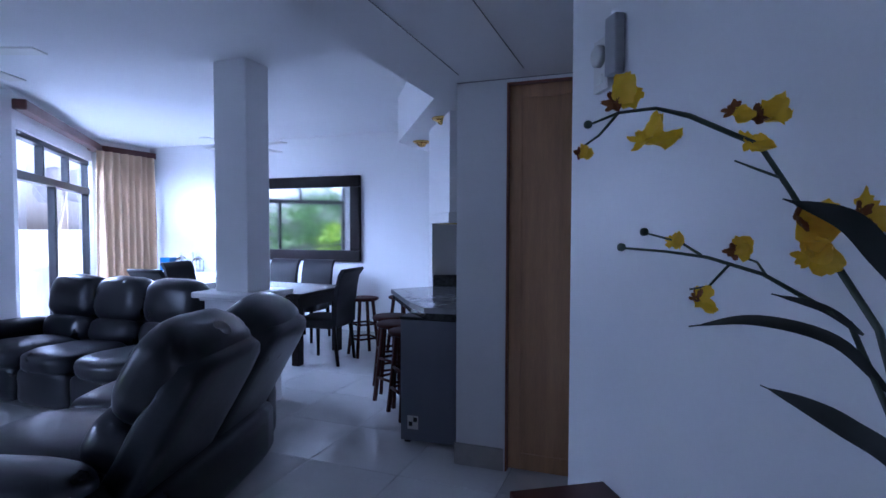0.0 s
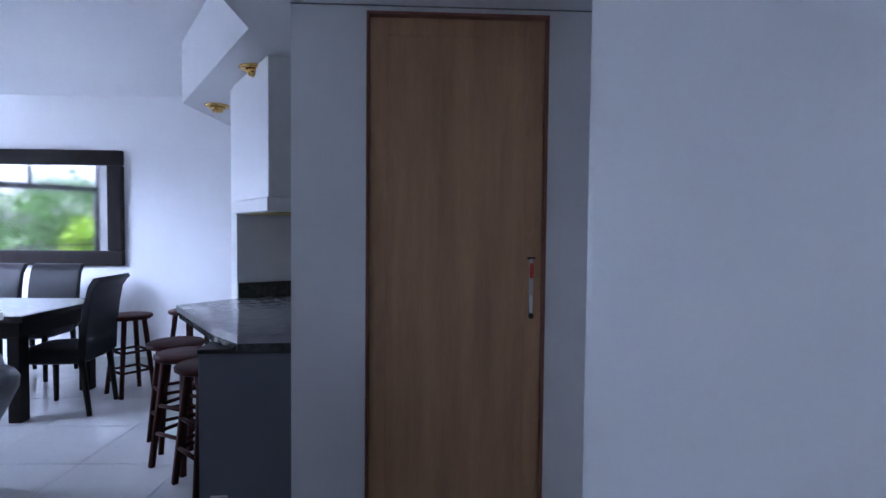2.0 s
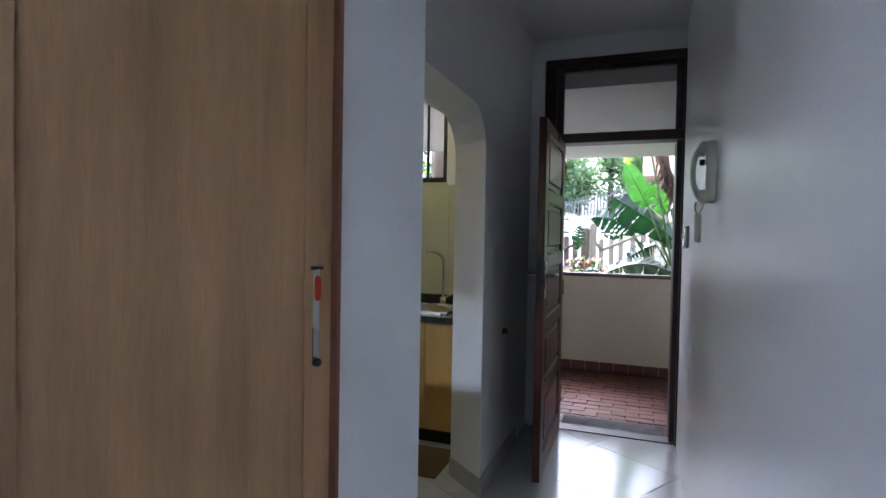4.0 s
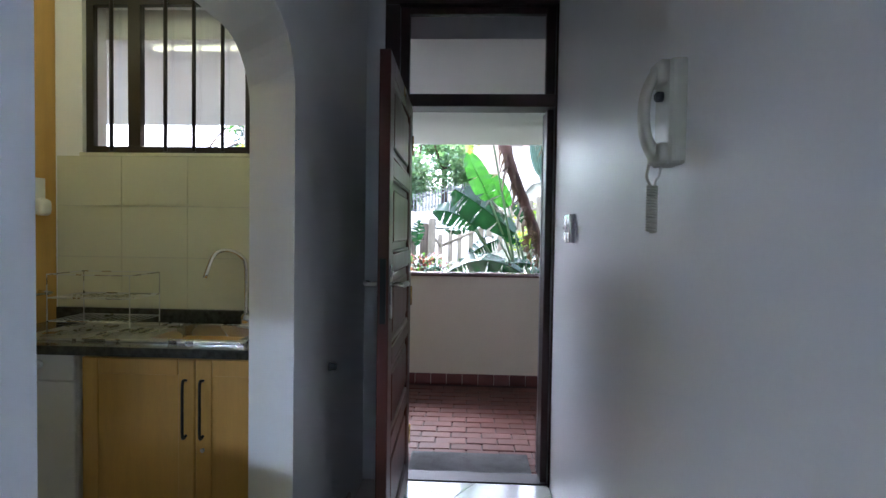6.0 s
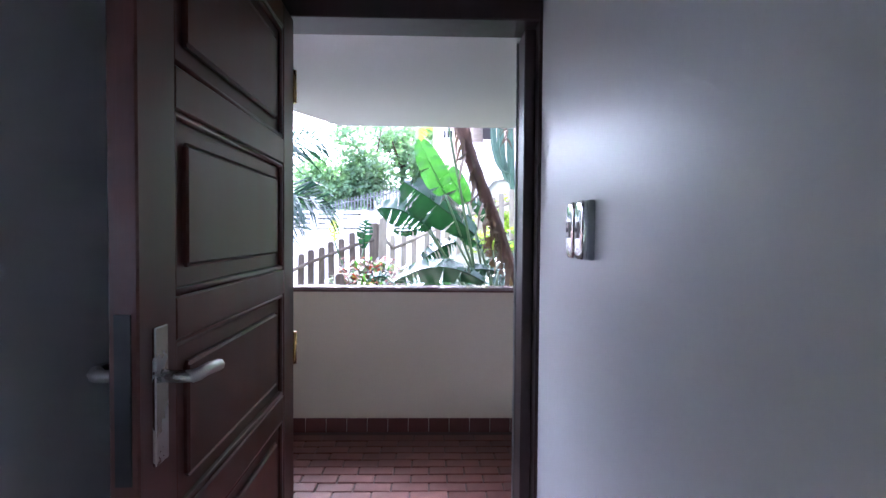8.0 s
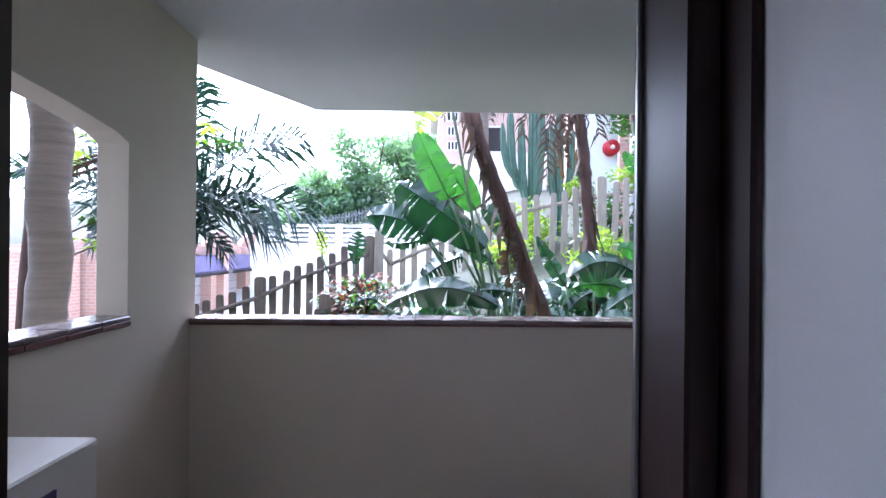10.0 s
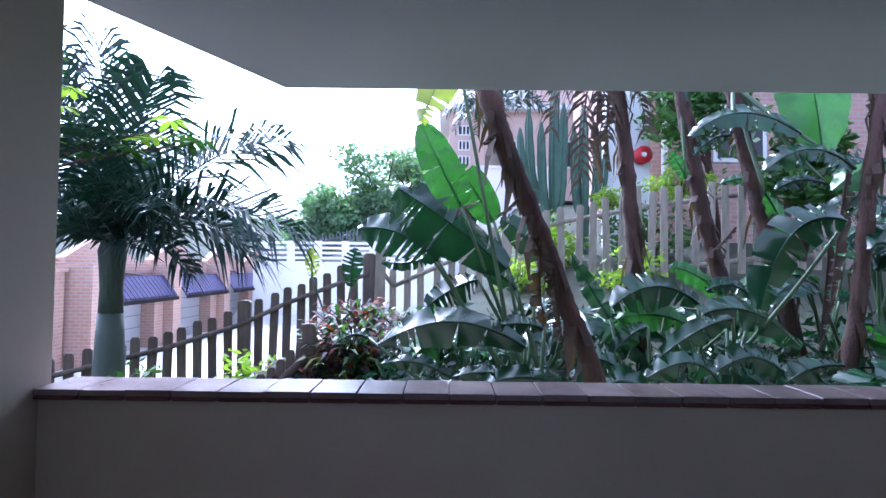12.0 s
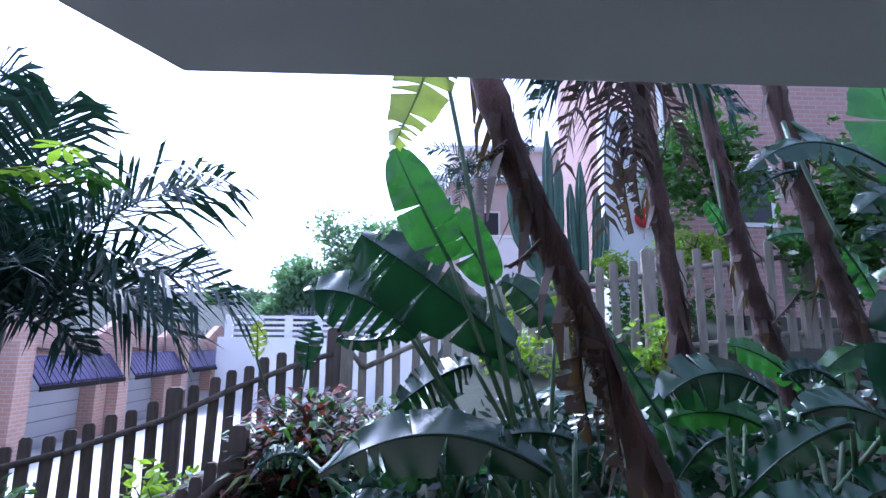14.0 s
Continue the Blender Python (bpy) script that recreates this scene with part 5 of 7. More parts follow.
def fence_run(name, pts, pitch, h, w, material, label, seed, post_every=9):
    """Boards along a line of (x, y, top) points, on two rails."""
    r = random.Random(seed)
    f = thing(name, Matrix.Identity(4), label, "fence")
    me = picket_mesh("board", h, w, 0.022, material)
    mp = picket_mesh("post", h + 0.1, w * 1.5, 0.1, material)
    k = 0
    carry = 0.0
    for (x0, y0, z0), (x1, y1, z1) in zip(pts, pts[1:]):
        ln = math.hypot(x1 - x0, y1 - y0)
        ang = math.degrees(math.atan2(y1 - y0, x1 - x0))
        s = carry
        while s < ln:
            t = s / ln
            x, y, z = x0 + (x1 - x0) * t, y0 + (y1 - y0) * t, z0 + (z1 - z0) * t
            post = k % post_every == 0
            o = new("post" if post else "board", mp if post else me)
            o.parent = f
            o.matrix_world = Matrix.Translation((x, y, z - h + r.uniform(-0.025, 0.02))) @ pose(0, 0, 0, r.uniform(-1.5, 1.5), r.uniform(-1.5, 1.5), ang + r.uniform(-3, 3))
            k += 1
            s += pitch * r.uniform(0.94, 1.06)
        carry = s - ln
        nx, ny = -(y1 - y0) / ln * 0.03, (x1 - x0) / ln * 0.03
        for dz in (0.22, h - 0.2):
            part("rail", tube([(x0 + nx, y0 + ny, z0 - dz), (x1 + nx, y1 + ny, z1 - dz)], 0.045, 4), material, f)
    return f


fence_run("fence_lower", [(12.6, 2.95, 1.47), (12.5, 3.3, 1.36), (12.4, 4.12, 1.03), (12.3, 4.67, 0.76), (11.9, 5.54, 0.47), (11.5, 7.1, 0.08)], 0.19, 1.25, 0.115, M_FENCE_D, "dark weathered board fence stepping down the slope", 3)
fence_run("fence_upper", [(12.62, 2.80, 1.56), (12.66, 2.58, 1.3), (12.6, 1.35, 1.87), (12.5, 0.15, 2.26), (12.4, -1.18, 2.51), (12.3, -2.51, 2.68), (12.2, -4.2, 2.8)], 0.205, 1.35, 0.1, M_FENCE_G, "grey weathered board fence climbing the garden bank", 5)
fence_run("fence_short", [(9.95, 3.15, 0.72), (9.9, 3.7, 0.2)], 0.085, 0.9, 0.08, M_FENCE_D, "short dark slatted screen beside the red-leaved shrub", 8, 50)

# leaves
M_PADDLE = leafy("broad_green_leaf", (0.011, 0.044, 0.02), 0.19, 0.14, 0.3)
M_PADDLE_L = leafy("bright_green_leaf", (0.028, 0.105, 0.022), 0.27, 0.3, 0.2)
M_PALM = leafy("dark_palm_leaflet", (0.013, 0.04, 0.03), 0.35, 0.12, 0.25)
M_DRY = leafy("dry_brown_leaf", (0.06, 0.038, 0.028), 0.8, 0.2, 0.35)
M_YELLOWING = leafy("yellowing_leaf", (0.2, 0.24, 0.05), 0.4, 0.3, 0.2)
M_BARK = mat("fibrous_brown_trunk", (0.085, 0.045, 0.034), 0.85, var=0.55, scale=6, fine=45, bump=0.9, stretch=(3, 3, 0.8), dist=0.03)
M_PTRUNK = mat("grey_ringed_palm_trunk", (0.2, 0.17, 0.14), 0.8, var=0.35, scale=3, fine=30, bump=0.6, stretch=(0.6, 0.6, 9), dist=0.02)
M_SHAFT = mat("green_palm_shaft", (0.085, 0.11, 0.09), 0.5, var=0.3, scale=3, bump=0.2, stretch=(5, 5, 0.6))
M_STALK = mat("green_leaf_stalk", (0.06, 0.11, 0.04), 0.4, var=0.3, bump=0.1)
M_LEAF = leafy("small_green_leaf", (0.05, 0.12, 0.025), 0.45, 0.3, 0.35)
M_LEAF_Y = leafy("lime_leaf", (0.2, 0.3, 0.03), 0.45, 0.4, 0.3)
# distance haze is mixed into this paler, bluer green
M_LEAF_HAZE = leafy("haze_paled_leaf", (0.13, 0.22, 0.14), 0.5, 0.3, 0.35)
M_RED = leafy("red_croton_leaf", (0.14, 0.025, 0.015), 0.7, 0.3, 0.4)
M_DARKLEAF = leafy("dark_purple_leaf", (0.03, 0.02, 0.02), 0.7, 0.15, 0.4)
M_CACTUS = mat("blue_green_cactus", (0.06, 0.12, 0.08), 0.55, var=0.35, scale=5, fine=50, bump=0.3)


def bez(p0, p1, p2, n):
    p0, p1, p2 = Vector(p0), Vector(p1), Vector(p2)
    return [p0 * (1 - t) ** 2 + p1 * 2 * t * (1 - t) + p2 * t * t for t in [i / n for i in range(n + 1)]]


def paddle(base, mid, tip, width, seed, up=(0, 0, 1), splits=5, fold=0.25, sag=0.0):
    """A broad banana-like blade along a curve, torn into strips between its veins."""
    r = random.Random(seed)
    n = 40
    path = bez(base, mid, tip, n)
    bm = bmesh.new()
    upv = Vector(up)
    for sgn in (-1, 1):
        cuts = sorted(r.sample(range(3, n - 2), min(splits, n - 6)))
        prev = None
        hang = 0.0
        for i, p in enumerate(path):
            t = i / n
            d = (path[min(i + 1, n)] - path[max(i - 1, 0)]).normalized()
            side = d.cross(upv)
            side = side.normalized() if side.length > 1e-4 else Vector((1, 0, 0))
            nrm = side.cross(d).normalized()
            w = width * 0.5 * (math.sin(math.pi * min(0.06 + 0.94 * t, 1)) ** 0.55 if t < 0.97 else 0.25) * (0.9 + 0.12 * math.sin(5 * t + seed))
            row = []
            cut = i in cuts
            if cut:
                prev_gap = hang
                hang = r.uniform(-0.05, 0.14)
            def make(hg, back):
                q = []
                for k in range(6):
                    f = k / 5
                    lat = w * f
                    drop = fold * lat * (1.0 - 0.35 * f) + hg * width * f * f
                    ripple = (0.010 * math.sin(30 * t + 3 * f + seed) + 0.004 * (1 if i % 2 else -1)) * f
                    q.append(bm.verts.new(p + side * sgn * lat * (1 - 0.12 * abs(fold)) + d * (0.16 * lat - back * f * 0.012) + nrm * (-drop + ripple) + Vector((0, 0, -sag * f * f * width))))
                return q
            if cut:
                a = make(prev_gap, 1.0 + r.random() * 1.6)
                if prev:
                    for k in range(5):
                        bm.faces.new((prev[k], prev[k + 1], a[k + 1], a[k])).smooth = True
                prev = make(hang, -1.0)
            else:
                row = make(hang, 0)
                if prev:
                    for k in range(5):
                        bm.faces.new((prev[k], prev[k + 1], row[k + 1], row[k])).smooth = True
                prev = row
    tube([p - Vector((0, 0, 0.004)) for p in path], [0.013 * (1 - 0.8 * i / n) for i in range(n + 1)], 5, bm)
    return bm


def trunk_mesh(pts, radii, seed, strips=14, flaps=0.35):
    """A leaning fibrous trunk, and its peeling bark strips."""
    r = random.Random(seed)
    path = smooth_path(pts, 8)
    n = len(path)
    bm = bmesh.new()
    rad = [radii[0] + (radii[1] - radii[0]) * i / (n - 1) for i in range(n)]
    rad = [q * (1 + 0.16 * noise.noise(Vector((i * 0.55, seed, 0)))) * (1.12 if i % 5 == 0 else 1.0) for i, q in enumerate(rad)]
    tube(path, rad, 12, bm)
    body, bm = bm, bmesh.new()
    for s in range(strips):
        i = r.randrange(3, n - 2)
        a = r.uniform(0, 6.28)
        o = Vector((math.cos(a), math.sin(a), 0)) * rad[i]
        ln = r.uniform(0.15, flaps)
        w = r.uniform(0.012, 0.035)
        tn = Vector((-math.sin(a), math.cos(a), 0)) * w
        p0 = path[i] + o * 0.9
        p1 = p0 + o * r.uniform(0.3, 1.0) - Vector((0, 0, ln * 0.4))
        p2 = p0 + o * r.uniform(0.2, 1.4) - Vector((0, 0, ln))
        q = [bm.verts.new(v) for v in (p0 - tn, p0 + tn, p1 - tn * 0.9, p1 + tn * 0.9, p2 - tn * 0.2, p2 + tn * 0.2)]
        bm.faces.new((q[0], q[1], q[3], q[2])), bm.faces.new((q[2], q[3], q[5], q[4]))
    return body, bm


def strelitzia(label, foot, trunk=None, radii=(0.13, 0.09), leaves=(), seed=1, dry=(), strips=16, face=(-0.85, 0.0, 0.5), grow=1.25):
    """A giant strelitzia: a trunk, if any, and blades of (base, mid, tip, width, material, fold)."""
    p = thing("strelitzia", Matrix.Translation(foot), label, "plant", "giant strelitzia clump")
    f = Vector(foot)
    if trunk:
        body, peel = trunk_mesh([Vector(q) - f for q in trunk], radii, seed, strips)
        part("trunk", body, M_BARK, p)
        tagged(part("peeling_bark", peel, M_DRY, p), kind="stuff")
    for i, (a, b, c, w, m_, fo) in enumerate(leaves):
        a, b, c = Vector(a) - f, Vector(b) - f, Vector(c) - f
        fc = Vector(face) if (c - a).normalized().z < 0.6 else Vector((-1, 0.15 * (i % 3 - 1), 0.05))
        lf = part("leaf", paddle(a, b, c, w * grow, seed * 17 + i, up=fc, splits=(1 + i % 2) if m_ is M_PADDLE_L else 3 + (seed * 3 + i) % 5, fold=fo), m_, p)
        root = Vector((0.12 * math.sin(i * 2.1), 0.12 * math.cos(i * 1.7), 0)) if not trunk else Vector(trunk[-2]) - f
        midp = root * 0.45 + a * 0.55 - (b - a) * 0.12 - Vector((0, 0, 0.05))
        part("stalk", tube(bez(root, midp, a, 8), [0.02 - 0.001 * k for k in range(9)], 7), M_STALK, p)
    for i, (a, b, c, w) in enumerate(dry):
        part("dry_leaf", paddle(Vector(a) - f, Vector(b) - f, Vector(c) - f, w, seed * 31 + i, splits=9, fold=0.9), M_DRY, p, "hanging dry brown leaf")
    return p


G, GL = M_PADDLE, M_PADDLE_L
strelitzia("leaning fibrous brown trunk of a giant strelitzia", (7.83, 0.69, -0.06), [(7.83, 0.69, -0.06), (8.0, 0.94, 0.74), (8.04, 1.0, 0.93), (8.08, 1.09, 1.14), (8.12, 1.2, 1.46), (8.17, 1.32, 1.78), (8.21, 1.45, 2.12), (8.25, 1.57, 2.52), (8.34, 1.84, 3.42)], (0.05, 0.07), seed=2, grow=1.0, strips=80, dry=[
    ((8.0, 1.26, 1.53), (8.0, 1.29, 1.25), (8.0, 1.23, 1.04), 0.18),
    ((7.95, 1.2, 1.38), (7.95, 1.17, 1.11), (7.95, 1.14, 0.93), 0.15),
    ((8.0, 1.31, 1.56), (8.0, 1.23, 1.38), (8.0, 1.19, 1.19), 0.1),
    ((8.05, 1.39, 1.79), (8.05, 1.47, 1.7), (8.05, 1.54, 1.68), 0.04),
    ((8.1, 1.51, 2.21), (8.1, 1.57, 2.17), (8.1, 1.62, 2.13), 0.06)])
strelitzia("tall clump of broad green strelitzia leaves", (9.0, 1.11, 0.3), seed=3, grow=1.0, leaves=[
    ((8.9, 1.79, 3.19), (8.9, 1.87, 2.85), (8.9, 2.04, 2.49), 0.4, M_YELLOWING, 0.1),
    ((8.95, 1.71, 1.84), (8.95, 1.88, 2.15), (8.95, 2.03, 2.49), 0.39, GL, 0.12),
    ((9.15, 1.44, 1.74), (9.15, 1.57, 1.96), (9.15, 1.73, 2.19), 0.36, GL, 0.1),
    ((9.0, 1.35, 1.36), (9.0, 1.74, 1.71), (9.0, 2.21, 1.99), 0.62, G, 0.45),
    ((9.05, 1.89, 1.42), (9.05, 2.2, 1.73), (9.05, 2.53, 1.67), 0.44, G, 0.35),
    ((9.1, 1.57, 1.27), (9.1, 1.78, 1.23), (9.1, 2.01, 1.02), 0.32, G, 0.5),
    ((9.0, 1.27, 1.2), (9.0, 1.41, 1.36), (9.0, 1.6, 1.38), 0.19, G, 0.5),
    ((9.3, 1.05, 1.43), (9.3, 1.2, 1.74), (9.3, 1.37, 1.77), 0.29, G, 0.3),
    ((9.1, 1.95, 1.46), (9.1, 2.12, 1.37), (9.1, 2.34, 1.41), 0.15, G, 0.6)])
strelitzia("low clump of drooping broad green leaves", (8.3, 1.36, 0.15), seed=4, grow=1.0, leaves=[
    ((8.4, 1.29, 0.84), (8.4, 1.79, 1.17), (8.4, 2.28, 0.84), 0.33, G, 0.55),
    ((8.3, 1.78, 0.65), (8.3, 2.02, 0.81), (8.3, 2.26, 0.73), 0.15, G, 0.5),
    ((8.6, 2.37, 0.86), (8.6, 2.48, 0.93), (8.6, 2.6, 0.82), 0.15, G, 0.4),
    ((8.2, 1.27, 0.64), (8.2, 1.59, 0.76), (8.2, 1.79, 0.67), 0.18, G, 0.5),
    ((8.0, 1.07, 0.64), (8.0, 1.34, 0.8), (8.0, 1.64, 0.65), 0.23, G, 0.5),
    ((8.1, 2.04, 0.57), (8.1, 2.25, 0.69), (8.1, 2.48, 0.53), 0.19, G, 0.45),
    ((8.7, 1.11, 0.93), (8.7, 1.29, 1.0), (8.7, 1.48, 0.94), 0.17, G, 0.5)])
slim = strelitzia("slim grey-brown trunk with hanging dead fronds", (9.6, 0.07, 0.58), [(9.6, 0.07, 0.58), (9.6, 0.11, 1.18), (9.6, 0.13, 1.48), (9.6, 0.17, 1.86), (9.6, 0.2, 2.3), (9.6, 0.24, 2.64), (9.6, 0.29, 3.04), (9.6, 0.4, 3.94)], (0.07, 0.06), seed=5, grow=1.0, strips=40, dry=[
    ((9.5, 0.48, 2.97), (9.5, 0.53, 2.56), (9.5, 0.44, 2.13), 0.19),
    ((9.5, 0.39, 2.97), (9.5, 0.44, 2.56), (9.5, 0.37, 2.23), 0.16)])
strelitzia("slim red-brown strelitzia trunk before the fence", (10.3, -1.12, 0.81), [(10.3, -1.12, 0.81), (10.3, -0.96, 1.41), (10.3, -0.89, 1.67), (10.3, -0.8, 2.03), (10.3, -0.73, 2.45), (10.3, -0.66, 2.85), (10.3, -0.59, 3.3), (10.3, -0.45, 4.2)], (0.085, 0.07), seed=6, grow=1.0, strips=40, leaves=[
    ((10.2, -0.6, 2.29), (10.2, -0.54, 2.46), (10.2, -0.45, 2.55), 0.18, GL, 0.2)], dry=[
    ((9.9, -0.94, 1.78), (9.9, -0.84, 1.65), (9.9, -0.71, 1.55), 0.08)])
strelitzia("leaning red-brown strelitzia trunk with fresh leaves", (9.7, -1.37, 0.61), [(9.7, -1.37, 0.61), (9.7, -1.24, 1.21), (9.7, -1.16, 1.59), (9.7, -1.06, 1.91), (9.7, -0.97, 2.28), (9.7, -0.88, 2.68), (9.7, -0.81, 3.08), (9.7, -0.65, 3.98)], (0.085, 0.07), seed=7, grow=1.0, strips=40, leaves=[
    ((9.3, -1.35, 2.36), (9.3, -1.31, 2.84), (9.3, -1.19, 3.4), 0.73, GL, 0.08),
    ((9.1, -1.04, 2.48), (9.1, -0.54, 2.83), (9.1, -0.14, 2.45), 0.3, G, 0.45),
    ((9.2, -0.52, 2.49), (9.2, -0.36, 2.49), (9.2, -0.21, 2.32), 0.16, G, 0.4),
    ((8.9, -1.32, 2.16), (8.9, -0.97, 2.47), (8.9, -0.63, 2.14), 0.3, G, 0.4),
    ((9.4, -0.92, 2.04), (9.4, -1.02, 1.9), (9.4, -1.13, 1.65), 0.23, GL, 0.3),
    ((9.2, -1.31, 2.09), (9.2, -1.09, 2.18), (9.2, -0.89, 2.04), 0.17, G, 0.5),
    ((10.2, -1.35, 2.27), (10.2, -1.19, 2.35), (10.2, -0.94, 2.24), 0.16, GL, 0.3)])
strelitzia("pale leaning strelitzia stem with dry leaf sheaths", (9.0, -1.2, -0.12), [(9.0, -1.2, -0.12), (9.0, -1.31, 0.58), (9.0, -1.43, 1.37), (9.0, -1.5, 2.04), (9.0, -1.61, 2.78), (9.0, -1.74, 3.68)], (0.06, 0.05), seed=9, grow=1.0, strips=60, leaves=[
    ((9.0, -1.54, 2.8), (9.0, -1.6, 2.62), (9.0, -1.67, 2.35), 0.18, M_DRY, 0.5)], dry=[
    ((9.1, -1.41, 2.19), (9.1, -1.31, 1.64), (9.1, -1.25, 1.1), 0.14),
    ((9.2, -1.33, 1.65), (9.2, -1.28, 1.18), (9.2, -1.23, 0.72), 0.12)])
strelitzia("dense clump of drooping strelitzia leaves", (9.0, -0.24, 0.3), seed=8, grow=1.0, leaves=[
    ((9.2, -0.25, 1.09), (9.2, 0.1, 1.39), (9.2, 0.46, 1.06), 0.41, G, 0.45),
    ((9.3, -0.2, 0.91), (9.3, 0.06, 1.06), (9.3, 0.39, 0.95), 0.31, GL, 0.3),
    ((8.6, -0.2, 1.03), (8.6, 0.07, 0.98), (8.6, 0.39, 0.68), 0.19, G, 0.5),
    ((8.8, -0.09, 1.04), (8.8, -0.46, 1.2), (8.8, -0.81, 0.8), 0.33, G, 0.5),
    ((8.5, -0.94, 1.72), (8.5, -0.51, 1.86), (8.5, -0.34, 1.1), 0.43, G, 0.35),
    ((9.5, -0.62, 1.12), (9.5, -0.4, 1.37), (9.5, -0.15, 1.39), 0.28, GL, 0.3),
    ((9.4, -0.81, 1.13), (9.4, -0.62, 1.33), (9.4, -0.41, 1.19), 0.2, G, 0.4)])
strelitzia("low spreading clump of glossy dark leaves", (8.4, 0.42, 0.2), seed=10, grow=1.0, leaves=[
    ((8.9, 0.57, 0.99), (8.9, 0.71, 1.2), (8.9, 0.86, 1.47), 0.17, G, 0.3),
    ((8.7, 0.36, 0.95), (8.7, 0.51, 0.93), (8.7, 0.66, 0.67), 0.19, G, 0.4),
    ((8.3, 0.04, 0.63), (8.3, 0.19, 0.89), (8.3, 0.53, 0.66), 0.24, G, 0.5),
    ((8.4, -0.47, 0.64), (8.4, -0.27, 0.91), (8.4, 0.01, 0.7), 0.28, G, 0.5),
    ((8.3, -0.76, 0.76), (8.3, -0.53, 0.79), (8.3, -0.33, 0.6), 0.2, G, 0.5),
    ((8.3, 0.96, 0.75), (8.3, 0.79, 0.85), (8.3, 0.63, 0.65), 0.2, G, 0.5),
    ((8.0, 0.59, 0.6), (8.0, 0.77, 0.81), (8.0, 1.01, 0.6), 0.24, G, 0.5)])
strelitzia("young broad leaves and a yellow leaf by the fence", (11.2, 3.02, 0.1), seed=11, grow=1.0, leaves=[
    ((11.2, 2.96, 1.12), (11.2, 2.96, 1.38), (11.2, 2.9, 1.58), 0.27, G, 0.2),
    ((11.2, 3.43, 1.24), (11.2, 3.42, 1.44), (11.2, 3.45, 1.58), 0.18, M_YELLOWING, 0.2)])
rl = random.Random(21)
for ci, (cx, cy, hi, n_) in enumerate(((8.7, -0.75, 0.55, 6), (8.6, -1.35, 0.95, 10), (9.6, -1.7, 1.3, 10), (9.7, 0.75, 0.6, 8), (9.4, 1.6, 0.45, 8), (8.1, 0.2, 0.3, 4), (10.0, -2.5, 2.0, 12), (8.1, -0.5, 0.4, 5), (8.5, 2.2, 0.3, 6), (9.7, -0.4, 0.7, 5), (9.2, -2.2, 2.2, 10), (8.0, -1.1, 0.7, 7), (9.0, 0.9, 0.35, 7), (8.0, 1.3, 0.25, 4))):
    z0 = ground_z(cx, cy)
    lv = []
    for k in range(n_):
        a = rl.uniform(0, 6.28)
        rr = rl.uniform(0.25, 0.6)
        zt = z0 + hi * rl.uniform(0.55, 1.0)
        b0 = Vector((cx + 0.5 * rr * math.cos(a), cy + 0.5 * rr * math.sin(a), zt - 0.1))
        m0 = Vector((cx + 0.9 * rr * math.cos(a), cy + 0.9 * rr * math.sin(a), zt + 0.1))
        t0 = Vector((cx + 1.6 * rr * math.cos(a), cy + 1.6 * rr * math.sin(a), zt - rl.uniform(0.1, 0.35)))
        lv.append((b0, m0, t0, rl.uniform(0.22, 0.36), GL if rl.random() < 0.25 else G, rl.uniform(0.2, 0.55)))
    strelitzia("low clump of broad glossy leaves on the bank", (cx, cy, z0), leaves=lv, seed=40 + ci, face=(-0.5, rl.uniform(-0.3, 0.3), 0.8))


def frond(base, ctrl, tip, ln, seed, width=0.022, pairs=50, droop=0.35):
    """A feather palm frond: a rib and two rows of narrow leaflets."""
    r = random.Random(seed)
    path = bez(base, ctrl, tip, pairs)
    bm = bmesh.new()
    tube(path, [0.016 * (1 - 0.85 * i / pairs) for i in range(pairs + 1)], 5, bm)
    for i in range(4, pairs + 1):
        t = i / pairs
        d = (path[min(i + 1, pairs)] - path[i - 1]).normalized()
        side = d.cross(Vector((0, 0, 1)))
        side = side.normalized() if side.length > 0.05 else Vector((0, 1, 0))
        up = side.cross(d)
        for sgn in (-1, 1):
            l_ = ln * (0.55 + 0.5 * math.sin(math.pi * min(t * 0.95 + 0.08, 1))) * r.uniform(0.85, 1.1)
            w = width
            a = r.uniform(-0.5, 1.2)
            out = ((side * sgn * math.cos(a) + up * math.sin(a)) * 0.8 + d * (0.5 + 0.3 * t)).normalized()
            p0 = path[i]
            p1 = p0 + out * l_ * 0.55
            p2 = p0 + out * l_ - Vector((0, 0, droop * l_ * r.uniform(0.6, 1.3)))
            wv = d * w
            q = [bm.verts.new(v) for v in (p0 - wv * 0.5, p0 + wv * 0.5, p1 - wv, p1 + wv, p2)]
            bm.faces.new((q[0], q[1], q[3], q[2])), bm.faces.new((q[2], q[3], q[4]))
    return bm


# shade at the palm's neck is painted in as a darker green
M_CROWN = mat("shaded_palm_crown", (0.06, 0.085, 0.06), 0.6, var=0.5, scale=5, bump=0.4, stretch=(5, 5, 0.8))
po = Vector((10.4, 5.33, -0.75))
pm = thing("palm_tree", Matrix.Translation(po), "feather palm with a smooth swollen trunk behind the parapet", "palm")
part("trunk", lathe([(0.17, 0), (0.16, 0.5), (0.15, 1.0), (0.135, 1.35), (0.12, 1.6)], 18), M_SHAFT, pm)
part("crown_shaft", lathe([(0.12, 1.58), (0.11, 1.85), (0.125, 2.1), (0.14, 2.25), (0.07, 2.45)], 16), M_CROWN, pm)
cr0 = Vector((10.4, 5.33, 1.5))
rp = random.Random(12)
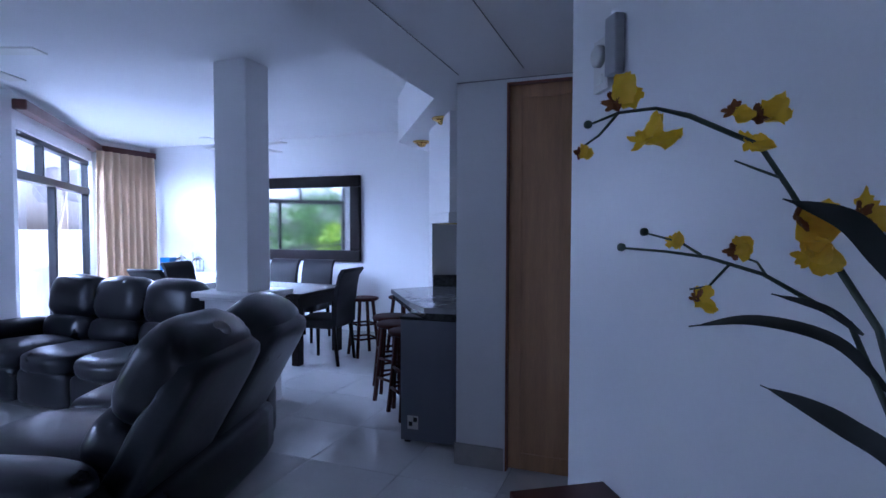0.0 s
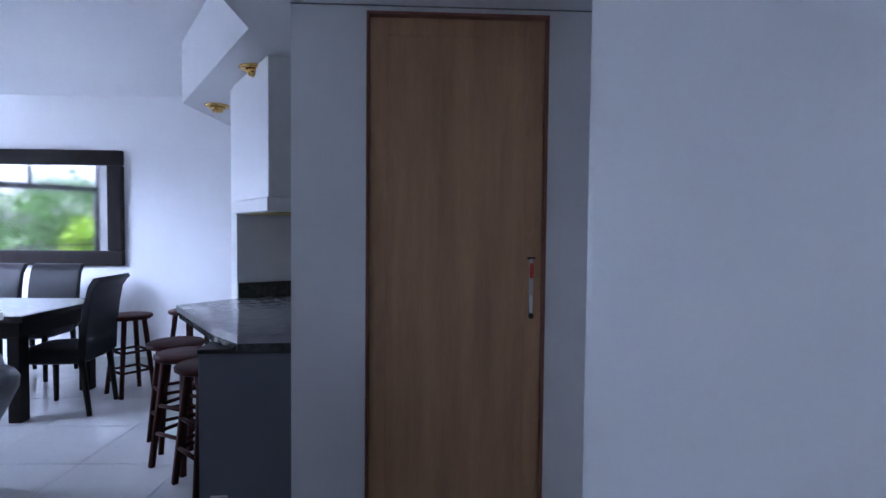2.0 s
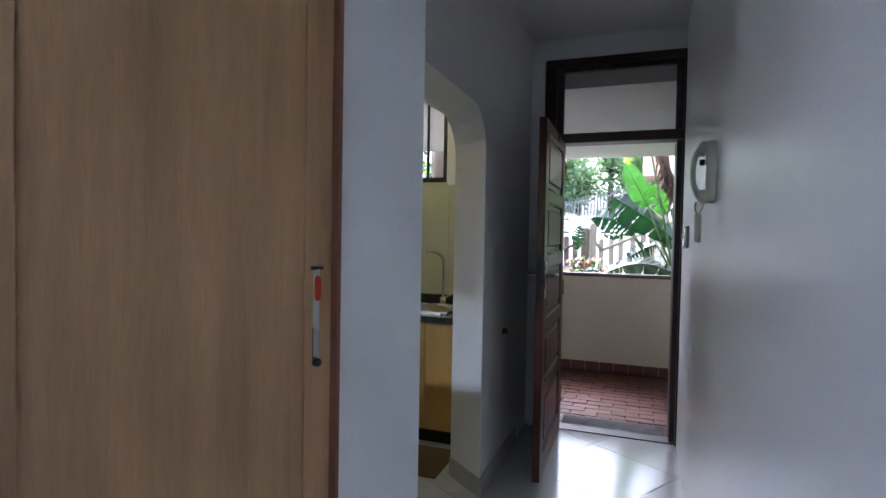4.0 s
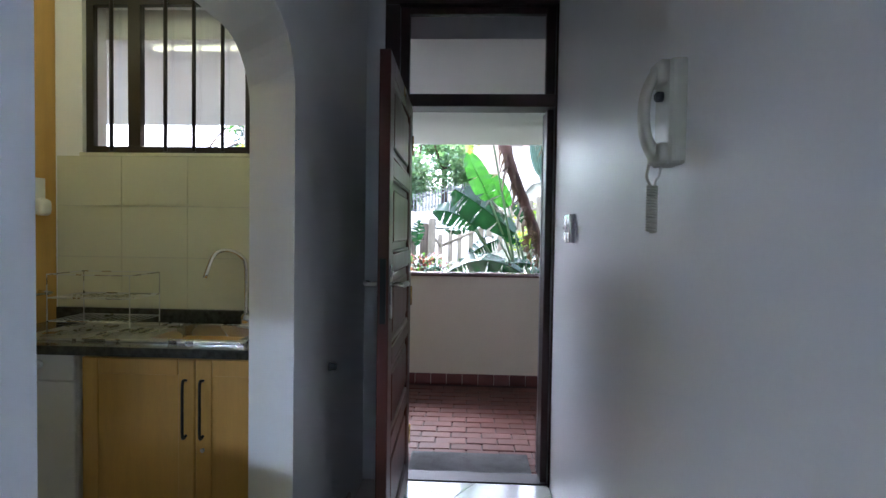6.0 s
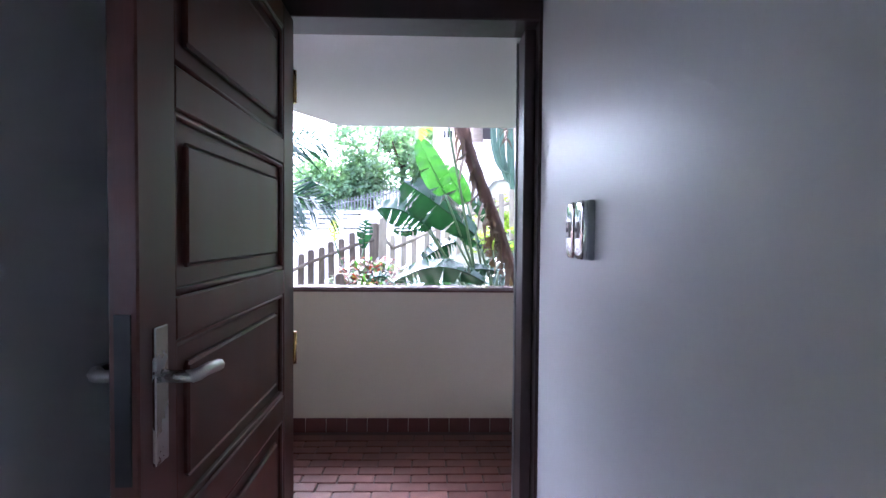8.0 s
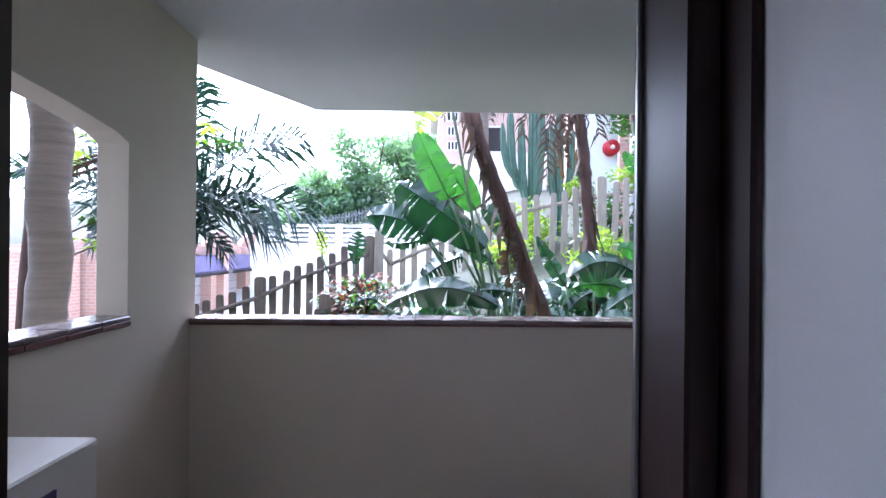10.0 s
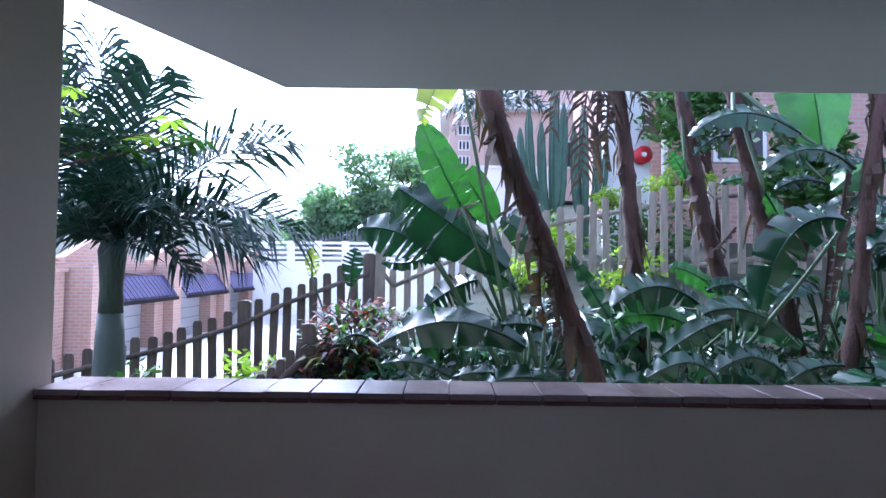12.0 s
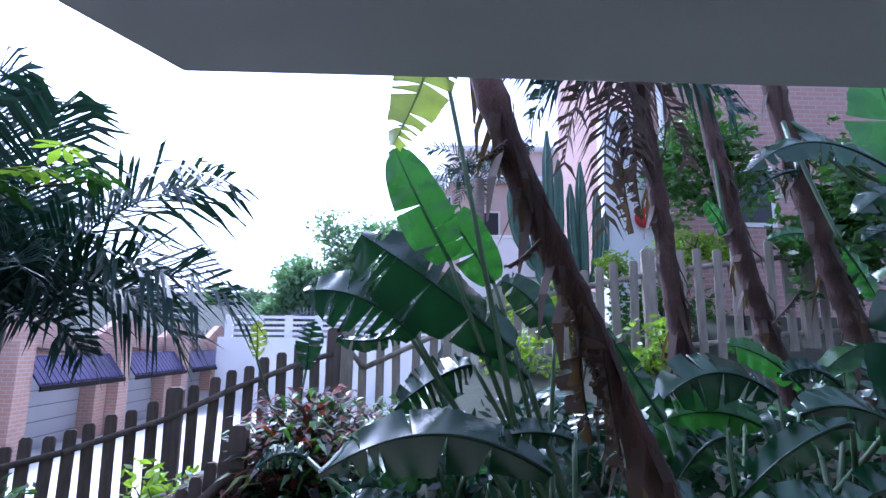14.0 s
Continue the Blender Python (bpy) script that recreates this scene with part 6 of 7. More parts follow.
tips = [(10.1, 6.08, 3.75, 0.35), (10.4, 5.56, 3.7, 0.3), (10.1, 4.79, 3.2, 0.45), (10.4, 3.62, 2.66, 0.55), (10.1, 3.36, 1.66, 0.7), (10.4, 3.85, 1.45, 0.75), (10.1, 4.36, 1.28, 0.4), (10.4, 6.65, 2.45, 0.6), (10.1, 5.9, 1.4, 0.5), (10.4, 6.2, 3.5, 0.35)]
for i, (x, y, z, arch) in enumerate(tips):
    tip = Vector((x, y, z))
    ctrl = (cr0 * 0.45 + tip * 0.55) + Vector((rp.uniform(-0.1, 0.1), 0, arch))
    part("frond", frond(cr0 - po, ctrl - po, tip - po, 0.85 if i < 6 else 0.5, 60 + i, pairs=60), M_PALM, pm)
for i in range(13):
    a = rp.uniform(0, 6.28)
    tip = cr0 + Vector((1.4 * math.cos(a), 1.4 * math.sin(a), rp.uniform(0.1, 1.5)))
    ctrl = (cr0 * 0.5 + tip * 0.5) + Vector((0, 0, 0.5))
    part("frond", frond(cr0 - po, ctrl - po, tip - po, 0.55, 90 + i), M_PALM, pm)
# fronds hanging round the head of the slim trunk
sf = Vector((9.6, 0.07, 0.58))
sh = Vector((9.6, 0.37, 3.45))
for i, (dy, z, green) in enumerate(((0.75, 2.95, 1), (0.55, 2.6, 0), (0.3, 2.15, 0), (-0.25, 2.6, 0), (-0.6, 2.95, 1), (0.12, 2.5, 0), (0.9, 3.25, 1))):
    tip = Vector((9.5 - 0.04 * i, 0.36 + dy, z))
    bend = Vector((9.52, 0.38 + 0.75 * dy, 3.42))
    part("frond" if green else "dry_frond", frond(sh - sf, bend - sf, tip - sf, 0.3, 140 + i, pairs=30, droop=0.6), M_PALM if green else M_DRY, slim)
# ringed palm trunk outside the side opening
rt = thing("palm_tree", Matrix.Translation((7.25, 4.38, -0.5)), "tall ringed grey palm trunk outside the side opening", "palm")
part("trunk", tube([(0.02 * math.sin(k), 0.01 * math.cos(k), 0.12 * k) for k in range(36)], [0.12 * (1.04 if k % 2 else 0.98) for k in range(36)], 14), M_PTRUNK, rt)
for i in range(9):
    a = i * 0.7
    part("frond", frond((0, 0, 4.2), (0.9 * math.cos(a), 0.9 * math.sin(a), 5.2), (1.9 * math.cos(a), 1.9 * math.sin(a), 4.3), 0.55, 120 + i, pairs=26), M_PALM, rt)


def leaf_cloud(center, radii, n, size, seed, bm=None, gap=0.25):
    """Many small leaves through an uneven crown."""
    r = random.Random(seed)
    bm = bm or bmesh.new()
    c = Vector(center)
    made = 0
    while made < n:
        d = Vector((r.gauss(0, 1), r.gauss(0, 1), r.gauss(0, 1))).normalized()
        k = r.random() ** 0.45
        p = Vector((d.x * radii[0], d.y * radii[1], d.z * radii[2])) * k * (0.8 + 0.45 * noise.noise(d * 2.2 + Vector((seed, 0, 0))))
        if noise.noise(p * (2.2 / max(radii)) + Vector((seed * 3, 1, 2))) < -gap:
            continue
        a = Vector((r.gauss(0, 1), r.gauss(0, 1), r.gauss(0, 0.6))).normalized()
        b = a.orthogonal().normalized()
        b.rotate(Matrix.Rotation(r.uniform(0, 6.28), 3, a))
        s = size * r.uniform(0.6, 1.3)
        o = c + p
        q = [bm.verts.new(v) for v in (o - a * s, o + b * s * 0.42, o + a * s, o - b * s * 0.42)]
        bm.faces.new(q)
        made += 1
    return bm


def bush(name, foot, radii, n, size, seed, material, label, category="shrub", lift=0.6):
    s = thing(name, Matrix.Translation(foot), label, category)
    part("crown", leaf_cloud((0, 0, radii[2] * lift), radii, n, size, seed), material, s)
    bm = bmesh.new()
    r = random.Random(seed)
    for k in range(5):
        tube([(0, 0, -0.1), (r.uniform(-0.3, 0.3) * radii[0], r.uniform(-0.3, 0.3) * radii[1], radii[2] * 0.5), (r.uniform(-0.7, 0.7) * radii[0], r.uniform(-0.7, 0.7) * radii[1], radii[2] * 1.1)], [0.02 * radii[2] + 0.006, 0.012, 0.004], 5, bm)
    tagged(part("branches", bm, M_BARK, s), kind="stuff")
    return s


# red-leaved croton beside the screen
def croton(foot, hgt, seed):
    s = thing("croton", Matrix.Translation(foot), "red, yellow and green strap-leaved croton shrub", "shrub")
    r = random.Random(seed)
    for nm, m_, cnt in (("red_leaves", M_RED, 110), ("green_leaves", M_LEAF, 380), ("yellow_leaves", M_YELLOWING, 70), ("dark_leaves", M_DARKLEAF, 420)):
        bm = bmesh.new()
        for k in range(cnt):
            a, t = r.uniform(0, 6.28), r.random()
            hh = hgt * (0.25 + 0.7 * t) if nm != "red_leaves" else hgt * (0.6 + 0.4 * t)
            rr = r.uniform(0.05, 0.5) * hgt * 0.9
            o = Vector((rr * math.cos(a), rr * math.sin(a), hh * (1 - 0.25 * rr)))
            d = Vector((math.cos(a + r.uniform(-0.8, 0.8)), math.sin(a + r.uniform(-0.8, 0.8)), r.uniform(-0.1, 0.9))).normalized()
            ln, w = r.uniform(0.16, 0.3), 0.024
            sd_ = d.cross(Vector((0, 0, 1))).normalized() * w
            p1 = o + d * ln * 0.6
            p2 = o + d * ln - Vector((0, 0, ln * r.uniform(0.1, 0.5)))
            q = [bm.verts.new(v) for v in (o - sd_ * 0.4, o + sd_ * 0.4, p1 - sd_, p1 + sd_, p2)]
            bm.faces.new((q[0], q[1], q[3], q[2])), bm.faces.new((q[2], q[3], q[4]))
        tagged(part(nm, bm, m_, s), kind="stuff")
    bm = bmesh.new()
    for k in range(7):
        a = k * 0.9
        tube([(0, 0, 0), (0.15 * math.cos(a), 0.15 * math.sin(a), hgt * 0.4), (0.35 * math.cos(a), 0.35 * math.sin(a), hgt * 0.8)], [0.02, 0.014, 0.006], 5, bm)
    tagged(part("branches", bm, M_BARK, s), kind="stuff")


croton((10.75, 2.75, ground_z(10.75, 2.75) - 0.1), 1.3, 5)
croton((10.2, 2.75, ground_z(10.2, 2.75) - 0.1), 0.95, 6)
croton((10.3, 3.2, ground_z(10.3, 3.2) - 0.1), 0.95, 7)
bush("shrub", (10.6, 3.9, -0.55), (0.4, 0.45, 0.75), 700, 0.06, 31, M_LEAF_Y, "bright green shrub by the lower fence")
bush("shrub", (10.3, 4.95, -0.6), (0.3, 0.35, 0.65), 600, 0.05, 32, M_LEAF, "green shrub at the foot of the palm")
bush("shrub", (9.9, 4.1, -0.55), (0.35, 0.4, 0.5), 520, 0.055, 43, M_LEAF, "light green undergrowth before the slatted screen")
bush("shrub", (13.2, 0.3, 1.4), (0.45, 0.9, 0.55), 900, 0.06, 33, M_LEAF_Y, "lime green shrub behind the upper fence")
bush("shrub", (13.1, -1.3, 1.55), (0.45, 1.0, 0.6), 900, 0.06, 34, M_LEAF, "green shrub behind the upper fence")
bush("shrub", (11.9, 0.75, 0.9), (0.35, 0.6, 0.45), 600, 0.05, 36, M_LEAF_Y, "ferny green shrub before the fence")
bush("shrub", (11.6, 1.9, 0.2), (0.4, 0.7, 0.5), 600, 0.05, 37, M_LEAF, "ferny green shrub before the fence")
bush("shrub", (11.8, -0.6, 1.0), (0.35, 0.6, 0.5), 600, 0.05, 42, M_LEAF_Y, "ferny green shrub before the fence")
bush("hedge", (13.1, -1.85, 2.5), (0.3, 0.75, 0.3), 1500, 0.04, 38, M_LEAF_Y, "clipped yellow-green hedge above the fence", "hedge")
bush("hedge", (13.1, -0.7, 2.27), (0.3, 0.32, 0.28), 700, 0.04, 39, M_LEAF_Y, "clipped yellow-green hedge above the fence", "hedge")
bush("shrub", (12.0, -3.0, 1.6), (0.5, 0.9, 1.3), 2200, 0.08, 41, M_LEAF, "tall leafy shrub against the brick house", lift=0.95)
# small tree before the brick house
tr_ = thing("tree", Matrix.Translation((13.4, -2.6, 1.6)), "young tree with light green leaves by the brick house", "tree")
part("trunk", tube([(0, 0, 0), (0.05, 0.1, 1.2), (0, 0.3, 2.2)], [0.06, 0.05, 0.03], 8), M_BARK, tr_)
for k in range(5):
    part("limb", tube([(0.03, 0.15, 1.2 + 0.2 * k), (0.3 * math.cos(k * 1.4), 0.2 + 0.5 * math.sin(k * 1.4), 2.0 + 0.2 * k)], [0.03, 0.01], 6), M_BARK, tr_)
part("crown", leaf_cloud((0, 0.35, 2.4), (0.8, 1.1, 1.3), 2600, 0.075, 44, gap=0.02), M_LEAF, tr_)
# umbrella-leaved tree at the left of the palm
um = thing("tree", Matrix.Translation((9.6, 6.4, -0.6)), "umbrella tree with rosettes of light green leaves", "tree")
uo = Vector((9.6, 6.4, -0.6))
part("trunk", tube([(0, 0, 0), (0.03, -0.05, 1.6), (0.1, -0.1, 3.0)], [0.06, 0.05, 0.03], 8), M_BARK, um)
ru = random.Random(77)
for i, e in enumerate([(9.6, 5.58, 3.2), (9.6, 5.33, 2.81), (9.6, 4.78, 2.47), (9.6, 4.4, 2.57), (9.6, 4.15, 2.45), (9.6, 5.56, 2.6), (9.6, 5.55, 1.6), (9.6, 5.5, 1.35), (9.55, 5.75, 2.95), (9.6, 5.8, 2.3), (9.6, 4.95, 2.42)]):
    ee = Vector(e) - uo
    st_ = Vector((0.05, -0.06, max(min(ee.z - 0.5, 2.9), 0.6)))
    part("limb", tube(bez(st_, (st_ + ee) * 0.5 + Vector((0, 0, 0.15)), ee, 6), [0.02, 0.018, 0.016, 0.013, 0.011, 0.009, 0.007], 6), M_BARK, um)
    bm = bmesh.new()
    for q in range(3):
        cen = ee + Vector((ru.uniform(-0.16, 0.16), ru.uniform(-0.16, 0.16), ru.uniform(-0.1, 0.12)))
        for k in range(8):
            a = k * 0.785 + q
            d = Vector((math.cos(a), math.sin(a), ru.uniform(-0.35, 0.2)))
            s_ = d.cross(Vector((0, 0, 1))).normalized()
            ln = ru.uniform(0.13, 0.19)
            pts = [cen + d * ln * t + s_ * w * ln - Vector((0, 0, 0.25 * ln * t * t)) for t, w in ((0.08, 0), (0.5, 0.2), (0.8, 0.16), (1.0, 0), (0.8, -0.16), (0.5, -0.2))]
            bm.faces.new([bm.verts.new(p) for p in pts])
    tagged(part("leaf_rosette", bm, M_LEAF_Y if i % 2 else M_LEAF, um), kind="stuff")


# columnar cactus behind the fence
def cactus(foot, cols, seed):
    s = thing("cactus", Matrix.Translation(foot), "tall branching blue-green column cactus", "cactus")
    for i, (dx_, dy_, z0, z1, rad) in enumerate(cols):
        bm = bmesh.new()
        rings = []
        pts = bez((dx_ * 0.3, dy_ * 0.3, z0), (dx_, dy_, z0), (dx_, dy_, z1), 12)
        for j, p in enumerate(pts):
            t = j / 12
            rr = rad * (1 - 0.75 * max(0, (t - 0.85) / 0.15) ** 2) * (0.93 + 0.07 * math.sin(j * 2.4))
            rings.append([bm.verts.new(p + Vector((math.cos(a), math.sin(a), 0)) * rr * (1.0 if k % 2 else 0.62)) for k, a in enumerate([q * 2 * math.pi / 12 for q in range(12)])])
        for a, b in zip(rings, rings[1:]):
            for k in range(12):
                bm.faces.new((a[k], a[(k + 1) % 12], b[(k + 1) % 12], b[k]))
        bm.faces.new(rings[-1])
        part("column", bm, M_CACTUS, s)
    return s


cactus((13.8, 0.0, 1.55), [(0, 0, 0, 3.1, 0.1), (0.1, 0.42, 0.9, 2.55, 0.085), (0, 0.22, 0.7, 2.3, 0.085), (-0.1, -0.14, 0.8, 2.6, 0.085), (0, 0.58, 1.1, 2.2, 0.07)], 1)
cactus((13.8, -0.5, 1.6), [(0, 0, 0, 2.55, 0.1), (0, 0.16, 0.7, 2.2, 0.08), (0, -0.24, 0.6, 2.15, 0.08), (0.1, -0.4, 0.8, 1.8, 0.07)], 2)


# low leafy ground cover over the bank
bm = bmesh.new()
rg = random.Random(55)
for k in range(9000):
    x, y = rg.uniform(7.1, 10.3), rg.uniform(-3.2, 6.0)
    o = Vector((x, y, ground_z(x, y) + rg.random() ** 2 * 0.35))
    a = Vector((rg.gauss(0, 1), rg.gauss(0, 1), rg.gauss(0.4, 0.6))).normalized()
    b = a.orthogonal().normalized()
    s = rg.uniform(0.035, 0.09)
    bm.faces.new([bm.verts.new(v) for v in (o - a * s, o + b * s * 0.35, o + a * s, o - b * s * 0.35)])
solid("ground_cover", bm, M_PADDLE, "low leafy ground cover on the garden bank", "ground cover", kind="stuff")

# ---- buildings and distance ----
def brick_mat(name, c1, c2, mortar, scale=1.0):
    m = bpy.data.materials.new(name)
    m.use_nodes = True
    n, l = m.node_tree.nodes, m.node_tree.links
    b = n["Principled BSDF"]
    tc = n.new("ShaderNodeTexCoord")
    geo = n.new("ShaderNodeNewGeometry")
    sx = n.new("ShaderNodeSeparateXYZ")
    l.new(geo.outputs["Position"], sx.inputs[0])
    ad = n.new("ShaderNodeMath")
    ad.operation = "ADD"
    l.new(sx.outputs[0], ad.inputs[0])
    l.new(sx.outputs[1], ad.inputs[1])
    cx = n.new("ShaderNodeCombineXYZ")
    l.new(ad.outputs[0], cx.inputs[0])
    l.new(sx.outputs[2], cx.inputs[1])
    br = n.new("ShaderNodeTexBrick")
    br.inputs["Color1"].default_value = (*c1, 1)
    br.inputs["Color2"].default_value = (*c2, 1)
    br.inputs["Mortar"].default_value = (*mortar, 1)
    br.inputs["Scale"].default_value = 1.0
    br.inputs["Brick Width"].default_value = 0.23
    br.inputs["Row Height"].default_value = 0.086
    br.inputs["Mortar Size"].default_value = 0.011
    l.new(cx.outputs[0], br.inputs["Vector"])
    l.new(br.outputs["Color"], b.inputs["Base Color"])
    b.inputs["Roughness"].default_value = 0.85
    bp = n.new("ShaderNodeBump")
    bp.inputs["Strength"].default_value = 0.5
    bp.inputs["Distance"].default_value = 0.01
    bp.invert = True
    l.new(br.outputs["Fac"], bp.inputs["Height"])
    l.new(bp.outputs[0], b.inputs["Normal"])
    return m


M_PINKBR = brick_mat("salmon_face_brick", (0.52, 0.32, 0.25), (0.46, 0.27, 0.21), (0.5, 0.42, 0.36))
M_REDBR = brick_mat("red_face_brick", (0.45, 0.26, 0.21), (0.39, 0.21, 0.17), (0.4, 0.34, 0.3))
M_PURPLE = mat("purple_blue_roof_tile", (0.06, 0.05, 0.13), 0.85, var=0.3, scale=8, bump=0.2, random=0.15)
M_PINK = mat("pink_plaster", (0.62, 0.45, 0.38), 0.85, var=0.1, scale=1.5, bump=0.2)
M_WHITEW = mat("white_boundary_plaster", (0.8, 0.79, 0.77), 0.8, var=0.08, scale=0.8, bump=0.1)
M_ROLLER = mat("grey_garage_door", (0.42, 0.42, 0.44), 0.5, var=0.08, scale=2, bump=0.1)
M_FENCEM = mat("grey_steel_fence", (0.16, 0.17, 0.18), 0.5, 0.5, var=0.2)


def garage(x0, y0, w, z0, label):
    """A garage unit of face brick with a tiled canopy over a sectional door; it looks to -y."""
    g_ = thing("garage", Matrix.Translation((x0, y0, z0)), label, "garage", "row of brick garages")
    part("side_wall", boxes(((0, -0.6, 0), (0.5, 6, 2.6)), bevel=0.01), M_PINKBR, g_)
    part("side_wall", boxes(((w - 0.5, -0.3, 0), (w, 6, 2.2)), bevel=0.01), M_PINKBR, g_)
    part("back_wall", boxes(((0.5, 0.25, 1.75), (w - 0.5, 6, 2.6))), M_PINKBR, g_)
    bm = bmesh.new()
    wall_y(bm, [(0, 2.61), (w, 2.21), (w, 2.55), (w * 0.75, 2.75), (w * 0.5, 3.2), (w * 0.3, 3.3), (0, 2.75)], 0.1, 0.35)
    part("gable", bm, M_PINKBR, g_)
    part("garage_door", boxes(((0.5, 0.12, 0), (w - 0.5, 0.2, 1.75)), bevel=0.005), M_ROLLER, g_)
    for k in range(4):
        part("door_groove", boxes(((0.52, 0.112, 0.35 + 0.36 * k), (w - 0.52, 0.119, 0.37 + 0.36 * k))), M_FENCEM, g_)
    bm = bmesh.new()
    n_ = 16
    cw = (w - 0.55) / n_
    for k in range(n_):
        a = 0.52 + k * cw
        q = [(a, -0.75, 1.62), (a + cw * 0.86, -0.75, 1.62), (a + cw * 0.86, -0.3, 2.2), (a, -0.3, 2.2)]
        lo = [bm.verts.new(p) for p in q]
        hi = [bm.verts.new((p[0], p[1], p[2] + 0.07)) for p in q]
        bm.faces.new(lo[::-1]), bm.faces.new(hi)
        for i in range(4):
            bm.faces.new((lo[i - 1], lo[i], hi[i], hi[i - 1]))
    part("canopy_tiles", bm, M_PURPLE, g_, "purple-blue tiled canopy")
    part("canopy_top", boxes(((0.52, -0.32, 2.2), (w - 0.03, 0.12, 2.26))), M_PURPLE, g_)
    part("fascia", boxes(((0.51, -0.8, 1.52), (w - 0.02, -0.76, 1.63))), M_BLACKWOOD, g_)
    return g_


gz = -1.25
for k in range(4):
    garage(17.6 + 3.85 * k, 10.9, 3.83, gz, "salmon brick garage with a purple-blue tiled canopy")
ga = thing("garage", Matrix.Translation((12.3, 10.9, gz - 0.2)), "salmon brick end wall of the garage row", "garage", "row of brick garages")
part("wall", boxes(((0, 0, 0), (5.2, 6, 2.6)), bevel=0.01), M_PINKBR, ga)
part("parapet", boxes(((-0.05, -0.06, 2.6), (5.25, 6, 2.7))), M_PINKBR, ga)
# brick house with its hose reel
bh = thing("house", Matrix.Translation((14.8, -2.0, 1.2)), "red brick house beyond the garden fence", "house")
part("wall", boxes(((0, -9, 0), (6, 0, 9.0))), M_REDBR, bh)
part("roof", boxes(((-0.4, -9.4, 9.0), (6.4, 0.4, 9.15)), bevel=0.02), M_BLACKWOOD, bh)
wn_ = part("window", boxes(((-0.02, -2.2, 2.2), (0.02, -1.2, 3.3))), M_WHITEPL, bh)
part("pane", boxes(((-0.03, -2.12, 2.28), (-0.021, -1.28, 3.22))), M_BLACKPL, wn_)
part("downpipe", tube([(-0.08, -0.25, 0), (-0.08, -0.25, 9.0)], 0.06, 10), M_WHITEW, bh)
wp = thing("white_pier", Matrix.Translation((14.0, -1.45, 1.5)), "white plastered pier beside the brick house", "pier")
part("pier", boxes(((0, -0.25, 0), (0.3, 0.5, 3.6)), bevel=0.01), M_WHITEW, wp)
hr = thing("hose_reel", Matrix.Translation((13.98, -1.53, 3.32)), "round red fire hose reel on the white pier", "hose reel")
M_REDP = mat("red_enamel", (0.55, 0.02, 0.03), 0.35, var=0.15)
part("drum", lathe([(0.04, 0), (0.15, 0.01), (0.15, 0.03), (0.1, 0.05), (0.1, 0.12), (0.15, 0.14), (0.15, 0.16), (0.04, 0.17)], 28, m=pose(0, 0, 0, 0, -90, 0)), M_REDP, hr)
part("hub", lathe([(0.045, 0.171), (0.04, 0.19), (0.01, 0.195)], 20, m=pose(0, 0, 0, 0, -90, 0)), M_WHITEW, hr, "white hub")
# pink house on the hill with a palm
ph = thing("house", Matrix.Translation((31, -2.9, 4.7)), "pale pink plastered house on the hill", "house")
part("wall", boxes(((0, -6, 0), (8, 4.6, 4.4))), M_PINK, ph)
part("roof", boxes(((-0.5, -6.5, 4.4), (8.5, 5.1, 4.65)), bevel=0.03), M_WHITEW, ph)
part("upper_wall", boxes(((1.5, -6, 4.65), (8, 3.2, 6.6))), M_PINK, ph)
part("upper_roof", boxes(((1.1, -6.4, 6.6), (8.4, 3.7, 6.8)), bevel=0.03), M_WHITEW, ph)
for k in range(3):
    vb = part("vent_block", boxes(((-0.03, 3.55, 1.7 + 0.75 * k), (0.01, 4.15, 2.2 + 0.75 * k))), M_WHITEW, ph)
    for q in range(3):
        part("slot", boxes(((-0.05, 3.62 + 0.18 * q, 1.76 + 0.75 * k), (-0.031, 3.72 + 0.18 * q, 2.14 + 0.75 * k))), M_BLACKPL, vb)
for yy in (1.2, -1.8):
    w_ = part("window", boxes(((-0.03, yy, 1.6), (0.02, yy + 1.3, 3.0))), M_WHITEPL, ph)
    part("pane", boxes(((-0.05, yy + 0.1, 1.7), (-0.031, yy + 1.2, 2.9))), M_BLACKPL, w_)
ww = thing("boundary_wall", Matrix.Translation((22.9, 0, 0)), "white plastered boundary wall", "wall")
part("wall", boxes(((0, -2.2, 2.0), (0.25, 0.75, 4.75)), bevel=0.01), M_WHITEW, ww)
part("coping", boxes(((-0.05, -2.25, 4.75), (0.3, 0.8, 4.85))), M_WHITEW, ww)
lw = thing("boundary_wall", Matrix.Translation((28.0, 0, 0)), "low white boundary wall with slots above the driveway", "wall")
part("wall", boxes(((0, 1.2, -1.4), (0.25, 10.2, 1.55)), bevel=0.01), M_WHITEW, lw)
for k in range(4):
    part("slat", boxes(((0.05, 1.2, 1.65 + 0.22 * k), (0.15, 9.9, 1.76 + 0.22 * k))), M_WHITEW, lw)
for k in range(8):
    part("post", boxes(((0.03, 1.25 + 1.2 * k, 1.55), (0.2, 1.55 + 1.2 * k, 2.45))), M_WHITEW, lw)
hpm = thing("palm_tree", Matrix.Translation((27.5, -0.33, 4.2)), "feather palm before the pink house", "palm")
part("trunk", tube([(0, 0, 0), (0, 0.05, 2.0), (0, 0, 4.0)], [0.3, 0.26, 0.2], 10), M_PTRUNK, hpm)
for i in range(16):
    a, e = i * 2.4, random.Random(i).uniform(-1.2, 1.6)
    part("frond", frond((0, 0, 4.0), (1.1 * math.cos(a), 1.1 * math.sin(a), 5.0 + 0.5 * e), (2.2 * math.cos(a), 2.2 * math.sin(a), 4.0 + e), 0.8, 200 + i, width=0.05, pairs=24), M_PALM, hpm)
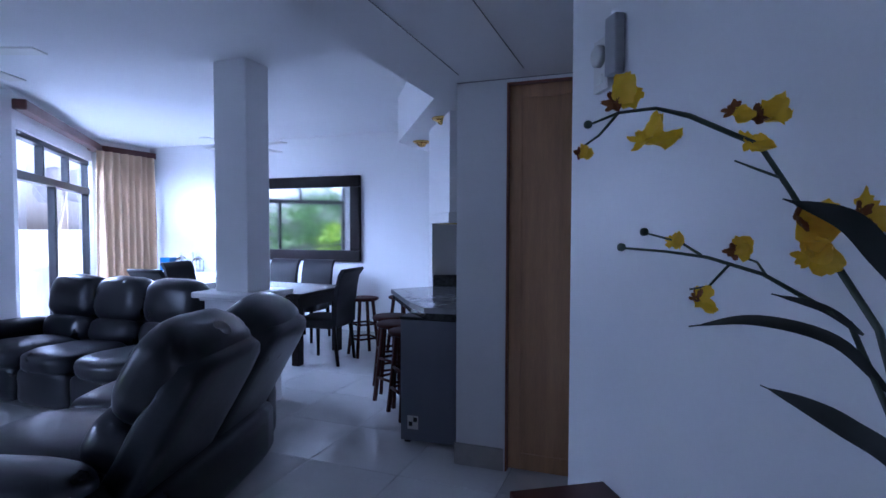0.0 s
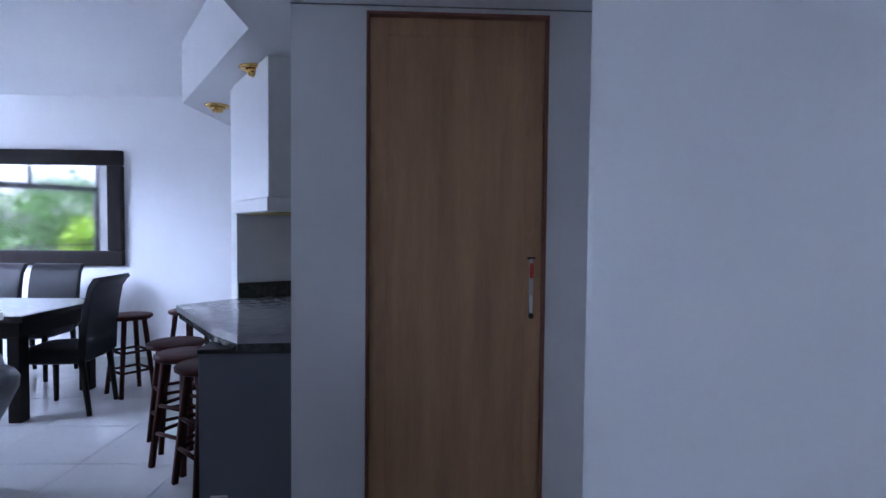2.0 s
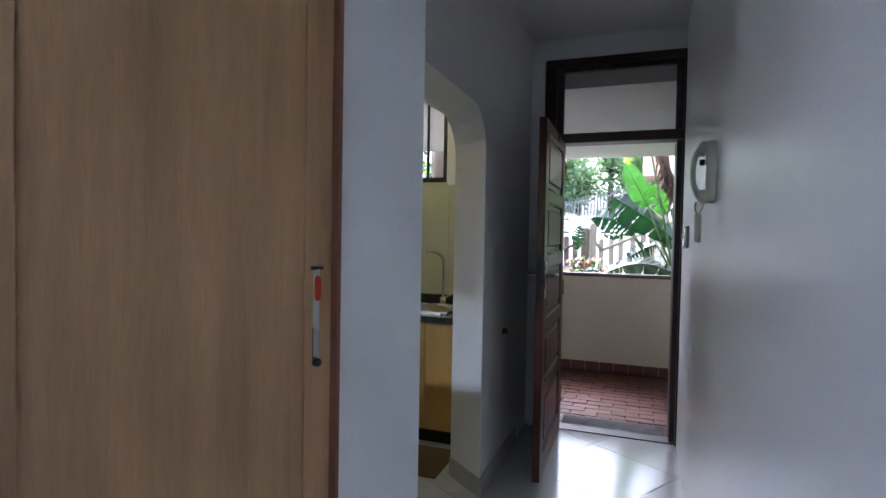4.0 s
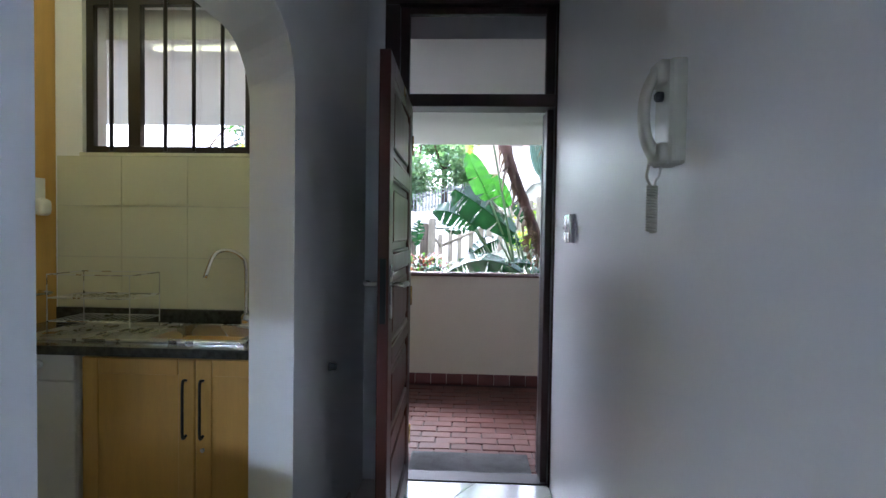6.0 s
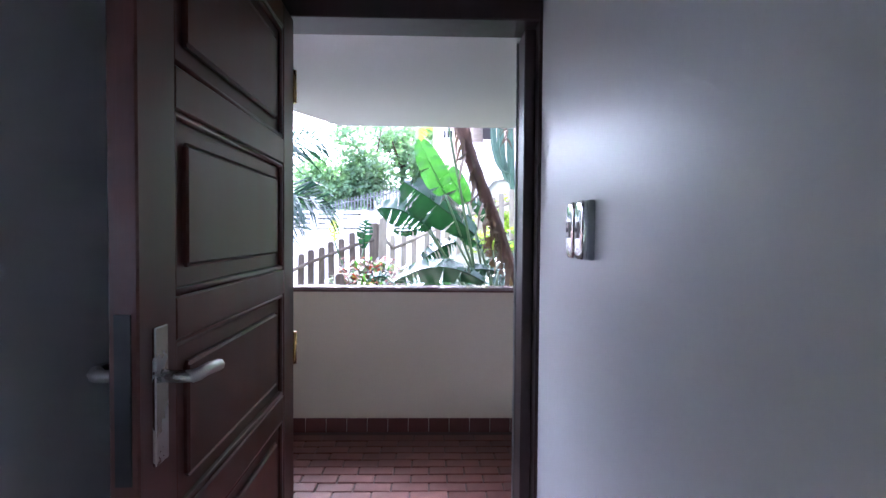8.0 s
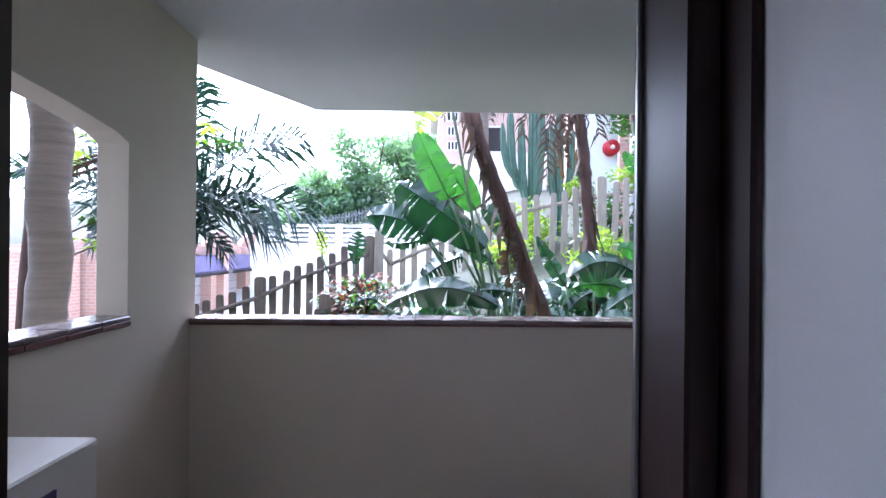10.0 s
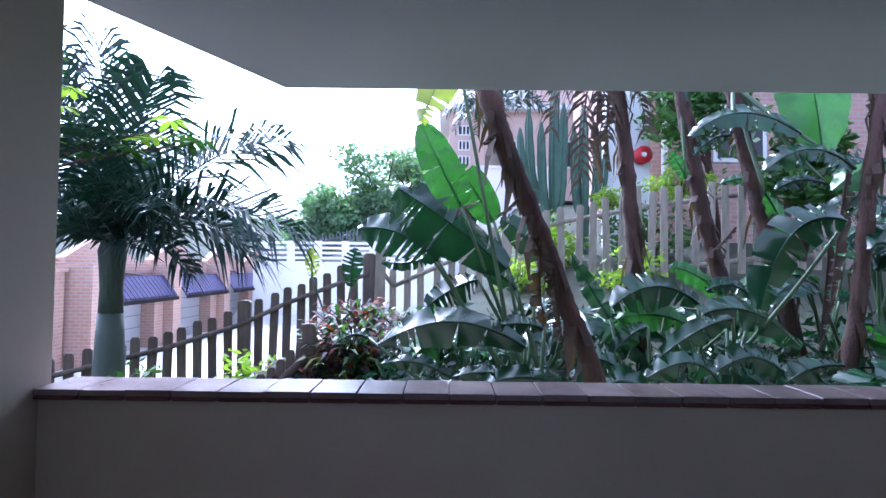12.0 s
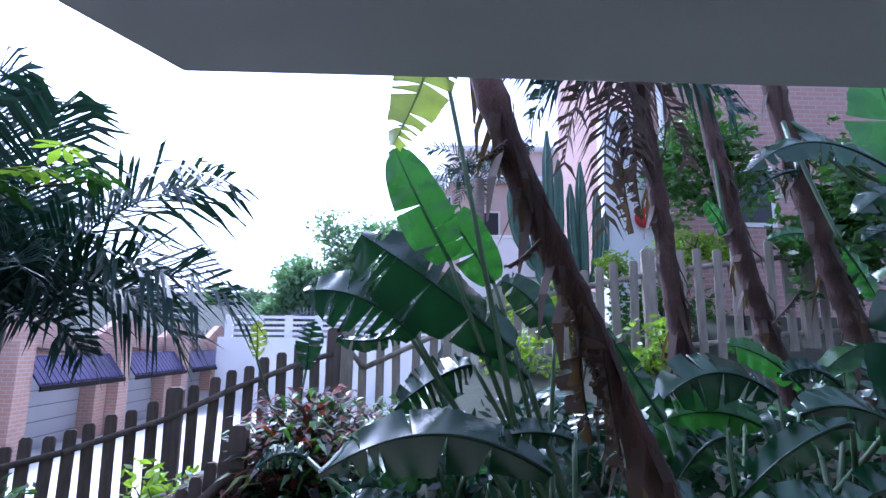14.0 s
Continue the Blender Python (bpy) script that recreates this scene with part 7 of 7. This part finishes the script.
# steel fence along the bank
sf = thing("steel_fence", Matrix.Identity(4), "grey steel palisade fence along the far bank", "fence")
me_p = mesh_of("pale", boxes(((-0.035, -0.01, 0), (0.035, 0.01, 1.25))), M_FENCEM)
for k in range(64):
    t = k / 63
    o = new("pale", me_p)
    o.parent = sf
    x, y = 34.5, 14.0 - 12.0 * t
    o.matrix_world = Matrix.Translation((x, y, 0.55 + 2.75 * t)) @ pose(0, 0, 0, 0, 0, 90)
for dz in (0.25, 1.0):
    part("rail", tube([(34.55, 14.0, 0.55 + dz), (34.55, 2.0, 3.3 + dz)], 0.03, 5), M_FENCEM, sf)
M_CONC = mat("grey_retaining_wall", (0.36, 0.35, 0.33), 0.9, var=0.2, scale=1)
rw_ = bmesh.new()
q = [(14.2, -1.5), (14.2, 0.55), (1.8, 3.35), (1.8, -1.5)]
a = [rw_.verts.new((34.45, y, z)) for y, z in q]
b = [rw_.verts.new((34.75, y, z)) for y, z in q]
rw_.faces.new(a), rw_.faces.new(b[::-1])
for i in range(4):
    rw_.faces.new((a[i - 1], b[i - 1], b[i], a[i]))
bmesh.ops.recalc_face_normals(rw_, faces=rw_.faces[:])
rt_ = thing("retaining_wall", Matrix.Identity(4), "sloping concrete retaining wall under the far fence", "wall")
part("wall", rw_, M_CONC, rt_)


def far_tree(x, y, z, r_, seed, n=5400):
    t_ = thing("tree", Matrix.Translation((x, y, z)), "rounded leafy tree on the far bank", "tree", "trees on the far bank")
    rr = random.Random(seed)
    part("trunk", tube([(0, 0, -1), (0.1, 0.1, r_ * 0.6), (0, 0, r_ * 1.2)], [0.22, 0.18, 0.08], 8), M_BARK, t_)
    bm = bmesh.new()
    for k in range(7):
        a = k * 0.9
        tube([(0, 0, r_ * 0.5), (r_ * 0.6 * math.cos(a), r_ * 0.6 * math.sin(a), r_ * rr.uniform(0.9, 1.5))], [0.1, 0.03], 6, bm)
    part("limbs", bm, M_BARK, t_)
    bm = bmesh.new()
    for k in range(9):
        a = rr.uniform(0, 6.28)
        c = (r_ * 0.7 * math.cos(a), r_ * 0.7 * math.sin(a), r_ * rr.uniform(0.2, 1.5))
        leaf_cloud(c, (r_ * 0.62, r_ * 0.62, r_ * 0.6), n // 9, 0.2, seed + k, bm)
    part("crown", bm, M_LEAF_HAZE, t_)


for i, (x, y, z, r_) in enumerate(((39, 10.0, 2.2, 1.9), (39, 8.3, 3.0, 2.5), (40, 6.0, 3.6, 3.1), (41, 3.8, 4.2, 3.2), (44, 0.5, 5.2, 2.4), (46, 13.5, 2.0, 1.3), (52, 18, 2.0, 2.2), (36, -6, 6, 3.0), (20, -6.5, 4.0, 2.6), (44, -2.5, 6.5, 3.4))):
    far_tree(x, y, z, r_, 300 + 13 * i)
# hillside behind, far away; its haze comes from the leaf colour
hb = bmesh.new()
rh = random.Random(3)
top = [(120, -160 + 10 * k, 12 + 3 * noise.noise(Vector((k * 0.5, 3, 1)))) for k in range(33)]
vs0 = [hb.verts.new((x, y, -5)) for x, y, z in top]
vs1 = [hb.verts.new((x + 8, y, z * 0.55)) for x, y, z in top]
for k in range(32):
    hb.faces.new((vs0[k], vs0[k + 1], vs1[k + 1], vs1[k]))
solid("backdrop_hill", hb, M_LEAF_HAZE, "hazy green hillside far away", "hill")
# outside the living room: balcony, dishes and a covered grill
bal = solid("balcony_floor", prism(lpoly((-12.5, 8.0), (-7.95, 8.0), (-7.95, 5.7), (-6.0, 3.3), (-6.0, -4.5), (-12.5, -4.5)), -0.3, -0.05), M_DRIVE, "pale balcony floor outside the glass doors", "floor")
rl_ = thing("balcony_railing", LM, "black balcony railing outside the windows", "railing")
for z in (0.5, 0.95):
    part("rail", tube([(-8.6, -4.4, z), (-8.6, 1.5, z)], 0.02, 6), M_BLACKMETAL, rl_)
me_r = mesh_of("baluster", tube([(0, 0, -0.05), (0, 0, 0.95)], 0.009, 6), M_BLACKMETAL)
for k in range(40):
    o = new("baluster", me_r)
    o.parent = rl_
    o.matrix_parent_inverse = Matrix.Identity(4)
    o.matrix_basis = Matrix.Translation((-8.6, -4.3 + 0.145 * k, 0))
wbal = thing("neighbour_wall", LM, "bright white wall beyond the balcony", "wall")
part("wall", boxes(((-13, 2.2, -0.05), (-12.5, 12.0, 1.4))), M_WHITEW, wbal)


def dish(m):
    d = thing("satellite_dish", m, "pale round satellite dish outside the glass door", "satellite dish", "satellite dishes")
    part("bowl", lathe([(0.02, 0.0), (0.18, 0.025), (0.33, 0.085), (0.335, 0.075), (0.18, 0.012), (0.02, -0.012)], 28), M_GREYPL, d)
    part("arm", tube([(0, -0.3, 0.06), (0, -0.1, 0.35), (0, 0, 0.38)], 0.01, 6), M_GREYPL, d)
    part("mast", tube([(0, 0.0, -0.05), (0, 0.1, -0.25), (0, -1.2, -0.3)], 0.02, 8), M_GREYPL, d)
    return d


dd = dish(Matrix.Translation(L(-9.5, 6.2, 2.15)) @ pose(0, 0, 0, 75, 0, -25))
copy_thing(dd, Matrix.Translation(L(-9.8, 6.9, 2.2)) @ pose(0, 0, 0, 75, 0, 5))
cg = thing("covered_grill", at_l(-8.2, 4.9, -0.05, 10), "barbecue under a draped white cover", "barbecue")
bm = bmesh.new()
rings = []
for j in range(9):
    t = j / 8
    hw, hd_ = 0.5 - 0.16 * t, 0.36 - 0.1 * t
    rings.append([bm.verts.new(((hw + 0.04 * math.sin(5 * a + 2) * (1 - t)) * math.copysign(abs(math.cos(a)) ** 0.5, math.cos(a)), (hd_ + 0.04 * math.sin(6 * a) * (1 - t)) * math.copysign(abs(math.sin(a)) ** 0.5, math.sin(a)), 1.05 * t)) for a in [k * 2 * math.pi / 36 for k in range(36)]])
for a, b in zip(rings, rings[1:]):
    for k in range(36):
        bm.faces.new((a[k], a[(k + 1) % 36], b[(k + 1) % 36], b[k])).smooth = True
bm.faces.new(rings[-1])
part("cover", bm, mat("white_plastic_sheet", (0.6, 0.62, 0.63), 0.5, var=0.15, scale=4, bump=0.4), cg)
for k, (u, v, rr, m_) in enumerate(((-9.3, -2.6, 1.5, M_LEAF_Y), (-9.9, -4.6, 1.7, M_LEAF), (-9.4, -6.6, 1.7, M_LEAF_Y), (-11.2, -3.4, 2.4, M_LEAF), (-11.0, -7.0, 2.6, M_LEAF_HAZE))):
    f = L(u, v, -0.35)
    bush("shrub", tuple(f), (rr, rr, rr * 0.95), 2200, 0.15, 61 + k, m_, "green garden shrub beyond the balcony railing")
bp_ = L(-10.2, -3.6, -0.3)
bpt = thing("palm_tree", Matrix.Translation(bp_), "feather palm beyond the balcony railing", "palm")
part("trunk", tube([(0, 0, 0), (0.05, 0, 2.2)], [0.14, 0.11], 10), M_PTRUNK, bpt)
for i in range(14):
    a = i * 2.4
    part("frond", frond((0.05, 0, 2.2), (0.7 * math.cos(a), 0.7 * math.sin(a), 3.3), (1.6 * math.cos(a), 1.6 * math.sin(a), 2.3 + 0.5 * math.sin(i)), 0.5, 400 + i, pairs=24), M_LEAF, bpt)

# ---- floor tiles, cut to the rooms ----
def clip(poly, a, b, c):
    """The part of a polygon where a*x + b*y <= c."""
    out = []
    for (x0, y0), (x1, y1) in zip(poly, poly[1:] + poly[:1]):
        d0, d1 = a * x0 + b * y0 - c, a * x1 + b * y1 - c
        if d0 <= 0:
            out.append((x0, y0))
        if (d0 < 0 < d1) or (d1 < 0 < d0):
            t = d0 / (d0 - d1)
            out.append((x0 + (x1 - x0) * t, y0 + (y1 - y0) * t))
    return out


fl = bpy.data.objects["floor"]
TS = 0.6
nt = 0
rest = bmesh.new()
for iu in range(-11, 9):
    for iv in range(-4, 9):
        u0, v0 = -1.32 + iu * TS, 3.95 - 4 * TS + iv * TS
        if v0 < -1.6 or v0 > V_M or u0 < -7.9:
            continue
        g = 0.0022
        poly = lpoly((u0 + g, v0 + g), (u0 + TS - g, v0 + g), (u0 + TS - g, v0 + TS - g), (u0 + g, v0 + TS - g))
        poly = clip(poly, 1, 0, XD - 0.002)
        poly = clip(poly, 0, -1, 2.4) if poly else poly
        if poly:
            nv = Vector((math.sin(radians(-LROT)), math.cos(radians(-LROT))))
            poly = clip(poly, nv.x, nv.y, V_M)
        if len(poly) < 3:
            continue
        cx, cy = sum(p[0] for p in poly) / len(poly), sum(p[1] for p in poly) / len(poly)
        if cx > 0.95 and cy < 1.3:
            continue
        bm = prism(poly, -0.006, 0.0)
        ob = part("tile", bm, M_TILE, fl)
        nt += 1
